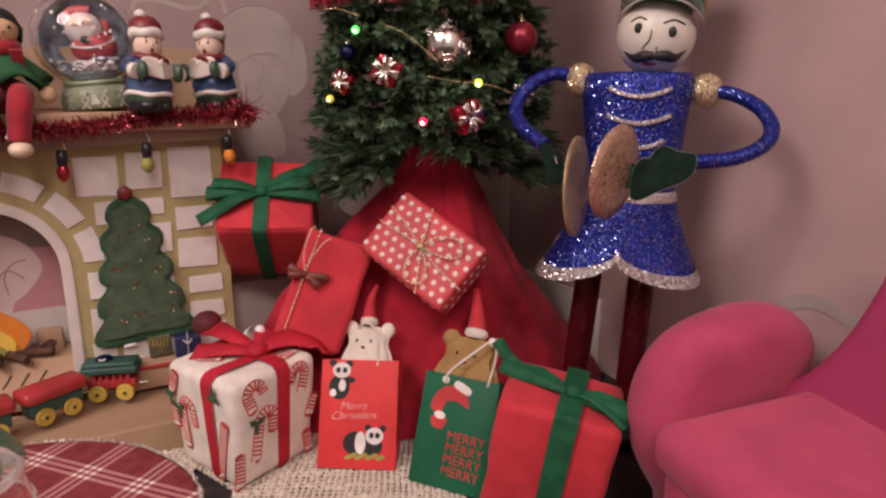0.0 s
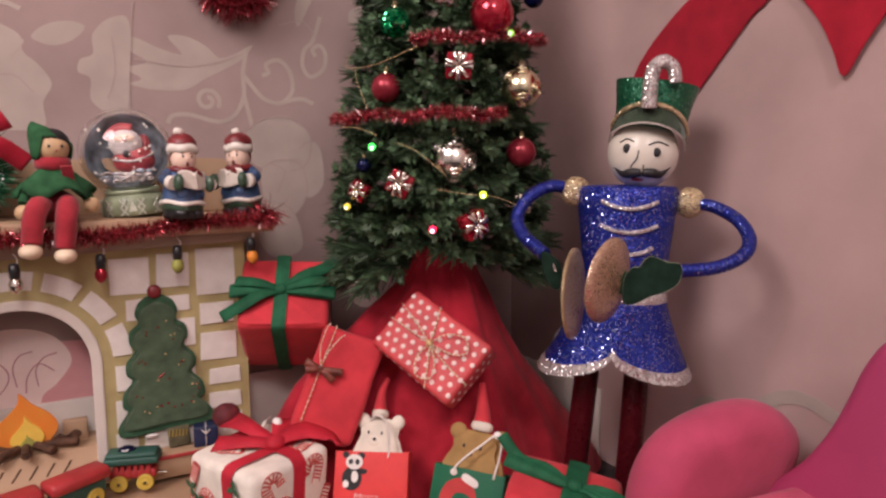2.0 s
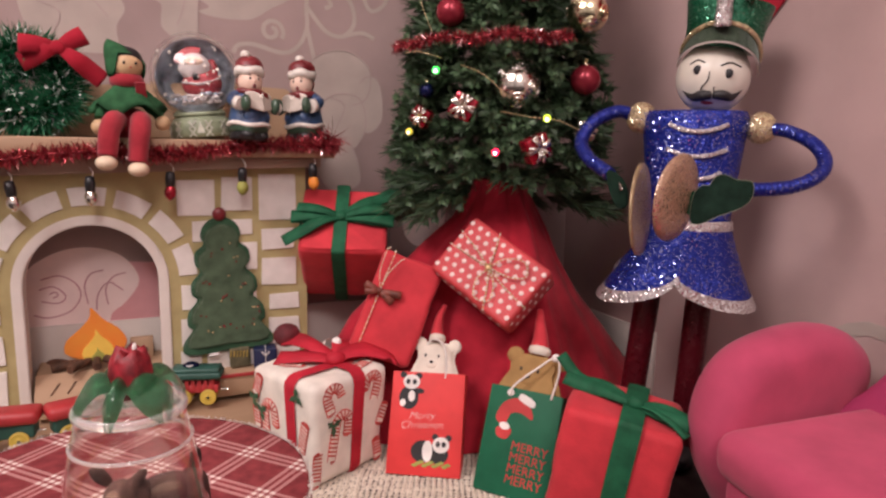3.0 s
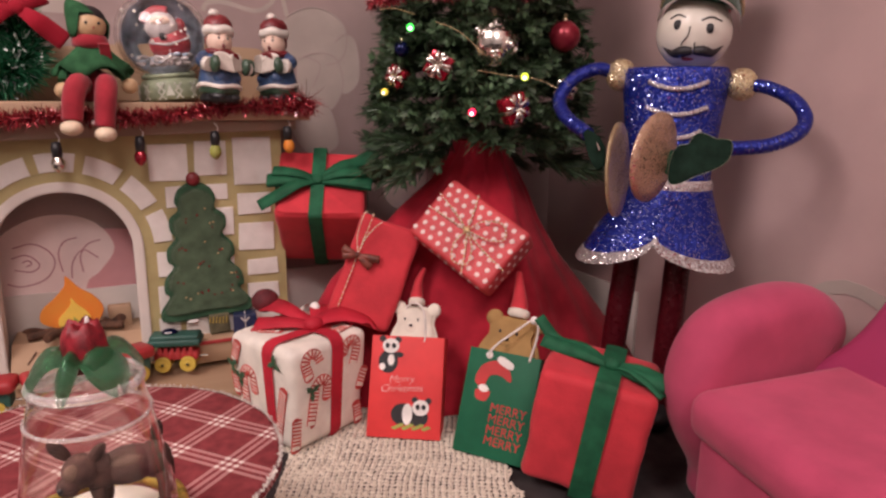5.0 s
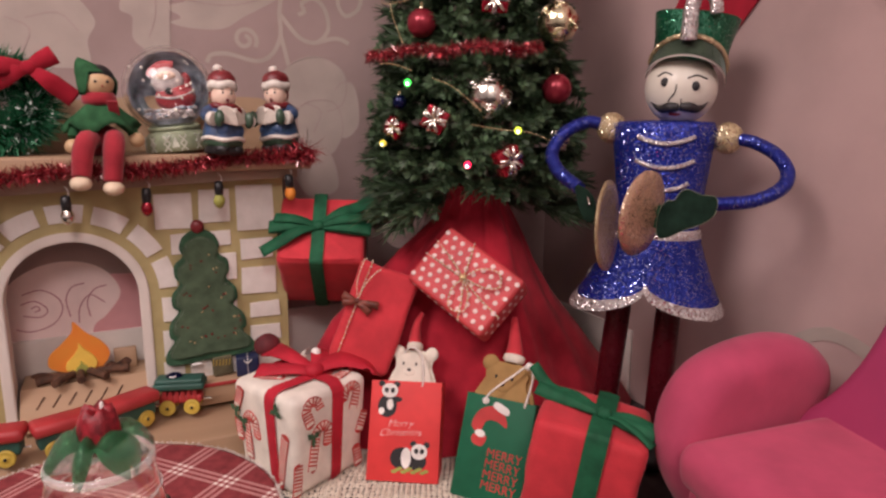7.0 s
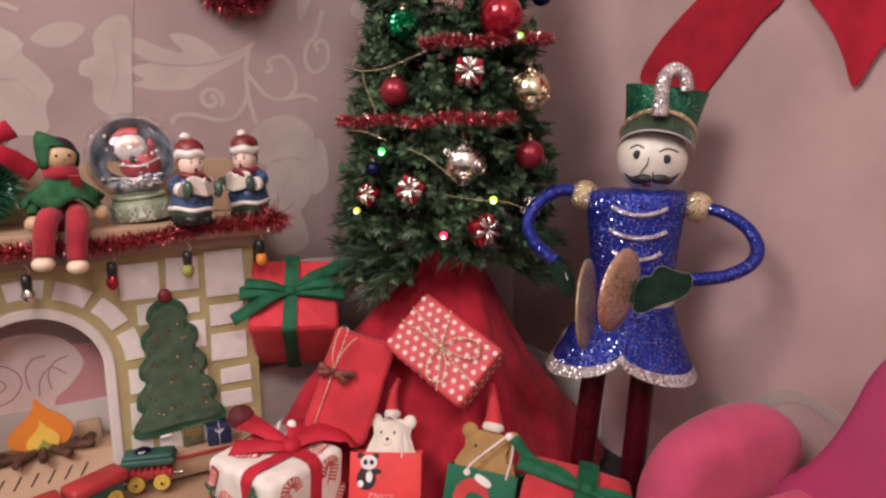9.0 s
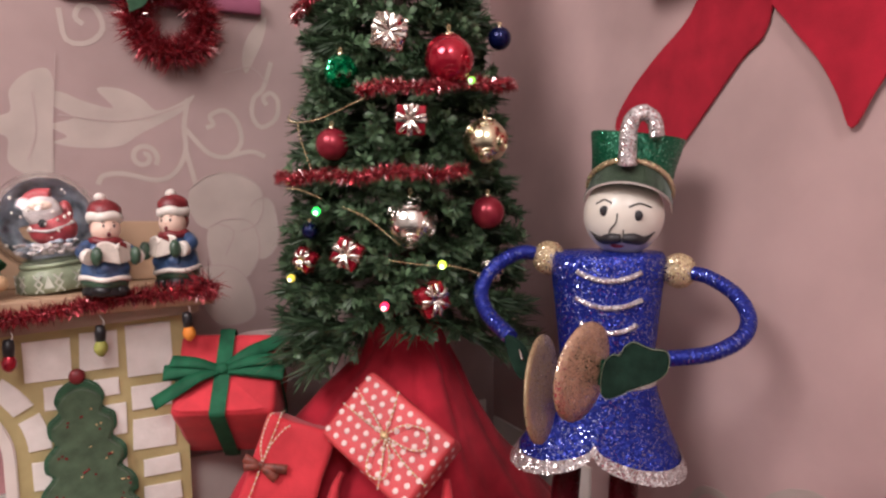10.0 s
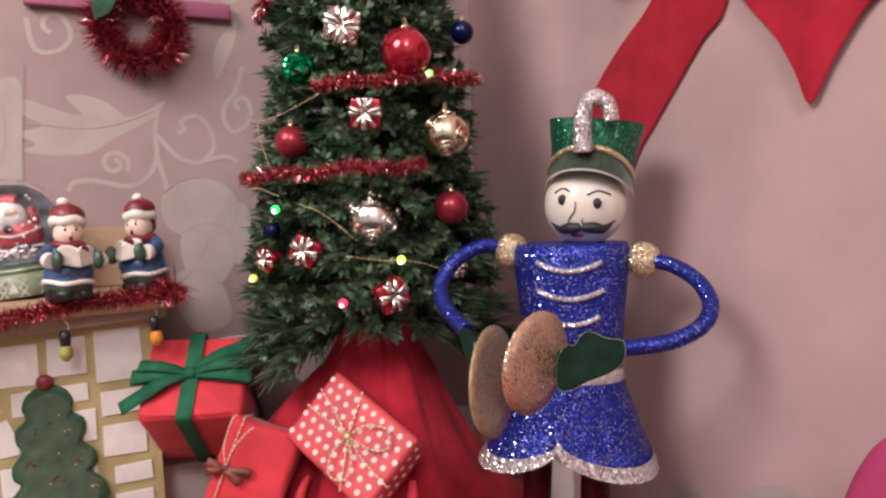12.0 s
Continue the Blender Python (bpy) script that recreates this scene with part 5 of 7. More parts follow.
part("wrapping", narrowed(wrapped(C, C + 0.001, CH, 0.0060, 1, 0.0009)), PAPER_WHITE, candy)
part("ribbon", narrowed(moved(band_round(C, CH + 0.001, CR[1], 0.0100, 0.0012, 0.008), pose(0, 0, 0))), RED_SATIN, candy, "red satin ribbon")
part("ribbon", narrowed(moved(band_round(C, CH + 0.001, -CR[0], 0.0100, 0.0014, 0.008), pose(0, 0, 0, 0, 0, 90))), RED_SATIN, candy, "red satin ribbon")
pieces = [strip([(0, 0, 0.003), (-0.003, 0.018, 0.0085), (-0.001, 0.036, 0.0085), (0.0030, 0.052, 0.0050)], 0.0155, (1, 0.0, 0.35), 0.0008, 6, taper=lambda t: 0.45 + 0.6 * t), strip([(0, 0, 0.002), (-0.009, 0.010, 0.0045), (-0.017, 0.022, 0.0035), (-0.022, 0.033, 0.0015)], 0.0130, (1, 0.4, 0.5), 0.0008, 6, taper=lambda t: 0.5 + 0.5 * t),
          strip([(0, 0, 0.003), (0.010, -0.002, 0.0060), (0.024, -0.006, 0.0055), (0.033, -0.015, 0.0010), (0.0345, -0.024, -0.0050)], 0.0190, (0.35, 1, 0.3), 0.0008, 6, taper=lambda t: 0.40 + 0.60 * min(1, 2 * t)), strip([(0, 0, 0.002), (0.011, 0.008, 0.0055), (0.020, 0.014, 0.0060), (0.030, 0.014, 0.0030)], 0.0150, (-0.3, 1, 0.3), 0.0008, 6, taper=lambda t: 0.45 + 0.55 * min(1, 2 * t)),
          ball(0.0058, (0, 0, 0.0035), (1.2, 1.0, 0.8))]
part("bow", [(b, RED_SATIN) for b in pieces], None, candy, "floppy red satin bow").matrix_local = pose(CR[0], CR[1], CH / 2 + 0.0012)
part("bow_end", ball(0.0088, (0, 0, 0), (1.1, 1, 0.95)), MAROON_FELT, candy, "rolled dark maroon end of the bow").matrix_local = pose(0.0090, 0.0470, CH / 2 + 0.0078)
part("pearl", ball(0.0034, (0.0195, 0.0060, CH / 2 + 0.0090), u=14, v=10), INK_WHITE, candy, "white pearl bead")
for a, b in (((0.010, 0.012), (0.030, 0.028)), ((0.016, 0.000), (0.030, -0.006))):
    part("paper_edge", strip([(a[0], a[1], CH / 2 + 0.0035), ((a[0] + b[0]) / 2, (a[1] + b[1]) / 2, CH / 2 + 0.0060), (b[0], b[1], CH / 2 + 0.0030)], 0.0045, (0.5, -0.6, 0.6), 0.0006, 5), PAPER_WHITE, candy, "white paper edge beside the bow")
rc = random.Random(21)


def cane(h, hook=True, mirror=1):
    """A printed candy cane: a thin outline with fine slanting bars all along."""
    w = 0.0072
    if hook:
        path = [(0, 0, -h / 2), (0, 0, h * 0.24)] + [(mirror * 0.0050 * (1 - math.cos(a)), 0, h * 0.24 + 0.0058 * math.sin(a)) for a in (0.5, 1.1, 1.6, 2.2, 2.7)] + [(mirror * 0.0104, 0, h * 0.02)]
    else:
        path = [(0, 0, -h / 2), (0, 0, 0), (0, 0, h / 2)]
    out = [(flat_line(path, w, 0, 0.00025), CANDY_RED), (flat_line(path, w * 0.80, -0.0002, 0.00025), PAPER_WHITE)]
    for end in (path[0], path[-1]):
        out.append((plate(ring_outline(w / 2, w * 0.34, end[0], end[2], 14), 0.0002, (0, 0.0001, 0)), CANDY_RED))
    line = smooth_path(path, 20)
    run = 0.0
    for a, b in zip(line, line[1:]):
        run += (b - a).length
        if run > 0.0021:
            run = 0.0
            d = (b - a).normalized()
            n = Vector((-d.z, 0, d.x)) * w * 0.44
            corners = (b - n, b + n + d * 0.0012, b + n + d * 0.0024, b - n + d * 0.0011)
            out.append((plate([(c.x, c.z) for c in corners], 0.0002, (0, -0.0006, 0)), CANDY_RED))
    return out


def holly(r=0.0034):
    return [(plate(leaf_shape((0, 0), (r * 1.6, r * 1.2), r * 1.1, 5), 0.0003), PRINT_GREEN), (plate(leaf_shape((0, 0), (-r * 1.5, r), r * 1.1, 5), 0.0003), PRINT_GREEN), (plate(leaf_shape((0, 0), (r * 0.4, -r * 2.0), r * 1.0, 5), 0.0003), PRINT_GREEN)]


# face turn, place along it and up it, length, hooked or straight, hook's side, lean, holly or none
CANES = ((-90, -0.0170, -0.0020, 0.034, True, 1, 0, 1), (-90, -0.0265, -0.0010, 0.013, False, 1, -6, 0), (-90, -0.0235, 0.0215, 0.014, False, 1, 24, 0), (-90, 0.0185, -0.0100, 0.036, False, 1, 16, 0), (-90, 0.0115, -0.0245, 0.010, False, 1, -30, 0),
         (0, -0.0275, -0.0215, 0.019, False, 1, 3, 0), (0, -0.0195, 0.0190, 0.012, True, 1, -20, 0), (0, -0.0140, -0.0030, 0.032, True, 1, 8, 1), (0, 0.0200, 0.0190, 0.014, True, -1, 14, 0), (0, 0.0235, -0.0240, 0.013, False, 1, -10, 0), (0, 0.0265, 0.0000, 0.012, False, 1, 20, 0))
for turn, u, z, h, hook, mir, lean, leafy in CANES:
    m = on_face(turn, u, z) @ pose(0, 0, 0, 0, lean, 0)
    part("cane_print", cane(h, hook, mir), None, candy, "printed red candy cane").matrix_local = m
    if leafy:
        part("holly_print", holly(), None, candy, "printed holly sprig").matrix_local = m @ pose(-0.003 * mir, -0.0011, h * 0.22)
for turn, u, z, lean in ((-90, 0.0170, 0.0245, 70), (-90, -0.0275, 0.0120, 0)):
    part("holly_print", holly(), None, candy, "printed holly sprig").matrix_local = on_face(turn, u, z) @ pose(0, -0.0011, 0, 0, lean, 0)
for x, y, a in ((-0.015, 0.009, 40), (0.018, -0.022, 110)):
    part("cane_print", cane(0.012, True, 1), None, candy, "printed red candy cane").matrix_local = pose(x, y, CH / 2 + 0.0006, -90, 0, a)

# red present with a green bow, tipped forward
GX = axes((-0.1262, 0.4815, 0.1428), (0.9906, 0.1331, -0.030), (0.1177, -0.7227, 0.6811))
gift = thing("green_bow_present", GX, "red present with dark green ribbon and a flat green bow", "present", "presents")
gw, gd, gh = 0.0645, 0.0584, 0.066
part("wrapping", wrapped(gw, gd, gh, 0.004, 2, 0.0015), RED_WRAP, gift)
part("ribbon", moved(band_round(gd, gh, 0, 0.0100, 0.0026), pose(-0.0025, 0, 0, 0, 0, 90)), GREEN_RIBBON, gift, "dark green ribbon")
part("ribbon", band_round(gw, gh, 0.0, 0.0075, 0.0014), GREEN_RIBBON, gift, "dark green ribbon")
part("paper_fold", plate([(-0.0025, -0.0010), (0.0260, -0.0268), (0.0180, -0.0280), (-0.0250, -0.0280), (-0.0305, -0.0262)], 0.0012, bevel=0.0004, m=pose(0, 0, gh / 2 + 0.0004, -90, 0, 0)), RED_WRAP, gift, "folded flap of the red wrapping")
knot = part("bow", [(loop_bow(0.034, 0.0105, 0.0040, 184), GREEN_RIBBON), (loop_bow(0.031, 0.0085, 0.0065, 172), GREEN_RIBBON), (loop_bow(0.037, 0.0105, 0.0040, -5), GREEN_RIBBON), (loop_bow(0.033, 0.0085, 0.0065, 9), GREEN_RIBBON), (tail_bow(0.046, 0.0095, 208, 0.003), GREEN_RIBBON), (tail_bow(0.050, 0.0100, 32, -0.004), GREEN_RIBBON), (ball(0.0040, (0, 0, 0.002), (1.1, 1, 0.7)), GREEN_RIBBON)], None, gift, "flat dark green bow")
knot.matrix_local = pose(-0.0025, 0.0, gh / 2 + 0.0022)

# red present with a gold cord, leaning on the sack
GB = axes((-0.0785, 0.4235, 0.1060), (0.93, 0.05, -0.34), (0.24, 0.30, 0.93))
cord_gift = thing("gold_cord_present", GB, "red felt-wrapped present tied with thin gold cord", "present", "presents")
part("wrapping", wrapped(0.044, 0.030, 0.073, 0.004, 3, 0.0016), RED_WRAP, cord_gift)


def cord_lines(w, t, h, x0, z0):
    """The runs of a cord up a parcel's front and over its top."""
    e = 0.0012
    return ([(x0 - 0.0005, -t / 2 - e, -h / 2 - e), (x0, -t / 2 - e, z0), (x0 + 0.001, -t / 2 - e, h / 2 + e)], [(x0 + 0.001, -t / 2 - e, h / 2 + e), (x0, 0, h / 2 + e), (x0, t / 2 + e, h / 2 + e)])


for line in cord_lines(0.044, 0.030, 0.073, -0.0150, 0.008):
    part("cord", beaded(line, 0.00062, 0.0012), None, cord_gift, "thin gold and white beaded cord")
part("cord_bow", beaded([(0, 0, 0), (-0.0045, -0.003, 0.012), (-0.0050, -0.003, 0.027), (-0.003, -0.001, 0.030)], 0.00058, 0.0011) + beaded([(0, 0, 0), (0.0015, -0.003, 0.012), (0.0055, -0.003, 0.022), (0.0085, -0.002, 0.026)], 0.00058, 0.0011), None, cord_gift, "gold cord bow").matrix_local = pose(-0.0150, -0.0168, 0.008)
for ang, r in ((8, 0.014), (172, 0.010), (-22, 0.011), (200, 0.009)):
    part("organza_loop", moved(loop_bow(r, 0.0055, 0.0022, ang), pose(-0.0150, -0.0172, 0.007, 90, 0, 0)), ORGANZA, cord_gift, "small brown organza loop")
part("knot", ball(0.0020, (-0.0150, -0.0182, 0.0075), (1.2, 0.8, 1)), ORGANZA, cord_gift)

# polka dot present lying on the sack
PX = axes((-0.0105, 0.4135, 0.1347), (0.0494, -0.0345, -0.030), (-0.28, -0.78, 0.55))
polka = thing("polka_dot_present", PX, "red polka dot present tied with gold and white cord", "present", "presents")
pw, pd, ph = 0.070, 0.048, 0.022
part("wrapping", wrapped(pw, pd, ph, 0.003, 4, 0.0007), POLKA, polka)
for i in range(-6, 7):
    for j in range(-4, 5):
        x, y = 0.0092 * (i + 0.5 * (j % 2)) * 0.78, 0.0062 * j
        if abs(x) < pw / 2 - 0.002 and abs(y) < pd / 2 - 0.002:
            part("dot", ball(0.0019, (x, y, ph / 2 + 0.0002), (1, 1, 0.16), 10, 5), DOT_PINK, polka)
for i in range(-6, 7):
    for k in range(2):
        x, z = 0.0072 * (i + 0.5 * k), 0.005 - 0.008 * k
        if abs(x) < pw / 2 - 0.003:
            part("dot", ball(0.0018, (x, -pd / 2 - 0.0002, z), (1, 0.16, 1), 10, 5), DOT_PINK, polka)
for i in range(-4, 5):
    for k in range(2):
        y, z = 0.0062 * (i + 0.5 * k), 0.005 - 0.008 * k
        if abs(y) < pd / 2 - 0.003:
            part("dot", ball(0.0016, (pw / 2 + 0.0002, y, z), (0.16, 1, 1), 10, 5), DOT_PINK, polka)
e = ph / 2 + 0.0012
CORDS = [[(-pw / 2 - 0.001, 0.010, e - 0.002), (-0.015, 0.005, e), (0, 0, e + 0.001)], [(-pw / 2 - 0.001, -0.002, e - 0.002), (-0.017, -0.001, e), (0, 0, e + 0.001)], [(-0.012, pd / 2 + 0.001, e - 0.002), (-0.005, 0.012, e), (0, 0, e + 0.001)],
         [(0, 0, e), (0.010, -0.014, e), (0.016, -pd / 2 - 0.001, e - 0.002)], [(0, 0, e), (0.018, -0.004, e), (pw / 2 + 0.001, -0.006, e - 0.002)]]
for c in CORDS:
    part("cord", beaded(c), None, polka, "gold and white beaded cord")
part("cord_bow", beaded([(0, 0, e + 0.001), (0.006, 0.011, e + 0.003), (0.018, 0.017, e + 0.003), (0.025, 0.010, e + 0.002), (0.017, 0.003, e + 0.003), (0, 0, e + 0.001)]) + beaded([(0, 0, e + 0.001), (0.000, -0.012, e + 0.003), (0.007, -0.0215, e + 0.003), (0.0165, -0.0175, e + 0.003), (0.0110, -0.007, e + 0.002), (0, 0, e + 0.001)]) + [(ball(0.0022, (0, 0, e + 0.0014), (1.2, 1, 0.8)), GOLD_CORD)], None, polka, "looped cord bow")

# red present with a tall green bow beside the armchair
RX = axes((0.0615, 0.3319, 0.0455), (0.9448, -0.2864, -0.1592), (0.1473, -0.0628, 0.9871))
red_gift = thing("tall_red_present", RX, "red present with wide green ribbon and loose green bow", "present", "presents")
rw, rd, rh = 0.0627, 0.0560, 0.0680
part("wrapping", wrapped(rw, rd, rh, 0.005, 5, 0.0020), RED_WRAP, red_gift)
part("ribbon", moved(band_round(rd, rh, 0, 0.0125, 0.0022), pose(0.004, 0, 0, 0, 0, 90)), GREEN_RIBBON, red_gift, "wide green ribbon")
forward = (0.0, -0.75, 0.66)
part("bow", [(loop_bow(0.026, 0.0065, 0.0025, 163, face=forward), GREEN_RIBBON), (tail_bow(0.052, 0.0070, 157, -0.010, 0.002, face=forward), GREEN_RIBBON), (tail_bow(0.043, 0.0085, 166, -0.001, 0.000, face=forward), GREEN_RIBBON), (loop_bow(0.028, 0.0085, 0.003, -12, face=forward), GREEN_RIBBON), (tail_bow(0.036, 0.0080, -2, 0.001, 0.001, face=forward), GREEN_RIBBON), (tail_bow(0.032, 0.0080, -24, 0.003, 0.001), GREEN_RIBBON), (ball(0.0042, (0, 0, 0.002), (1.1, 1, 0.9)), GREEN_RIBBON)], None, red_gift, "loose green bow").matrix_local = pose(0.004, -0.006, rh / 2 + 0.0025)

# ---- gift bags with bear ornaments ----


def paper_bag(w, d, h, mat, parent):
    t = 0.0007
    part("front_panel", box(w, t, h, 0.0002, (0, -d / 2, h / 2)), mat, parent)
    part("back_panel", box(w, t, h, 0.0002, (0, d / 2, h / 2)), mat, parent)
    for s in (-1, 1):
        part("side_panel", plate([(-d / 2, 0), (d / 2, 0), (d / 2, h), (0, h), (-d / 2, h)], t, m=pose(s * w / 2, 0, 0, 0, 0, 90)), mat, parent)
    part("base_panel", box(w, d, t, 0, (0, 0, t / 2 + 0.0002)), mat, parent)


def bear_mesh(felt, bend, face):
    """A flat felt bear head with round ears and a long pointed hat, which bends over by way of bend; face: its muzzle's shift."""
    p = [(plate(round_outline([(-0.0185, -0.012), (-0.0172, -0.003), (-0.0142, 0.004), (-0.0146, 0.0100), (-0.0100, 0.0150), (0, 0.0162), (0.0100, 0.0150), (0.0146, 0.0100), (0.0142, 0.004), (0.0172, -0.003), (0.0185, -0.012), (0, -0.014)]), 0.0065, bevel=0.0024), felt)]
    for sx in (-1, 1):
        p.append((ball(0.0052, (sx * 0.0132, 0.0004, 0.0140), (1, 0.5, 1)), felt))
    for sx in (-0.0050, 0.0050):
        p.append((ball(0.0010, (face + sx, -0.0034, 0.0060), (0.8, 0.5, 1.2), 8, 6), INK_BLACK))
    p.append((ball(0.0044, (face, -0.0026, 0.0003), (1.1, 0.36, 0.85)), felt))
    p.append((ball(0.0012, (face, -0.0046, 0.0016), (1.2, 0.5, 0.9), 8, 6), INK_BLACK))
    p.append((tube([(face + 0.002 + x, y, z) for x, y, z in ((0, 0.001, 0.0180),) + bend], 0.0058, 12, taper=lambda t: 1.0 - 0.70 * t), RED_WRAP))
    p.append((lathe([(0.0050, 0.0), (0.0066, 0.0016), (0.0062, 0.0046), (0.0046, 0.0056)], 14, (face + 0.002, 0.001, 0.0165)), BEAR_WHITE))
    return p


PB = axes((-0.0525, 0.3630, 0.0118), (0.0475, -0.0030, 0), (0.0085, 0.0250, 0.0610))
panda_bag = thing("red_gift_bag", PB @ pose(0, 0.011, 0), "small glossy red paper gift bag printed with two pandas", "gift bag", "gift bags")
paper_bag(0.0475, 0.022, 0.0655, PAPER_RED, panda_bag)
f = -0.0116


def panda_print(pts, parent, m, grass=False):
    pcs = []
    for kind, x, z, rx, rz in pts:
        pcs.append((plate(ring_outline(rx, rz, x, z, 18), 0.0002, (0, 0 if kind == "k" else -0.0002, 0)), INK_BLACK if kind == "k" else INK_WHITE))
    if grass:
        for i in range(11):
            pcs.append((plate(ring_outline(0.0016, 0.0009, -0.0085 + 0.0018 * i, -0.0062 + 0.0009 * ((i * 7) % 3 - 1), 8), 0.0002, (0, -0.0003, 0)), GRASS_INK))
    p = part("panda_print", pcs, None, parent, "printed black and white panda")
    p.matrix_local = m
    return p


panda_print([("k", 0, -0.003, 0.0052, 0.0065), ("w", 0.001, 0.006, 0.0045, 0.0042), ("k", -0.0036, 0.0098, 0.0018, 0.0018), ("k", 0.0046, 0.0096, 0.0019, 0.0018), ("w", 0.0015, -0.002, 0.0018, 0.0032), ("w", -0.003, -0.006, 0.0016, 0.0020), ("k", 0.005, 0.001, 0.0030, 0.0016)], panda_bag, pose(-0.0125, f, 0.0520) @ Matrix.Diagonal((1.25, 1, 1.15, 1)))
for sx in (-0.0008, 0.0026):
    part("print_mark", plate(ring_outline(0.0015, 0.0018, sx * 1.25 - 0.0125, 0.0590, 10), 0.0002, (0, f - 0.0004, 0)), INK_BLACK, panda_bag)
panda_print([("k", -0.0045, 0.0002, 0.0065, 0.0058), ("w", -0.0020, 0.0004, 0.0028, 0.0056), ("k", 0.004, -0.001, 0.0055, 0.0050), ("w", 0.0052, 0.0040, 0.0046, 0.0042), ("k", 0.0018, 0.0080, 0.0018, 0.0017), ("k", 0.0092, 0.0078, 0.0018, 0.0017)], panda_bag, pose(0.0045, f, 0.0150) @ Matrix.Diagonal((1.2, 1, 1.2, 1)), grass=True)
for sx in (0.0036, 0.0068):
    part("print_mark", plate(ring_outline(0.0015, 0.0018, sx * 1.2 + 0.0045, 0.0202, 10), 0.0002, (0, f - 0.0004, 0)), INK_BLACK, panda_bag)
part("lettering", moved(lettering("Merry\nChristmas", 0.0069, INK_WHITE, 0.00012, 0.35, 0.85, -0.00018), pose(-0.003, f, 0.0345, 0, -3, 0)), INK_WHITE, panda_bag, "white script lettering")
part("handle", tube([(-0.012, 0.009, 0.060), (-0.012, 0.006, 0.070), (-0.002, 0.0, 0.088), (0.008, -0.006, 0.084), (0.011, -0.0105, 0.068), (0.010, -0.0105, 0.060)], 0.0008, 6), CORD_WHITE, panda_bag, "white cord handle")
bear = solo("bear_ornament", bear_mesh(BEAR_WHITE, ((-0.001, 0.003, 0.027), (-0.0005, 0.004, 0.036), (0.0025, 0.006, 0.045)), -0.003), None, panda_bag.matrix_basis @ pose(0.002, 0.003, 0.0715, -4, 2, 0) @ Matrix.Diagonal((0.90, 1, 0.97, 1)), "cream felt bear ornament with a red pointed hat", "ornament")

GBAG = axes((0.0014, 0.3418, 0.0118), (0.0425, -0.0199, 0), (0.0128, 0.0224, 0.0598))
green_bag = thing("green_gift_bag", GBAG @ pose(0, 0.010, 0), "small glossy green paper gift bag with red lettering", "gift bag", "gift bags")
paper_bag(0.0469, 0.020, 0.0650, PAPER_GREEN, green_bag)
f = -0.0106
part("hat_print", [(plate(round_outline([(-0.008, -0.004), (-0.006, 0.004), (0.001, 0.008), (0.0075, 0.0055), (0.010, 0.000), (0.004, 0.0015), (-0.001, 0.000), (-0.003, -0.006)]), 0.0002), INK_RED), (plate(round_outline([(0.001, 0.0075), (0.0085, 0.0055), (0.009, 0.0085), (0.002, 0.0105)]), 0.0002, (0, -0.0003, 0)), INK_WHITE),
                   (plate(ring_outline(0.0018, 0.0018, -0.004, 0.0095, 10), 0.0002, (0, -0.0003, 0)), INK_WHITE), (plate(ring_outline(0.0028, 0.0018, -0.0025, -0.0065, 10), 0.0002, (0, -0.0003, 0)), INK_WHITE), (plate(round_outline([(-0.006, -0.008), (0.001, -0.007), (0.000, -0.012), (-0.005, -0.012)]), 0.0002), INK_RED)], None, green_bag, "printed red hat with white trim").matrix_local = pose(-0.006, f, 0.0490, 0, 6, 0) @ Matrix.Diagonal((1.3, 1, 1.3, 1))
part("lettering", moved(lettering("MERRY\nMERRY\nMERRY\nMERRY", 0.0078, INK_RED, 0.00012, 0, 0.85), pose(0.0080, f, 0.0200, 0, 2, 0)), INK_RED, green_bag, "stacked red lettering")
part("handle", tube([(-0.010, -0.0112, 0.060), (-0.008, -0.0110, 0.067), (0.004, -0.008, 0.080), (0.0135, -0.006, 0.0885), (0.0175, -0.007, 0.080), (0.0165, -0.0108, 0.062)], 0.0008, 6), CORD_WHITE, green_bag, "white cord handle")
part("bead", ball(0.0027, (0.0135, -0.006, 0.0880), u=10, v=8), INK_WHITE, green_bag, "white bead on the cord")
solo("bear_ornament", bear_mesh(BEAR_TAN, ((-0.0018, 0.003, 0.027), (-0.0045, 0.005, 0.036), (-0.0075, 0.007, 0.046)), -0.002), None, green_bag.matrix_basis @ pose(-0.002, 0.002, 0.0715, -4, 2, 0) @ Matrix.Diagonal((1.15, 1, 1.05, 1)), "tan felt bear ornament with a red pointed hat", "ornament")

# ---- pink armchair ----
CHAIR = Matrix(((0.43, 0.903, 0, 0.1768), (-0.903, 0.43, 0, 0.2633), (0, 0, 1, FLOOR), (0, 0, 0, 1)))
chair = thing("doll_armchair", CHAIR, "pink flocked doll armchair with a rolled arm", "armchair")


def cushion(outline, thick, bevel, m):
    bm = plate(outline, thick)
    fr = [f for f in bm.faces if len(f.verts) > 4]
    bmesh.ops.bevel(bm, geom=list({e for f in fr for e in f.edges}), offset=bevel, segments=5, affect="EDGES", profile=0.5)
    for f in bm.faces:
        f.smooth = True
    bm.transform(m)
    return bm


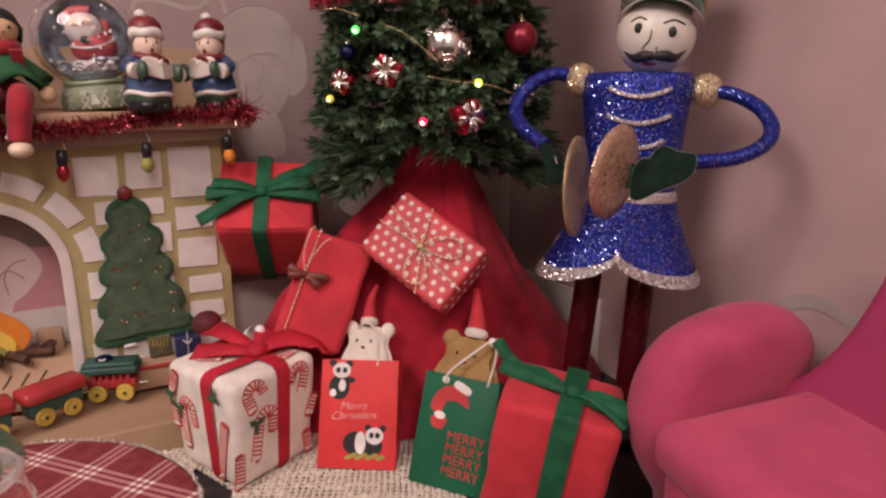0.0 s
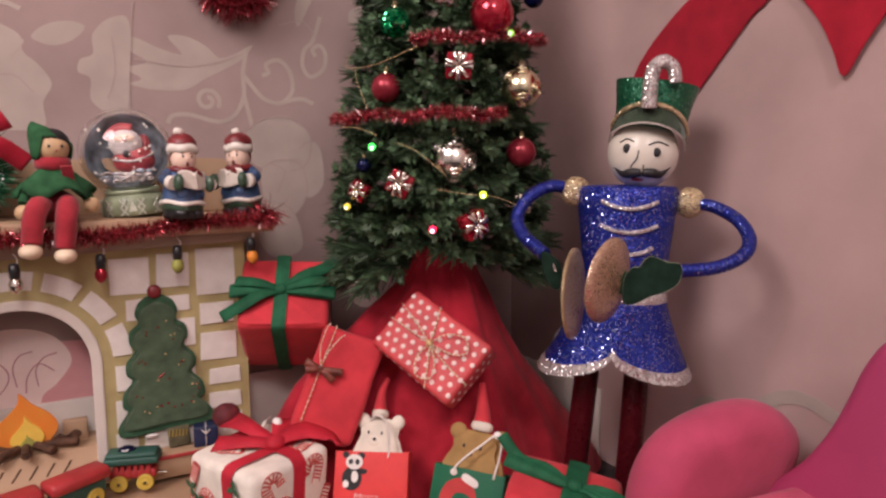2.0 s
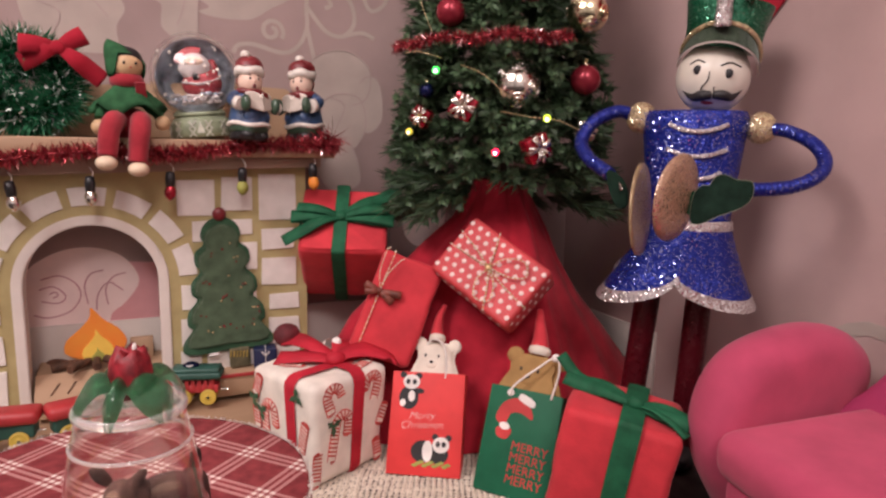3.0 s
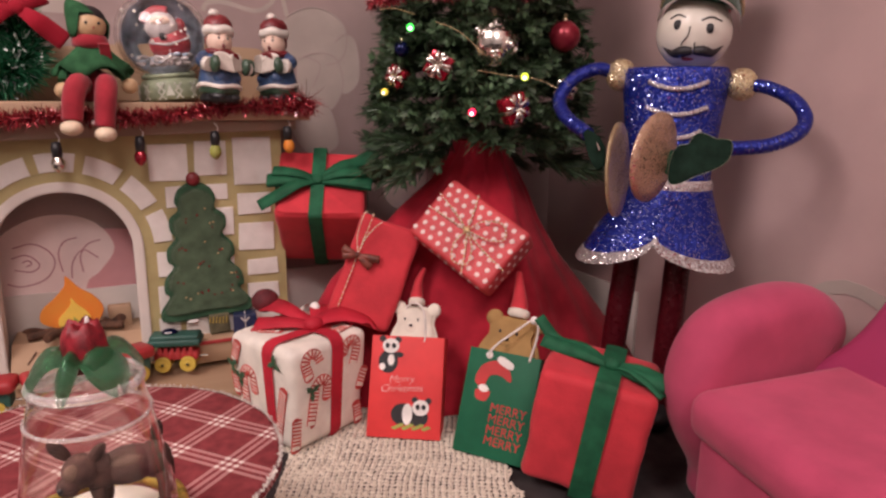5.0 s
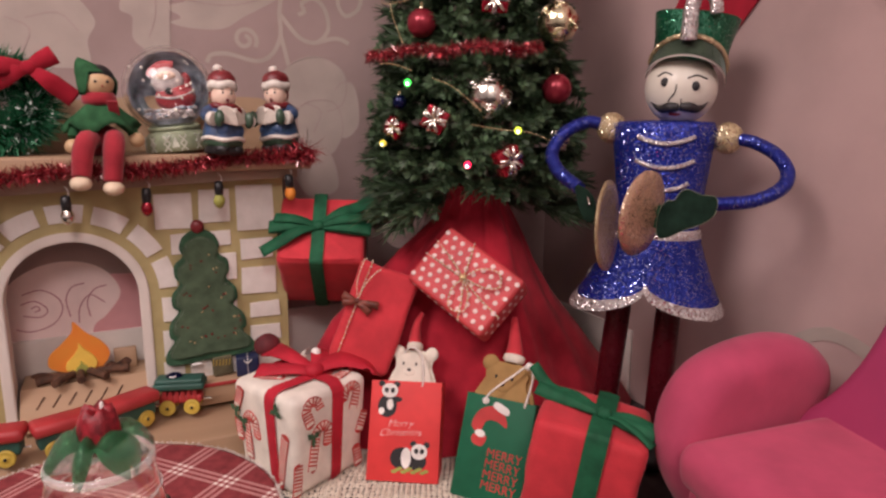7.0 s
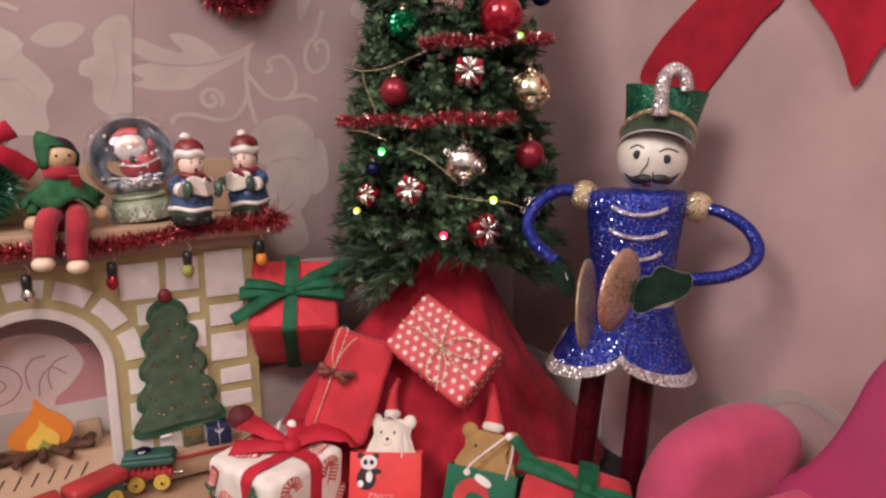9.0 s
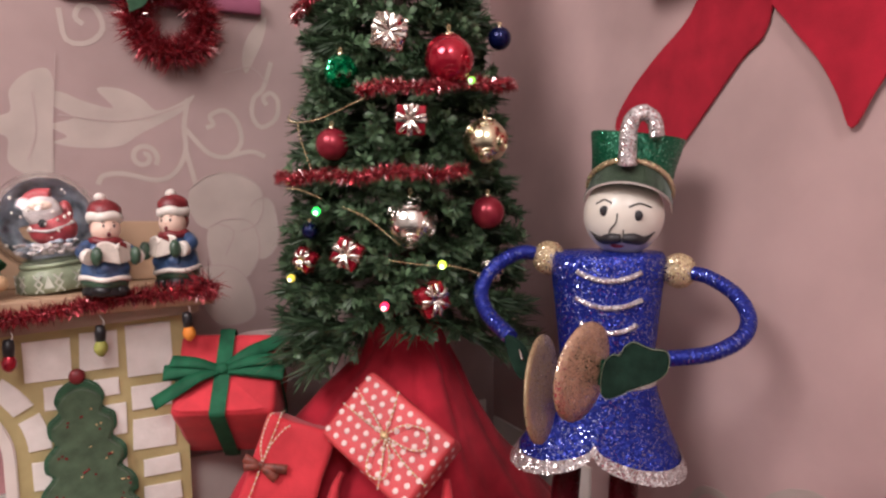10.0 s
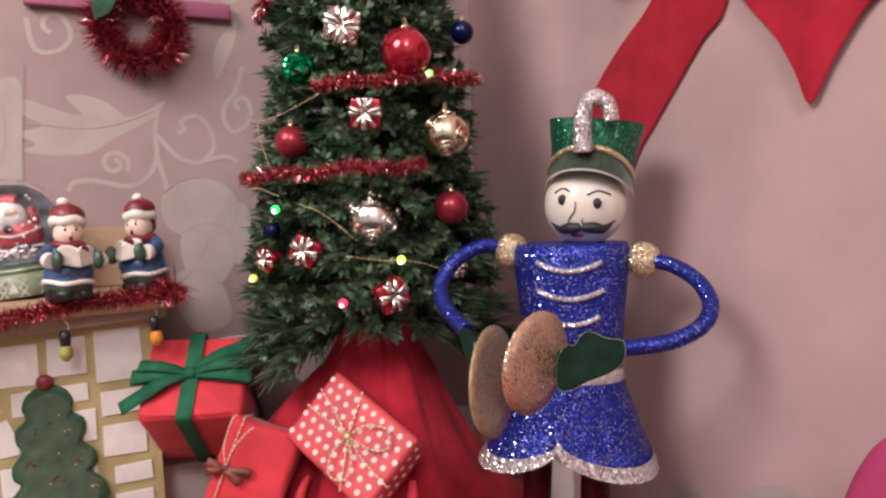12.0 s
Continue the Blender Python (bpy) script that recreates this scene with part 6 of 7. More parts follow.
arm_line = round_outline([(-0.030, 0.0), (-0.040, 0.022), (-0.056, 0.050), (-0.0610, 0.076), (-0.0545, 0.098), (-0.038, 0.1135), (-0.006, 0.1215), (0.024, 0.1195), (0.0435, 0.107), (0.0485, 0.092), (0.0450, 0.078), (0.0470, 0.060), (0.0480, 0.0)], 6)
part("arm", cushion(arm_line, 0.034, 0.0150, pose(-0.0668, 0.0050, 0, 0, 0, 90) @ Matrix.Diagonal((1.03, 1, 1.015, 1))), PINK_PLASTIC, chair)
SEAT = pose(-0.0505, -0.0620, 0, 0, 0, -10)
part("seat", box(0.108, 0.114, 0.0270, 0.0110, (0.048, -0.054, -0.0135), seg=6, m=SEAT @ pose(0, 0.110, 0.0888, 4.5, 0, 0)), PINK_PLASTIC, chair)
part("seat_front", box(0.100, 0.104, 0.0590, 0.006, (0.050, 0.0575, 0.0296), seg=3, m=SEAT), PINK_PLASTIC, chair)
half_back = [(0.046, 0.0), (0.047, 0.040), (0.0455, 0.076), (0.0395, 0.104), (0.0325, 0.120), (0.0275, 0.138), (0.0235, 0.156), (0.0150, 0.172), (0.0, 0.178)]
wing = [(-0.062, 0.0), (-0.062, 0.066), (-0.0560, 0.081), (-0.0470, 0.0925)]
back_line = round_outline(wing + [(-x, z) for x, z in half_back[3:]] + [(x, z) for x, z in reversed(half_back[:-1])], 6)
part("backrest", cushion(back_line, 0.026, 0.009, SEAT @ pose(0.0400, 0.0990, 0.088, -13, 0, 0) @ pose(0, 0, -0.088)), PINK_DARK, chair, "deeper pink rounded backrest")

# ---- round table with plaid cloth, and the dome on it ----
TABLE_Z = 0.095


def plaid_material():
    m = PLAID
    n, link = m.node_tree.nodes, m.node_tree.links.new
    b = n["Principled BSDF"]
    base = b.inputs["Base Color"].links[0].from_socket
    co = n.new("ShaderNodeTexCoord")
    mp = n.new("ShaderNodeMapping")
    setv(mp, "Rotation", (0, 0, radians(PLAID_TURN)))
    link(co.outputs["Object"], mp.inputs["Vector"])
    sep = n.new("ShaderNodeSeparateXYZ")
    link(mp.outputs[0], sep.inputs[0])

    def op(kind, a, bv):
        k = n.new("ShaderNodeMath")
        k.operation = kind
        for i, v in enumerate((a, bv)):
            if isinstance(v, (int, float)):
                k.inputs[i].default_value = v
            else:
                link(v, k.inputs[i])
        return k.outputs[0]

    fam = []
    for axis in ("X", "Y"):
        q = op("PINGPONG", op("ADD", sep.outputs[axis], 0.003), PLAID_STEP / 2)
        one = op("MULTIPLY", op("LESS_THAN", q, 0.0039), op("GREATER_THAN", q, 0.0023))
        two = op("LESS_THAN", q, 0.0008)
        fam.append(op("MAXIMUM", one, two))
    any_ = op("MAXIMUM", fam[0], fam[1])
    both = op("MULTIPLY", fam[0], fam[1])
    mx = n.new("ShaderNodeMix")
    mx.data_type = "RGBA"
    link(op("MULTIPLY", any_, 0.62), mx.inputs[0]), link(base, mx.inputs[6])
    mx.inputs[7].default_value = (0.62, 0.34, 0.32, 1)
    mx2 = n.new("ShaderNodeMix")
    mx2.data_type = "RGBA"
    link(both, mx2.inputs[0]), link(mx.outputs[2], mx2.inputs[6])
    mx2.inputs[7].default_value = (0.80, 0.70, 0.64, 1)
    link(mx2.outputs[2], b.inputs["Base Color"])


PLAID_TURN, PLAID_STEP = 20.0, 0.0255
plaid_material()
table = thing("round_table", pose(-0.1490, 0.1820, 0), "small round doll table with a white rim", "table")
part("tabletop", lathe([(0.0003, TABLE_Z - 0.008), (0.066, TABLE_Z - 0.008), (0.0692, TABLE_Z - 0.006), (0.0692, TABLE_Z - 0.0026), (0.067, TABLE_Z - 0.0016), (0.0003, TABLE_Z - 0.0016)], 64), WHITE_PAINT, table)
part("pedestal", lathe([(0.010, FLOOR + 0.008), (0.008, 0.03), (0.011, 0.06), (0.016, TABLE_Z - 0.0078)], 24), WHITE_PAINT, table)
part("foot", lathe([(0.034, MAT + 0.0002), (0.034, MAT + 0.002), (0.020, MAT + 0.006), (0.0003, MAT + 0.008)], 32), WHITE_PAINT, table)
cloth = thing("table_cloth", pose(-0.1490, 0.1820, 0), "maroon and white plaid round tablecloth with frayed white edge", "tablecloth")
part("cloth", lathe([(0.0003, TABLE_Z), (0.02, TABLE_Z), (0.045, TABLE_Z), (0.068, TABLE_Z), (0.0699, TABLE_Z - 0.0006), (0.0706, TABLE_Z - 0.004)], 96, shape=lambda a, k, r, z: (r * (1 + 0.004 * math.sin(11 * a)) * math.cos(a), r * (1 + 0.004 * math.sin(11 * a)) * math.sin(a), z)), PLAID, cloth)
part("frayed_edge", fringe([(0.0702 * math.cos(2 * math.pi * i / 40), 0.0702 * math.sin(2 * math.pi * i / 40), TABLE_Z - 0.0006) for i in range(41)], 0.0016, 2600, 0.0005, rc, 4), CORD_WHITE, cloth, "frayed white edge")

CUP = pose(-0.1212, 0.1477, TABLE_Z + 0.0003) @ Matrix.Diagonal((0.86, 0.86, 1.24, 1))
dome = thing("plastic_dome", CUP, "clear plastic dome lid with green leaves and a red rose", "dome")
shell = part("shell", lathe([(0.0262, 0.002), (0.0250, 0.010), (0.0210, 0.026), (0.0180, 0.0365), (0.0174, 0.0388), (0.0003, 0.0392), (0.0003, 0.0386), (0.0168, 0.0382), (0.0174, 0.0362), (0.0204, 0.026), (0.0244, 0.010), (0.0256, 0.002), (0.0262, 0.002)], 56), GLASS, dome, "clear tapered plastic shell")
shell.visible_shadow = False
rim_part = part("rim", tube([(0.0175 * math.cos(2 * math.pi * i / 24), 0.0175 * math.sin(2 * math.pi * i / 24), 0.0392) for i in range(25)], 0.0012, 10, 3), RIM_GLASS, dome)
rim_part.visible_shadow = False
rim_two = part("rim", tube([(0.0198 * math.cos(2 * math.pi * i / 24), 0.0198 * math.sin(2 * math.pi * i / 24), 0.0310) for i in range(25)], 0.0005, 10, 3), RIM_GLASS, dome)
rim_two.visible_shadow = False
for a, wide, reach in ((214, 0.0084, 0.0150), (277, 0.0032, 0.0158), (335, 0.0078, 0.0146), (48, 0.0066, 0.0168), (138, 0.0066, 0.0150)):
    lf = bmesh.new()
    nn = 13
    rows = []
    for i in range(nn):
        t = i / (nn - 1)
        w = wide * (0.35 + 0.65 * math.sin(math.pi * min(1.0, 0.10 + 0.62 * t))) * math.sqrt(max(0.02, 1 - max(0.0, (t - 0.6) / 0.4) ** 2))
        zz = 0.0415 + 0.0082 * math.sin(math.pi * (0.15 + 0.78 * t)) - 0.0022 * t
        rows.append([lf.verts.new((0.0025 + reach * t, sgn * w, zz - 0.0034 * sgn * sgn)) for sgn in (-1, -0.5, 0, 0.5, 1)])
    for r0, r1 in zip(rows, rows[1:]):
        for j in range(4):
            lf.faces.new((r0[j], r0[j + 1], r1[j + 1], r1[j])).smooth = True
    bmesh.ops.solidify(lf, geom=lf.faces, thickness=0.0011)
    p = part("leaf", moved(lf, pose(0, 0, 0, 0, 0, a)), GREEN_GLASS, dome, "translucent green leaf")
    p.visible_shadow = False
rose = lathe([(0.0003, 0.0420), (0.0044, 0.0428), (0.0068, 0.0455), (0.0074, 0.0495), (0.0068, 0.0540), (0.0052, 0.0578), (0.0030, 0.0572), (0.0012, 0.0560), (0.0003, 0.0565)], 40, shape=lambda a, k, r, z: (r * (1 + 0.15 * abs(math.sin(2.5 * a + 0.35 * k))) * math.cos(a), r * (1 + 0.15 * abs(math.sin(2.5 * a + 0.35 * k))) * math.sin(a), z + 0.0012 * math.sin(5 * a + k)))
part("rose", moved(rose, pose(0.0008, 0, 0.0112) @ Matrix.Diagonal((0.88, 0.88, 0.73, 1))), ROSE_RED, dome, "dark red rose knob")
part("rose_tip", ball(0.0011, (0.0020, 0.001, 0.0535), (0.8, 0.8, 1.3), 8, 6), INK_WHITE, dome)
part("gold_braid", tube([(0.0275 * math.cos(2 * math.pi * i / 24), 0.0275 * math.sin(2 * math.pi * i / 24), 0.0022 + 0.0006 * math.sin(i * 2.3)) for i in range(25)], 0.0021, 8, 3), GOLD_TRIM, dome, "gold braid round the foot")


def deer():
    """A standing fawn that turns its lowered head, with a pale forehead and flank spots."""
    p = [(ball(0.0078, (0.0045, 0, 0.0150), (1.35, 0.78, 0.80)), FUR_BROWN), (ball(0.0068, (0.0125, 0, 0.0148), (0.85, 0.85, 0.95)), FUR_BROWN), (ball(0.0062, (-0.0045, -0.0005, 0.0150), (0.9, 0.85, 1.0)), FUR_BROWN), (tube([(-0.003, -0.001, 0.0165), (-0.0080, -0.002, 0.0180)], 0.0044, 12), FUR_BROWN),
         (ball(0.0056, (-0.0105, -0.0030, 0.0180), (1.0, 0.95, 1.0)), FUR_BROWN), (ball(0.0038, (-0.0142, -0.0052, 0.0148), (1.0, 0.9, 0.85)), FUR_BROWN), (ball(0.0032, (-0.0128, -0.0062, 0.0192), (0.9, 0.6, 0.9)), FUR_TAN), (ball(0.0012, (-0.0166, -0.0075, 0.0150), (1, 0.8, 0.8), 8, 6), INK_BLACK), (ball(0.0034, (0.0035, -0.0042, 0.0180), (1.5, 0.5, 0.6)), FUR_TAN)]
    for at, lean in (((-0.0160, 0.0005, 0.0245), -40), ((-0.0058, -0.0040, 0.0226), 42), ((0.0140, 0.001, 0.0232), 8)):
        p.append((moved(ball(0.0031, (0, 0, 0), (0.72, 0.42, 1.5), 12, 8), Matrix.Translation(at) @ pose(0, 0, 0, 0, lean, 0)), FUR_BROWN))
    for x, y in ((-0.0060, -0.0032), (-0.0035, 0.0034), (0.0140, -0.0036), (0.0165, 0.0034)):
        p.append((tube([(x, y, 0.0120), (x + 0.0006, y, 0.0060), (x - 0.0002, y, 0.0004)], 0.0021, 8, taper=lambda t: 1.25 - 0.45 * t), FUR_BROWN))
    return p


solo("fawn_figurine", deer(), None, pose(-0.1160, 0.1490, TABLE_Z + 0.0062, 0, 0, 34) @ Matrix.Diagonal((0.88, 0.88, 0.95, 1)), "tiny brown flocked fawn standing under the dome", "figurine")
part("snow_disc", lathe([(0.0003, 0.0046), (0.012, 0.0042), (0.021, 0.0028), (0.0245, 0.0004), (0.0003, 0.0002)], 32), WHITE_PAINT, dome, "white snow disc")

# ---- figures on the mantel ----
SHELF = 0.2226


def caroler(head_turn, head_tilt):
    """A little glazed singer in a bell-shaped coat, with an open book; the head turns and leans by itself."""
    ripple = lambda a, k, r, z: (r * (1 + 0.03 * math.sin(6 * a + 1)) * math.cos(a), r * (1 + 0.03 * math.sin(6 * a + 1)) * math.sin(a), z + 0.0007 * math.sin(4 * a + 0.5))
    p = [(ball(0.0062, (-0.0055, -0.0060, 0.0036), (1, 1.3, 0.72)), BLACK_PAINT), (ball(0.0062, (0.0055, -0.0055, 0.0036), (1, 1.3, 0.72)), BLACK_PAINT), (lathe([(0.0003, 0.0), (0.0128, 0.0), (0.0132, 0.002), (0.0122, 0.0062)], 22), BLACK_PAINT),
         (lathe([(0.0118, 0.0046), (0.0138, 0.0058), (0.0142, 0.0095), (0.0136, 0.0120)], 28, shape=ripple), GREEN_PAINT), (lathe([(0.0138, 0.0092), (0.0157, 0.0100), (0.0155, 0.0119), (0.0138, 0.0130)], 32, shape=ripple), WHITE_PAINT),
         (lathe([(0.0146, 0.0118), (0.0142, 0.0160), (0.0130, 0.0225), (0.0118, 0.0285), (0.0092, 0.0330), (0.0058, 0.0350)], 28, shape=ripple), BLUE_PAINT), (lathe([(0.0074, 0.0312), (0.0106, 0.0326), (0.0102, 0.0354), (0.0066, 0.0368)], 20, shape=ripple), MAROON_PAINT)]
    p.append((plate(round_outline([(-0.002, 0.003), (0.002, 0.003), (0.0035, -0.006), (-0.001, -0.007)]), 0.002, m=pose(0.004, -0.0122, 0.0302, 22, 0, 0)), MAROON_PAINT))
    head = pose(0, 0, 0.0350, head_tilt, 0, head_turn)
    face = [(ball(0.0086, (0, -0.0012, 0.0064), (1.0, 0.98, 1.06), 24, 18), DOLL_SKIN), (ball(0.0080, (0, 0.0034, 0.0082), (1.04, 0.86, 1.0), 18, 12), HOOD_RED), (ball(0.0014, (0, -0.0090, 0.0058), (0.9, 0.8, 0.9), 8, 6), DOLL_SKIN),
            (lathe([(0.0082, 0.0104), (0.0103, 0.0114), (0.0110, 0.0138), (0.0102, 0.0162), (0.0086, 0.0170)], 26, shape=ripple), WHITE_PAINT), (lathe([(0.0100, 0.0166), (0.0098, 0.0200), (0.0072, 0.0232), (0.0024, 0.0250), (0.0002, 0.0252)], 20, shape=ripple), MAROON_PAINT),
            (ball(0.0034, (-0.0022, 0.0014, 0.0268), (1.1, 1, 0.9), 12, 8), WHITE_PAINT), (ball(0.0014, (0.0, -0.0090, 0.0022), (0.85, 0.6, 1.15), 10, 8), MAROON_FELT)]
    for sx in (-0.0032, 0.0032):
        face.append((ball(0.0009, (sx * 0.95, -0.0090, 0.0076), (0.9, 0.5, 1.2), 8, 6), BLACK_PAINT))
        face.append((tube([(sx * 0.9 - 0.0012, -0.0084, 0.0096), (sx * 0.9, -0.0087, 0.0101), (sx * 0.9 + 0.0012, -0.0084, 0.0096)], 0.0003, 5), LOG_BROWN))
    p += [(moved(b, head), m) for b, m in face]
    for s in (-1, 1):
        p.append((tube([(s * 0.0092, 0.002, 0.0315), (s * 0.0152, -0.002, 0.0275), (s * 0.0142, -0.0105, 0.0242)], 0.0041, 12), BLUE_PAINT))
        p.append((tube([(s * 0.0152, -0.0080, 0.0252), (s * 0.0142, -0.0118, 0.0245)], 0.0049, 12, smooth=False), WHITE_PAINT))
        p.append((ball(0.0040, (s * 0.0120, -0.0142, 0.0252), (0.8, 1, 1.5), 14, 10), GREEN_PAINT))
        top = [(0, 0.0098), (s * 0.0032, 0.0122), (s * 0.0068, 0.0134), (s * 0.0102, 0.0128), (s * 0.0120, 0.0112)]
        leaf = [(0, 0), (s * 0.0060, 0.0010), (s * 0.0112, 0.0026)] + top[::-1]
        book = pose(0, -0.0178, 0.0205, -18, 0, s * 20)
        p.append((plate(leaf, 0.0018, bevel=0.0003, m=book), BOOK_PAGE))
        p.append((moved(tube([(x, 0, z) for x, z in top], 0.0011, 8, 5), book), WHITE_PAINT))
    p.append((ball(0.0062, (-0.0045, -0.0095, 0.0170), (1, 0.7, 0.9)), BLUE_PAINT))
    p.append((ball(0.0062, (0.0048, -0.0095, 0.0172), (1, 0.7, 0.9)), BLUE_PAINT))
    return p


solo("caroler_figurine", caroler(-12, -8), None, pose(-0.1842, 0.4280, SHELF, 0, 4, 52) @ Matrix.Diagonal((0.95, 1.0, 0.955, 1)), "glazed singing child figurine in blue coat with open book", "figurine", "carolers on the mantel")
solo("caroler_figurine", caroler(10, -8), None, pose(-0.1525, 0.4625, SHELF, 0, -4, -16) @ Matrix.Diagonal((0.95, 1.03, 0.985, 1)), "glazed singing child figurine in blue coat with open book", "figurine", "carolers on the mantel")

GLOBE = pose(-0.2275, 0.4440, SHELF, 0, 0, 22)
globe = thing("snow_globe", GLOBE @ pose(0, 0, 0.0442, 0, -5, 0) @ pose(0, 0, -0.0430), "glass snow globe on a sage green patterned base", "snow globe")
part("base", lathe([(0.0003, 0.0), (0.0205, 0.0), (0.0215, 0.0025), (0.0208, 0.0090), (0.0186, 0.0135), (0.0165, 0.0150), (0.0003, 0.0152)], 36), SAGE_PAINT, globe, "sage green base with pale trees")
for k in range(12):
    for zc, tl in ((0.0035, 40), (0.0085, -40), (0.0035, -40), (0.0085, 40)):
        part("base_lattice", moved(box(0.0009, 0.0006, 0.0075, 0), pose(0, 0, 0, 0, 0, 30 * k + 15) @ pose(0, -0.0212, zc, -3, tl, 0)), PALE_SAGE, globe)
for k in range(8):
    a = 45 * k - 90
    pr = plate([(-0.0028, -0.003), (0.0028, -0.003), (0.0, 0.0045)] if k % 2 == 0 else ring_outline(0.0014, 0.0014, 0, 0, 8), 0.0006)
    part("base_relief", moved(pr, pose(0, 0, 0, 0, 0, a + 90) @ pose(0, -0.0210, 0.0062, -6, 0, 0)), PALE_SAGE, globe)
part("collar", lathe([(0.0165, 0.0146), (0.0182, 0.0156), (0.0178, 0.0176), (0.0160, 0.0182)], 32), SAGE_PAINT, globe)
part("back_shell", lathe([(0.0001, 0.0709), (0.0112, 0.0688), (0.0199, 0.0623), (0.0261, 0.0523), (0.0279, 0.0430), (0.0263, 0.0330), (0.0207, 0.0247), (0.0117, 0.0184)], 40, shape=lambda a, k, r, z: (r * math.cos(a), abs(r * math.sin(a)) * 0.80 + 0.0025, z)), SLATE_PAINT, globe, "dark blue painted back")
inside = ball(0.0284, (0, 0, 0.0430), u=40, v=26)
bmesh.ops.reverse_faces(inside, faces=inside.faces)
gl = part("glass_ball", [(ball(0.0308, (0, 0, 0.0430), u=40, v=26), GLOBE_GLASS), (inside, GLOBE_GLASS)], None, globe, "clear glass ball")
gl.visible_shadow = False
figure = [(ball(0.0150, (0.0015, -0.002, 0.0370), (1.08, 0.7, 0.85)), GLOBE_RED), (ball(0.0118, (-0.003, -0.005, 0.0505), (1.08, 0.6, 0.98)), GLOBE_WHITE), (ball(0.0060, (-0.003, -0.0104, 0.0545), (1.25, 0.5, 0.62)), DOLL_SKIN),
          (ball(0.0013, (-0.003, -0.0136, 0.0537), u=8, v=6), GLOBE_RED), (tube([(0.003, -0.002, 0.0610), (-0.006, -0.002, 0.0625), (-0.0130, -0.002, 0.0590), (-0.0165, -0.003, 0.0545)], 0.0055, 10, taper=lambda t: 1.0 - 0.35 * t), GLOBE_RED), (ball(0.0060, (0.0110, 0.0, 0.0485), (0.8, 0.7, 1.45)), GLOBE_RED),
          (tube([(-0.0140, -0.0075, 0.0385), (0.001, -0.0128, 0.0365), (0.0165, -0.0065, 0.0410)], 0.0011, 6), GLOBE_WHITE), (ball(0.0028, (-0.0030, -0.0128, 0.0425), (1, 0.5, 1)), BLACK_PAINT)]
figure += [(ball(0.0007, (x, -0.0134, 0.0556), u=6, v=5), BLACK_PAINT) for x in (-0.0055, -0.0006)]
part("inner_figure", figure, None, globe, "red and white figure inside").matrix_local = pose(0.003, 0, 0.0058) @ Matrix.Diagonal((0.84, 0.9, 0.86, 1))
rs = random.Random(3)
drift = [(ball(rs.uniform(0.0011, 0.0023), (0.0190 * math.cos(t) * rs.uniform(0.3, 1.0), -0.0170 * math.sin(t) * rs.uniform(0.5, 1.0), 0.0240 + rs.uniform(0, 0.0065)), (1.3, 1, 0.7), 8, 6), GLOBE_WHITE if k % 4 else SLATE_PAINT) for k, t in enumerate([0.15 + 0.05 * j for j in range(58)])]
drift += [(ball(rs.uniform(0.0007, 0.0012), (0.022 * rs.uniform(-1, 1), -0.010 - 0.006 * rs.random(), 0.043 + 0.022 * rs.uniform(-0.7, 1)), u=6, v=5), WHITE_PAINT) for _ in range(22)]
part("snow_flakes", drift, None, globe, "white snow lumps and flakes")


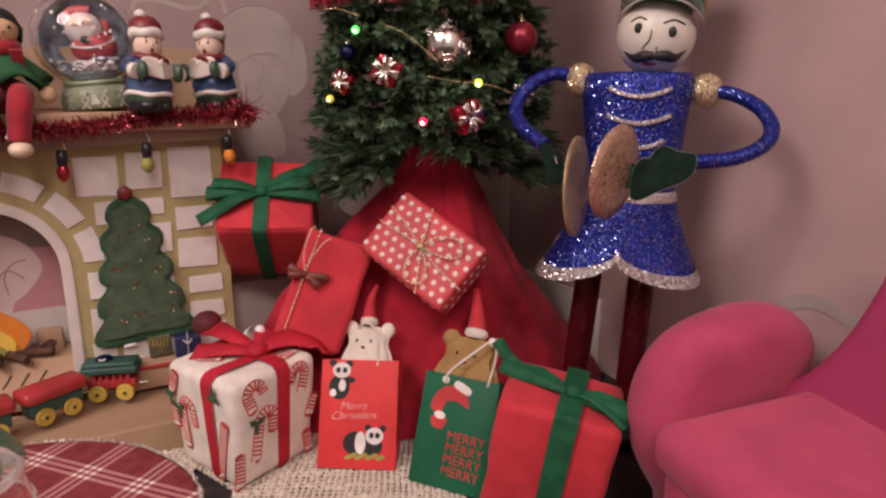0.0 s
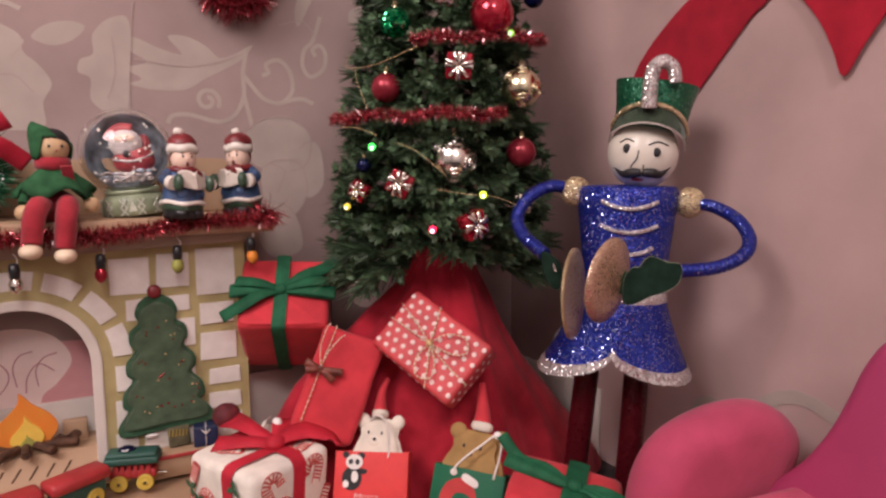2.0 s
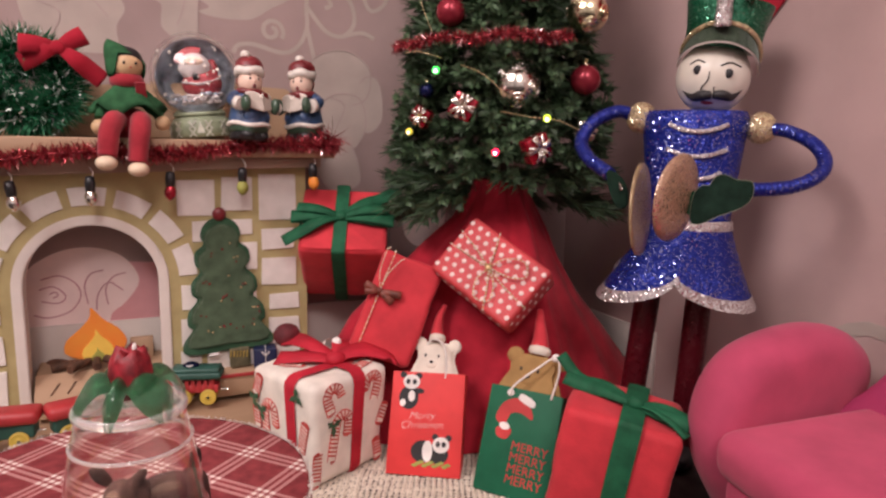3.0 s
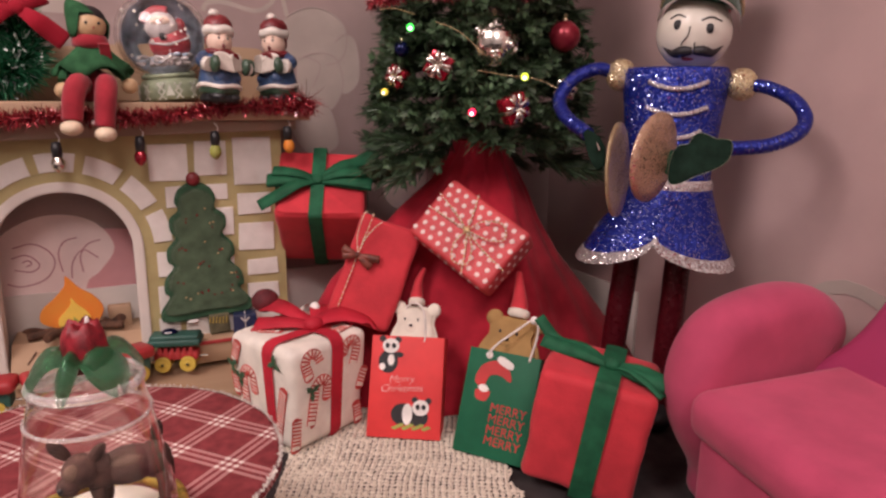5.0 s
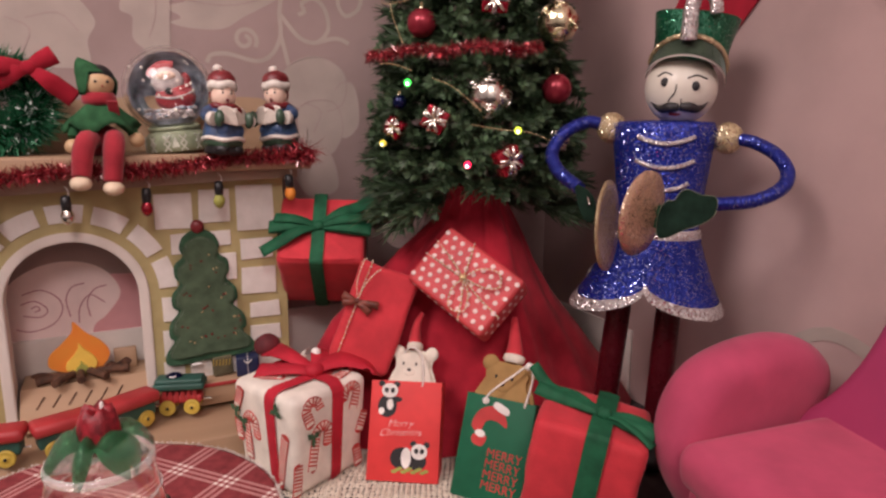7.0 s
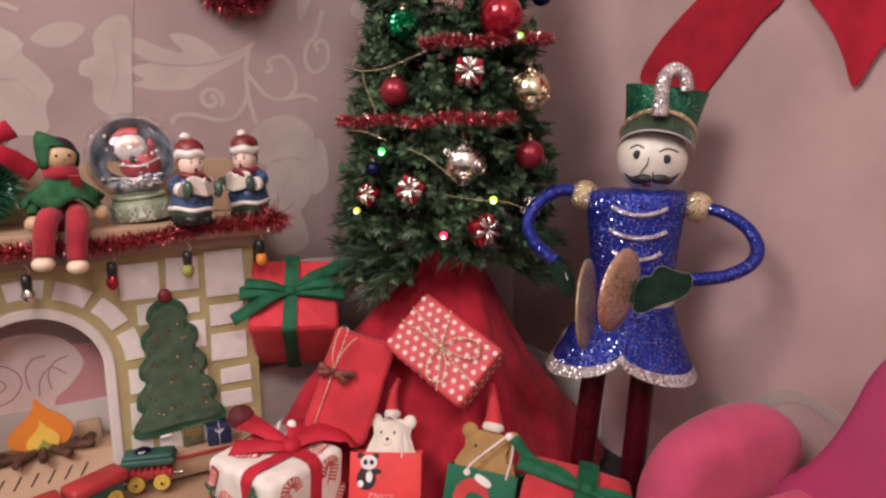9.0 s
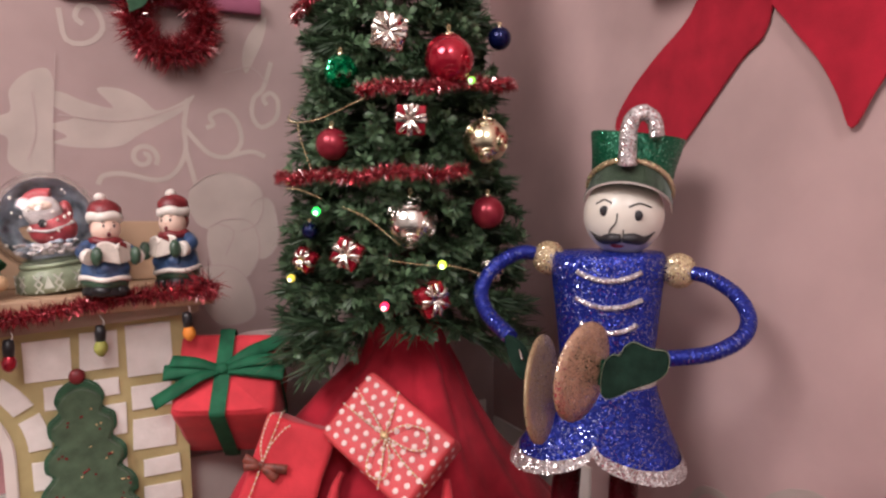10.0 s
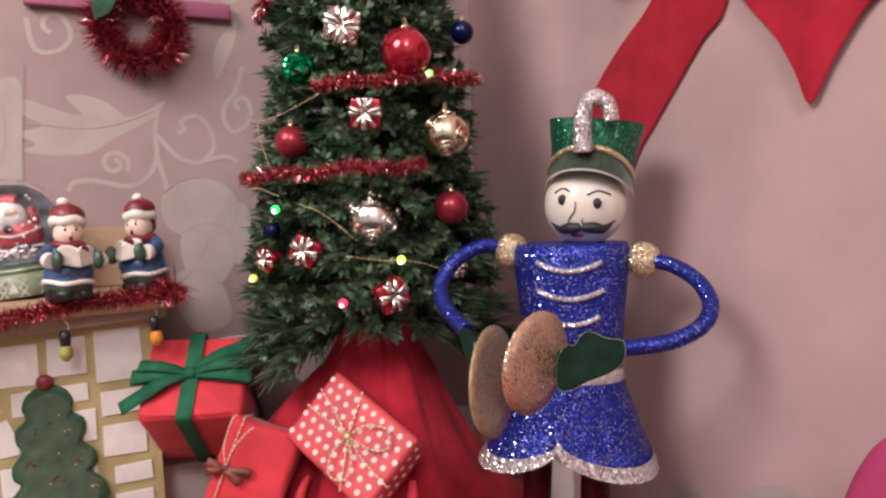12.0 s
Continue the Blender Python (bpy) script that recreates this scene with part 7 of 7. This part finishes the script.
def elf():
    """A seated elf doll in felt with wooden beads for palms and feet."""
    p = [(ball(0.0150, (0, 0.002, 0.0100), (1.0, 0.85, 0.8)), RED_FELT)]
    for s in (-1, 1):
        drop = 0.0022 * (1 + s)
        p.append((tube([(s * 0.0065 - 0.001, -0.004, 0.0100), (s * 0.0085 - 0.004, -0.0150, 0.0120), (s * 0.0095 - 0.0085, -0.0235, 0.0030 - drop * 0.5), (s * 0.0095 - 0.0110, -0.0260, -0.0125 - drop)], 0.0066, 14, taper=lambda t: 0.95 + 0.1 * math.sin(math.pi * t)), RED_FELT))
        p.append((ball(0.0060, (s * 0.0100 - 0.0118, -0.0285, -0.0168 - drop), (1.15, 1.25, 0.85)), PALE_BEAD))
        p.append((ball(0.0054, (s * 0.0208, -0.0085, 0.0090 + 0.0020 * s)), WOOD_BEAD))
        p.append((tube([(s * 0.012, -0.002, 0.024), (s * 0.0180, -0.005, 0.018), (s * 0.0202, -0.0078, 0.013)], 0.0036, 10), CAPE_GREEN))

    def wavy(a, k, r, z):
        q = r * (1 + 0.09 * (k / 4) * math.sin(5 * a + 0.7))
        return q * 1.12 * math.cos(a), q * 0.82 * math.sin(a) - 0.001, z + 0.0030 * (k / 4) * math.sin(5 * a + 2.2)
    p.append((lathe([(0.0060, 0.0385), (0.0100, 0.0345), (0.0150, 0.0290), (0.0195, 0.0245), (0.0225, 0.0200), (0.0212, 0.0196), (0.0100, 0.0310)], 48, shape=wavy), CAPE_GREEN))
    p.append((lathe([(0.0082, 0.0350), (0.0112, 0.0370), (0.0114, 0.0405), (0.0100, 0.0440), (0.0080, 0.0445)], 26), RED_FELT))
    p.append((plate([(-0.0035, 0.006), (0.0035, 0.006), (0.0060, -0.008), (-0.0005, -0.009)], 0.0016, m=pose(0.005, -0.0125, 0.0330, 28, 0, 0)), RED_FELT))
    p.append((ball(0.0105, (0, -0.001, 0.0505), (1.02, 0.98, 0.98), 24, 16), WOOD_BEAD))
    p.append((ball(0.0110, (0.0004, 0.0010, 0.0535), (1.02, 0.98, 0.95), 20, 12), INK_BLACK))
    for sx in (-0.0036, 0.0042):
        p.append((ball(0.0010, (sx, -0.0108, 0.0515), (1, 0.5, 1), 8, 6), INK_BLACK))
    p.append((ball(0.0007, (0.0006, -0.0114, 0.0485), u=6, v=5), TRAIN_RED))

    def hood(a, k, r, z):
        front = max(0.0, min(1.0, (-math.sin(a - 0.25) - 0.38) / 0.45))
        low = 0.0425 + 0.0160 * front * front * (3 - 2 * front)
        h = low + (0.0695 - low) * k / 12
        table = ((0.040, 0.0108), (0.046, 0.0128), (0.052, 0.0133), (0.057, 0.0120), (0.061, 0.0095), (0.066, 0.0054), (0.0696, 0.0003))
        for (h0, r0), (h1, r1) in zip(table, table[1:]):
            if h0 <= h <= h1:
                r = r0 + (r1 - r0) * (h - h0) / (h1 - h0)
        droop = max(0.0, (h - 0.052) / 0.0175) ** 1.4
        return r * math.cos(a) - 0.0105 * droop, r * 0.97 * math.sin(a) + 0.0008 + 0.001 * droop, h - 0.0015 * droop
    shell = lathe([(1, 0)] * 13, 32, shape=hood)
    bmesh.ops.solidify(shell, geom=shell.faces, thickness=0.0007)
    p.append((shell, CAPE_GREEN))
    return p


ELF_AT = in_room(-0.0285, 0.4760)
solo("elf_doll", elf(), None, pose(ELF_AT.x, ELF_AT.y, SHELF, 0, 0, 41) @ Matrix.Diagonal((0.93, 0.95, 0.93, 1)), "seated elf doll in green felt cape and red trousers", "doll")

rw_ = random.Random(17)


def wreath(name, m, big, length, count, mat, glint, label, bristle=0.0009):
    t = thing(name, m, label, "wreath")
    ring = [(big * math.cos(2 * math.pi * i / 24), 0, big * math.sin(2 * math.pi * i / 24)) for i in range(25)]
    part("core", tube(ring, 0.0025, 8, 3), mat, t)
    # A few pale blades are mixed in as painted glints.
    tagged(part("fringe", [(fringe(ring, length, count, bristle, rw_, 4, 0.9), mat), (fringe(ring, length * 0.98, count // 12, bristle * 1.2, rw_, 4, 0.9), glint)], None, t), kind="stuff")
    return t


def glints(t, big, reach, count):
    """Short pale flecks between the bristles that stand in for glints of light."""
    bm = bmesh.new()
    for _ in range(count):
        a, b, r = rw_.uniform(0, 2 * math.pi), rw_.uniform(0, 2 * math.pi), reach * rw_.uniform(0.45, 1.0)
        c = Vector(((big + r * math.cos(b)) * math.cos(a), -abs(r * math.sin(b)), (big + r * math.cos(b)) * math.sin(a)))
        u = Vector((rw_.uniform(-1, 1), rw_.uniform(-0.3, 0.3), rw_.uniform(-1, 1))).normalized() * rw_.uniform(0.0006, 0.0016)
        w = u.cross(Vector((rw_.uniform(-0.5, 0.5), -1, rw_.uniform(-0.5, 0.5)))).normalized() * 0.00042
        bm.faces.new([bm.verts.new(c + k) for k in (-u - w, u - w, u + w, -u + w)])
    tagged(part("foil_bits", bm, GLINT_GREEN, t, "pale flecks painted as glints"), kind="stuff")


gw_t = wreath("green_wreath", ROOM @ pose(-0.0870, 0.4950, 0.2560, -6, 0, 0), 0.0200, 0.0205, 6000, TINSEL_GREEN, GLINT_GREEN, "dark green tinsel wreath with red bow on the mantel", 0.0012)
part("bow", [(loop_bow(0.016, 0.012, 0.004, 30), RED_BOW), (loop_bow(0.020, 0.012, 0.005, 178), RED_BOW), (tail_bow(0.031, 0.012, -38, 0.002), RED_BOW), (tail_bow(0.024, 0.012, 205, 0.002), RED_BOW), (ball(0.0045, (0, 0, 0.002), (1.1, 1, 0.7)), RED_BOW)], None, gw_t, "red fabric bow").matrix_local = pose(0.020, -0.016, 0.0210, 90, 0, 0)
glints(gw_t, 0.0200, 0.0165, 140)
rw_t = wreath("red_wreath", ROOM @ pose(0.0985, 0.5195, 0.4020), 0.0228, 0.0170, 3400, TINSEL_RED, GLINT_RED, "red tinsel wreath hung on the papered wall", 0.0007)
for p, q, y in (((-0.0110, 0.0300), (-0.0262, -0.0015), -0.016), ((-0.0180, 0.0220), (0.0080, 0.0360), -0.013)):
    part("holly_leaf", plate(leaf_shape(p, q, 0.0165, 3), 0.0014, (0, y, 0), 0.0004), FELT_RIM, rw_t, "green felt holly leaf")
solo("pink_bar", box(0.132, 0.006, 0.012, 0.0015, (0.0968, WALL_D - 0.004, 0.4185)), MUTED_PINK, ROOM, "narrow magenta bar fixed on the papered wall", "wall bar")

# ---- big bow on the plain wall ----
bow_t = thing("wall_bow", ROOM, "large crimson velvet bow hung on the plain pink wall", "bow")


def wall_plate(outline, s, thick=0.0016):
    """A flat cloth shape on the right wall, outline in (d, z), gently rippled."""
    bm = plate([(-d, z) for d, z in round_outline(outline, 4)], thick, bevel=0.0004)
    bm.transform(Matrix.Translation((s, 0, 0)) @ pose(0, 0, 0, 0, 0, -90))
    return bm


part("tail", wall_plate([(0.252, 0.3688), (0.2685, 0.3523), (0.2944, 0.3233), (0.315, 0.3006), (0.3285, 0.284), (0.3492, 0.3037), (0.3678, 0.3233), (0.3543, 0.3451), (0.3305, 0.3657), (0.3053, 0.3844), (0.2809, 0.4195), (0.2478, 0.4195)], 0.3662), RED_BOW, bow_t)
part("tail", wall_plate([(0.2523, 0.3882), (0.2396, 0.3665), (0.2224, 0.3449), (0.2121, 0.3263), (0.2043, 0.3098), (0.1935, 0.3273), (0.1791, 0.3469), (0.1646, 0.3583), (0.1543, 0.3779), (0.1749, 0.4139), (0.2368, 0.4243)], 0.3642), RED_BOW, bow_t)
part("knot", moved(ball(0.017, (0, 0, 0), (0.7, 1, 0.95)), Matrix.Translation((0.3560, 0.2490, 0.4280))), RED_BOW, bow_t)
for sgn in (-1, 1):
    part("loop", moved(loop_bow(0.075, 0.045, 0.018, 90 + 90 * sgn), Matrix.Translation((0.3560, 0.249, 0.430)) @ pose(0, 0, 0, 90, 0, -90)), RED_BOW, bow_t)

# ---- toy train on the hearth ----


def train_unit(name, m, loco, label):
    t = thing(name, m, label, "toy train", "train cars")
    L = 0.030
    if loco:
        part("chassis", box(L, 0.010, 0.006, 0.001, (0, 0, 0.0110)), TRAIN_RED, t, "red slatted body")
        for k in range(6):
            part("slat", box(0.0028, 0.0112, 0.0090, 0.0006, (-0.0105 + 0.0042 * k, 0, 0.0135)), TRAIN_RED, t)
        part("roof", [(box(0.0355, 0.017, 0.0050, 0.0015, (0, 0, 0.0215)), TRAIN_GREEN), (box(0.0335, 0.0145, 0.004, 0.0015, (0, 0, 0.0250)), TRAIN_GREEN)], None, t, "green roof")
        part("blue_bundle", ball(0.0058, (-0.004, 0.001, 0.0272), (1.0, 0.8, 0.5)), BALL_BLUE, t, "small dark blue bundle")
        part("white_tie", tube([(-0.0062, -0.0036, 0.0286), (-0.004, -0.0042, 0.0282), (-0.0018, -0.0036, 0.0290)], 0.0006, 5), INK_WHITE, t)
    else:
        part("chassis", box(L + 0.003, 0.012, 0.0095, 0.0012, (0, 0, 0.0115)), TRAIN_GREEN, t, "dark green body")
        part("roof", [(box(L + 0.009, 0.0185, 0.0085, 0.0030, (0, 0, 0.0200)), TRAIN_RED)], None, t, "red roof")
    part("coupling", tube([(L / 2, 0, 0.009), (L / 2 + 0.004, 0, 0.0092), (L / 2 + 0.0065, 0, 0.009)], 0.0010, 6), CHROME, t)
    for x in (-0.0085, 0.0085):
        for y in (-0.0068, 0.0068):
            w = lathe([(0.0003, 0.0014), (0.0013, 0.0016), (0.0018, 0.0010), (0.0042, 0.0010), (0.0054, 0.0014), (0.0058, 0.0), (0.0054, -0.0014), (0.0003, -0.0014)], 22)
            wh = part("wheel", moved(w, pose(x, y, 0.0058, 90 if y < 0 else -90, 0, 0)), TRAIN_YELLOW, t, "yellow wheel")
            part("hub", ball(0.0011, (x, y * 1.24, 0.0058), u=8, v=6), INK_BLACK, wh)
    return t


def on_hearth(s, d, turn):
    return ROOM @ pose(s, d, HEARTH, 0, 0, turn)


train_unit("train_engine", on_hearth(0.0072, 0.4695, -17), True, "red and green wooden toy train car with yellow wheels")
train_unit("train_car", on_hearth(-0.0280, 0.4560, 28), False, "wooden toy train car with red roof and green body")
train_unit("train_car", on_hearth(-0.0660, 0.4400, 18), False, "wooden toy train car with red roof and green body")
train_unit("train_car", on_hearth(-0.1060, 0.4380, -8), False, "wooden toy train car with red roof and green body")
bg = thing("blue_present", ROOM @ pose(0.0575, 0.4790, HEARTH + 0.0178, 0, 0, -8), "tiny dark blue present tied with white thread", "present", "presents")
part("wrapping", wrapped(0.017, 0.014, 0.0150, 0.001, 8, 0.0003), NAVY_WRAP, bg)
bpy.data.objects[bg.children[0].name].matrix_local = pose(0, 0, 0.0078)
part("thread", [(tube([(0, -0.0075, 0.0), (0, -0.0075, 0.0155), (0, 0.0075, 0.0155)], 0.0003, 5, smooth=False), INK_WHITE), (tube([(-0.003, -0.0078, 0.0135), (0, -0.0082, 0.011), (0.003, -0.0078, 0.0135)], 0.0005, 5), INK_WHITE)], None, bg)
# ---- ornaments on the tree ----


def hang_loop(t, r, mat=GOLD_CORD):
    part("cap", lathe([(r * 0.20, r * 0.94), (r * 0.21, r * 1.05), (r * 0.14, r * 1.10), (0.0002, r * 1.11)], 12), CHAMPAGNE, t)
    part("loop", tube([(0, 0, r * 1.10), (0.0009, 0, r * 1.24), (0, 0, r * 1.38), (-0.0009, 0, r * 1.24), (0, 0, r * 1.10)], 0.00022, 5), mat, t)


def bauble(at, r, mat, label):
    t = thing("bauble", Matrix.Translation(at), label, "bauble", "tree ornaments")
    part("ball", ball(r, u=28, v=18), mat, t)
    hang_loop(t, r)
    return t


def carved_ball(at, r, mat, label, line=0.055):
    """A metal ball with raised scrolls, and bosses where they are bold."""
    t = thing("bauble", Matrix.Translation(at), label, "bauble", "tree ornaments")
    part("ball", ball(r, u=32, v=20), mat, t)
    for yaw, pitch in ((-46, 30), (52, -8), (2, -46), (8, 62), (120, 10), (-120, 0)):
        m = pose(0, 0, 0, 0, 0, yaw) @ pose(0, 0, 0, -pitch, 0, 0)
        part("scroll", moved(tube([(x, -math.sqrt(r * r - x * x - z * z), z) for x, _, z in curl(0, 0, r * 0.46, 0.5, 1.7, 20, 0.72)], r * line, 6, 2), m), mat, t)
        if line > 0.04:
            part("boss", moved(ball(r * 0.10, (0, -r * 0.99, 0), (1, 0.5, 1), 10, 8), m), mat, t)
    hang_loop(t, r)
    return t


def parcel_ornament(at, size, wrap, rot, label):
    t = thing("parcel_ornament", Matrix.Translation(at) @ pose(0, 0, 0, *rot), label, "ornament", "tree ornaments")
    part("wrapping", box(size, size * 0.6, size, size * 0.06), wrap, t)
    part("ribbon", moved(band_round(size * 0.6, size, 0, size * 0.16, 0.0004, 0.0008), pose(0, 0, 0, 0, 0, 90)), CHROME, t)
    part("ribbon", moved(band_round(size * 0.6, size, 0, size * 0.16, 0.0006, 0.0008), pose(0, 0, 0, 0, 90, 0) @ pose(0, 0, 0, 0, 0, 90)), CHROME, t)
    for a in (20, 65, 115, 160, 230, 265, 310):
        d = Vector((math.cos(math.radians(a)), 0, math.sin(math.radians(a))))
        y = -size * 0.34
        part("bow_loop", strip([(0, y, 0), d * size * 0.30 + Vector((0, y - 0.002, 0)), d * size * 0.56 + Vector((0, y - 0.0005, 0))], size * 0.14, d.cross(Vector((0, 1, 0))), 0.0004), CHROME, t, "silver foil bow loop")
    return t


def spot(name):
    return Vector(ORNAMENTS[name][:3])


carved_ball(spot("scroll_silver"), 0.0158, CHROME, "silver scroll-relief ball hanging in the tree")
carved_ball(spot("scroll_gold"), 0.0136, CHAMPAGNE, "champagne gold scroll-relief ball hanging in the tree")
carved_ball(spot("ball_red"), 0.0146, BALL_RED, "large shiny red bauble with faint scrolls hanging in the tree", 0.022)
bauble(spot("ball_green"), 0.0102, BALL_GREEN, "crinkled shiny green bauble hanging in the tree")
bauble(spot("ball_satin_left"), 0.0100, BALL_MATTE, "satin red bauble hanging in the tree")
bauble(spot("ball_satin_right") + Vector((-0.003, 0.009, 0)), 0.0105, BALL_MATTE, "satin red bauble hanging in the tree")
bauble(spot("ball_blue_top"), 0.0075, BALL_BLUE, "dark blue bauble hanging in the tree")
bauble(spot("ball_blue_low"), 0.0052, BALL_BLUE, "dark blue bauble hanging in the tree")
parcel_ornament(spot("parcel_far_left"), 0.0125, BALL_RED, (0, 32, -24), "tiny shiny red parcel with silver bow on the tree")
parcel_ornament(spot("parcel_red"), 0.0165, BALL_RED, (5, 4, 0), "tiny shiny red parcel with silver bow on the tree")
parcel_ornament(spot("parcel_silver"), 0.0185, FOIL, (0, 14, 8), "tiny silver foil parcel with silver bow on the tree")
parcel_ornament(spot("parcel_left"), 0.0155, BALL_RED, (0, 28, -10), "tiny shiny red parcel with silver bow on the tree")
parcel_ornament(spot("parcel_low"), 0.0165, BALL_RED, (0, -24, 30), "tiny shiny red parcel with silver bow on the tree")
parcel_ornament(spot("parcel_right"), 0.0120, FOIL, (0, 14, 30), "tiny silver foil parcel with silver bow on the tree")


def on_tree(a, z, out=0.0):
    r = tree_radius(z) + out
    return (TREE.x + r * math.cos(a), TREE.y + r * math.sin(a), z)


for a0, a1, z0, z1, n in ((196, 301, 0.2905, 0.2935, 10), (254, 352, 0.3400, 0.3500, 8), (190, 228, 0.396, 0.402, 5)):
    pts = [on_tree(math.radians(a0 + (a1 - a0) * i / (n - 1)), z0 + (z1 - z0) * i / (n - 1) + 0.0014 * math.sin(i * 2.2), 0.001) for i in range(n)]
    tg = thing("tinsel_strand", pose(0, 0, 0), "red tinsel strand wound round the tree", "garland", "tree tinsel")
    part("core", tube(pts, 0.0010, 6, 4), TINSEL_RED, tg)
    # Pale blades again paint the glints on the strand.
    tagged(part("fringe", [(fringe(pts, 0.0060, int(19 * (a1 - a0)), 0.0006, rt, 6), TINSEL_RED), (fringe(pts, 0.0066, int(4 * (a1 - a0)), 0.0007, rt, 6), GLINT_RED)], None, tg), kind="stuff")
for pts in ([(216, 0.3350), (214, 0.3265), (236, 0.3253), (258, 0.3355)], [(222, 0.3250), (225, 0.3155), (234, 0.2959)], [(250, 0.2740), (260, 0.2677), (272, 0.2525)], [(268, 0.2440), (280, 0.2409), (292, 0.2390), (304, 0.2325)], [(216, 0.2850), (228, 0.2840), (240, 0.2790)]):
    line = [on_tree(math.radians(a), z, 0.003) for a, z in pts]
    solo("gold_bead_string", beaded(line, 0.00044, 0.0012, CHAMPAGNE), None, pose(0, 0, 0), "thin gold bead string draped on the tree", "bead string", "bead strings")
LIGHTS = (((-0.0526, 0.4215, 0.2712), (0.06, 1.0, 0.10)), ((0.0212, 0.4070, 0.2402), (0.70, 0.90, 0.06)), ((-0.0115, 0.4000, 0.2180), (1.0, 0.02, 0.08)), ((-0.0710, 0.4300, 0.2305), (0.95, 0.75, 0.08)), ((0.0400, 0.4340, 0.3472), (0.35, 0.9, 0.10)))
for k, (at, c) in enumerate(LIGHTS):
    word = ("green", "yellow", "red", "yellow", "green")[k]
    lt = thing("fairy_light", Matrix.Translation(at) @ pose(0, 0, 0, -70, 12 * k, 0), f"tiny glowing {word} fairy light on the tree", "fairy light", "fairy lights")
    part("bulb", lathe([(0.0002, -0.0028), (0.0016, -0.0022), (0.0024, -0.0006), (0.0023, 0.0012), (0.0014, 0.0024)], 12), lit(f"{word}_glow_{'abcde'[k]}", c, (3.0, 2.5, 3.0, 0.8, 1.2)[k]), lt)
    part("filament", ball(0.0013, (0, 0, -0.0021), u=10, v=8), lit(f"{word}_core_{'abcde'[k]}", [0.55 + 0.45 * x for x in c], (7.0, 5.0, 7.0, 2.5, 3.5)[k]), lt, "bright glowing tip")
    part("socket", lathe([(0.0018, 0.0024), (0.0020, 0.0030), (0.0018, 0.0066), (0.0002, 0.0070)], 10), DARK_GREEN_FOAM, lt)
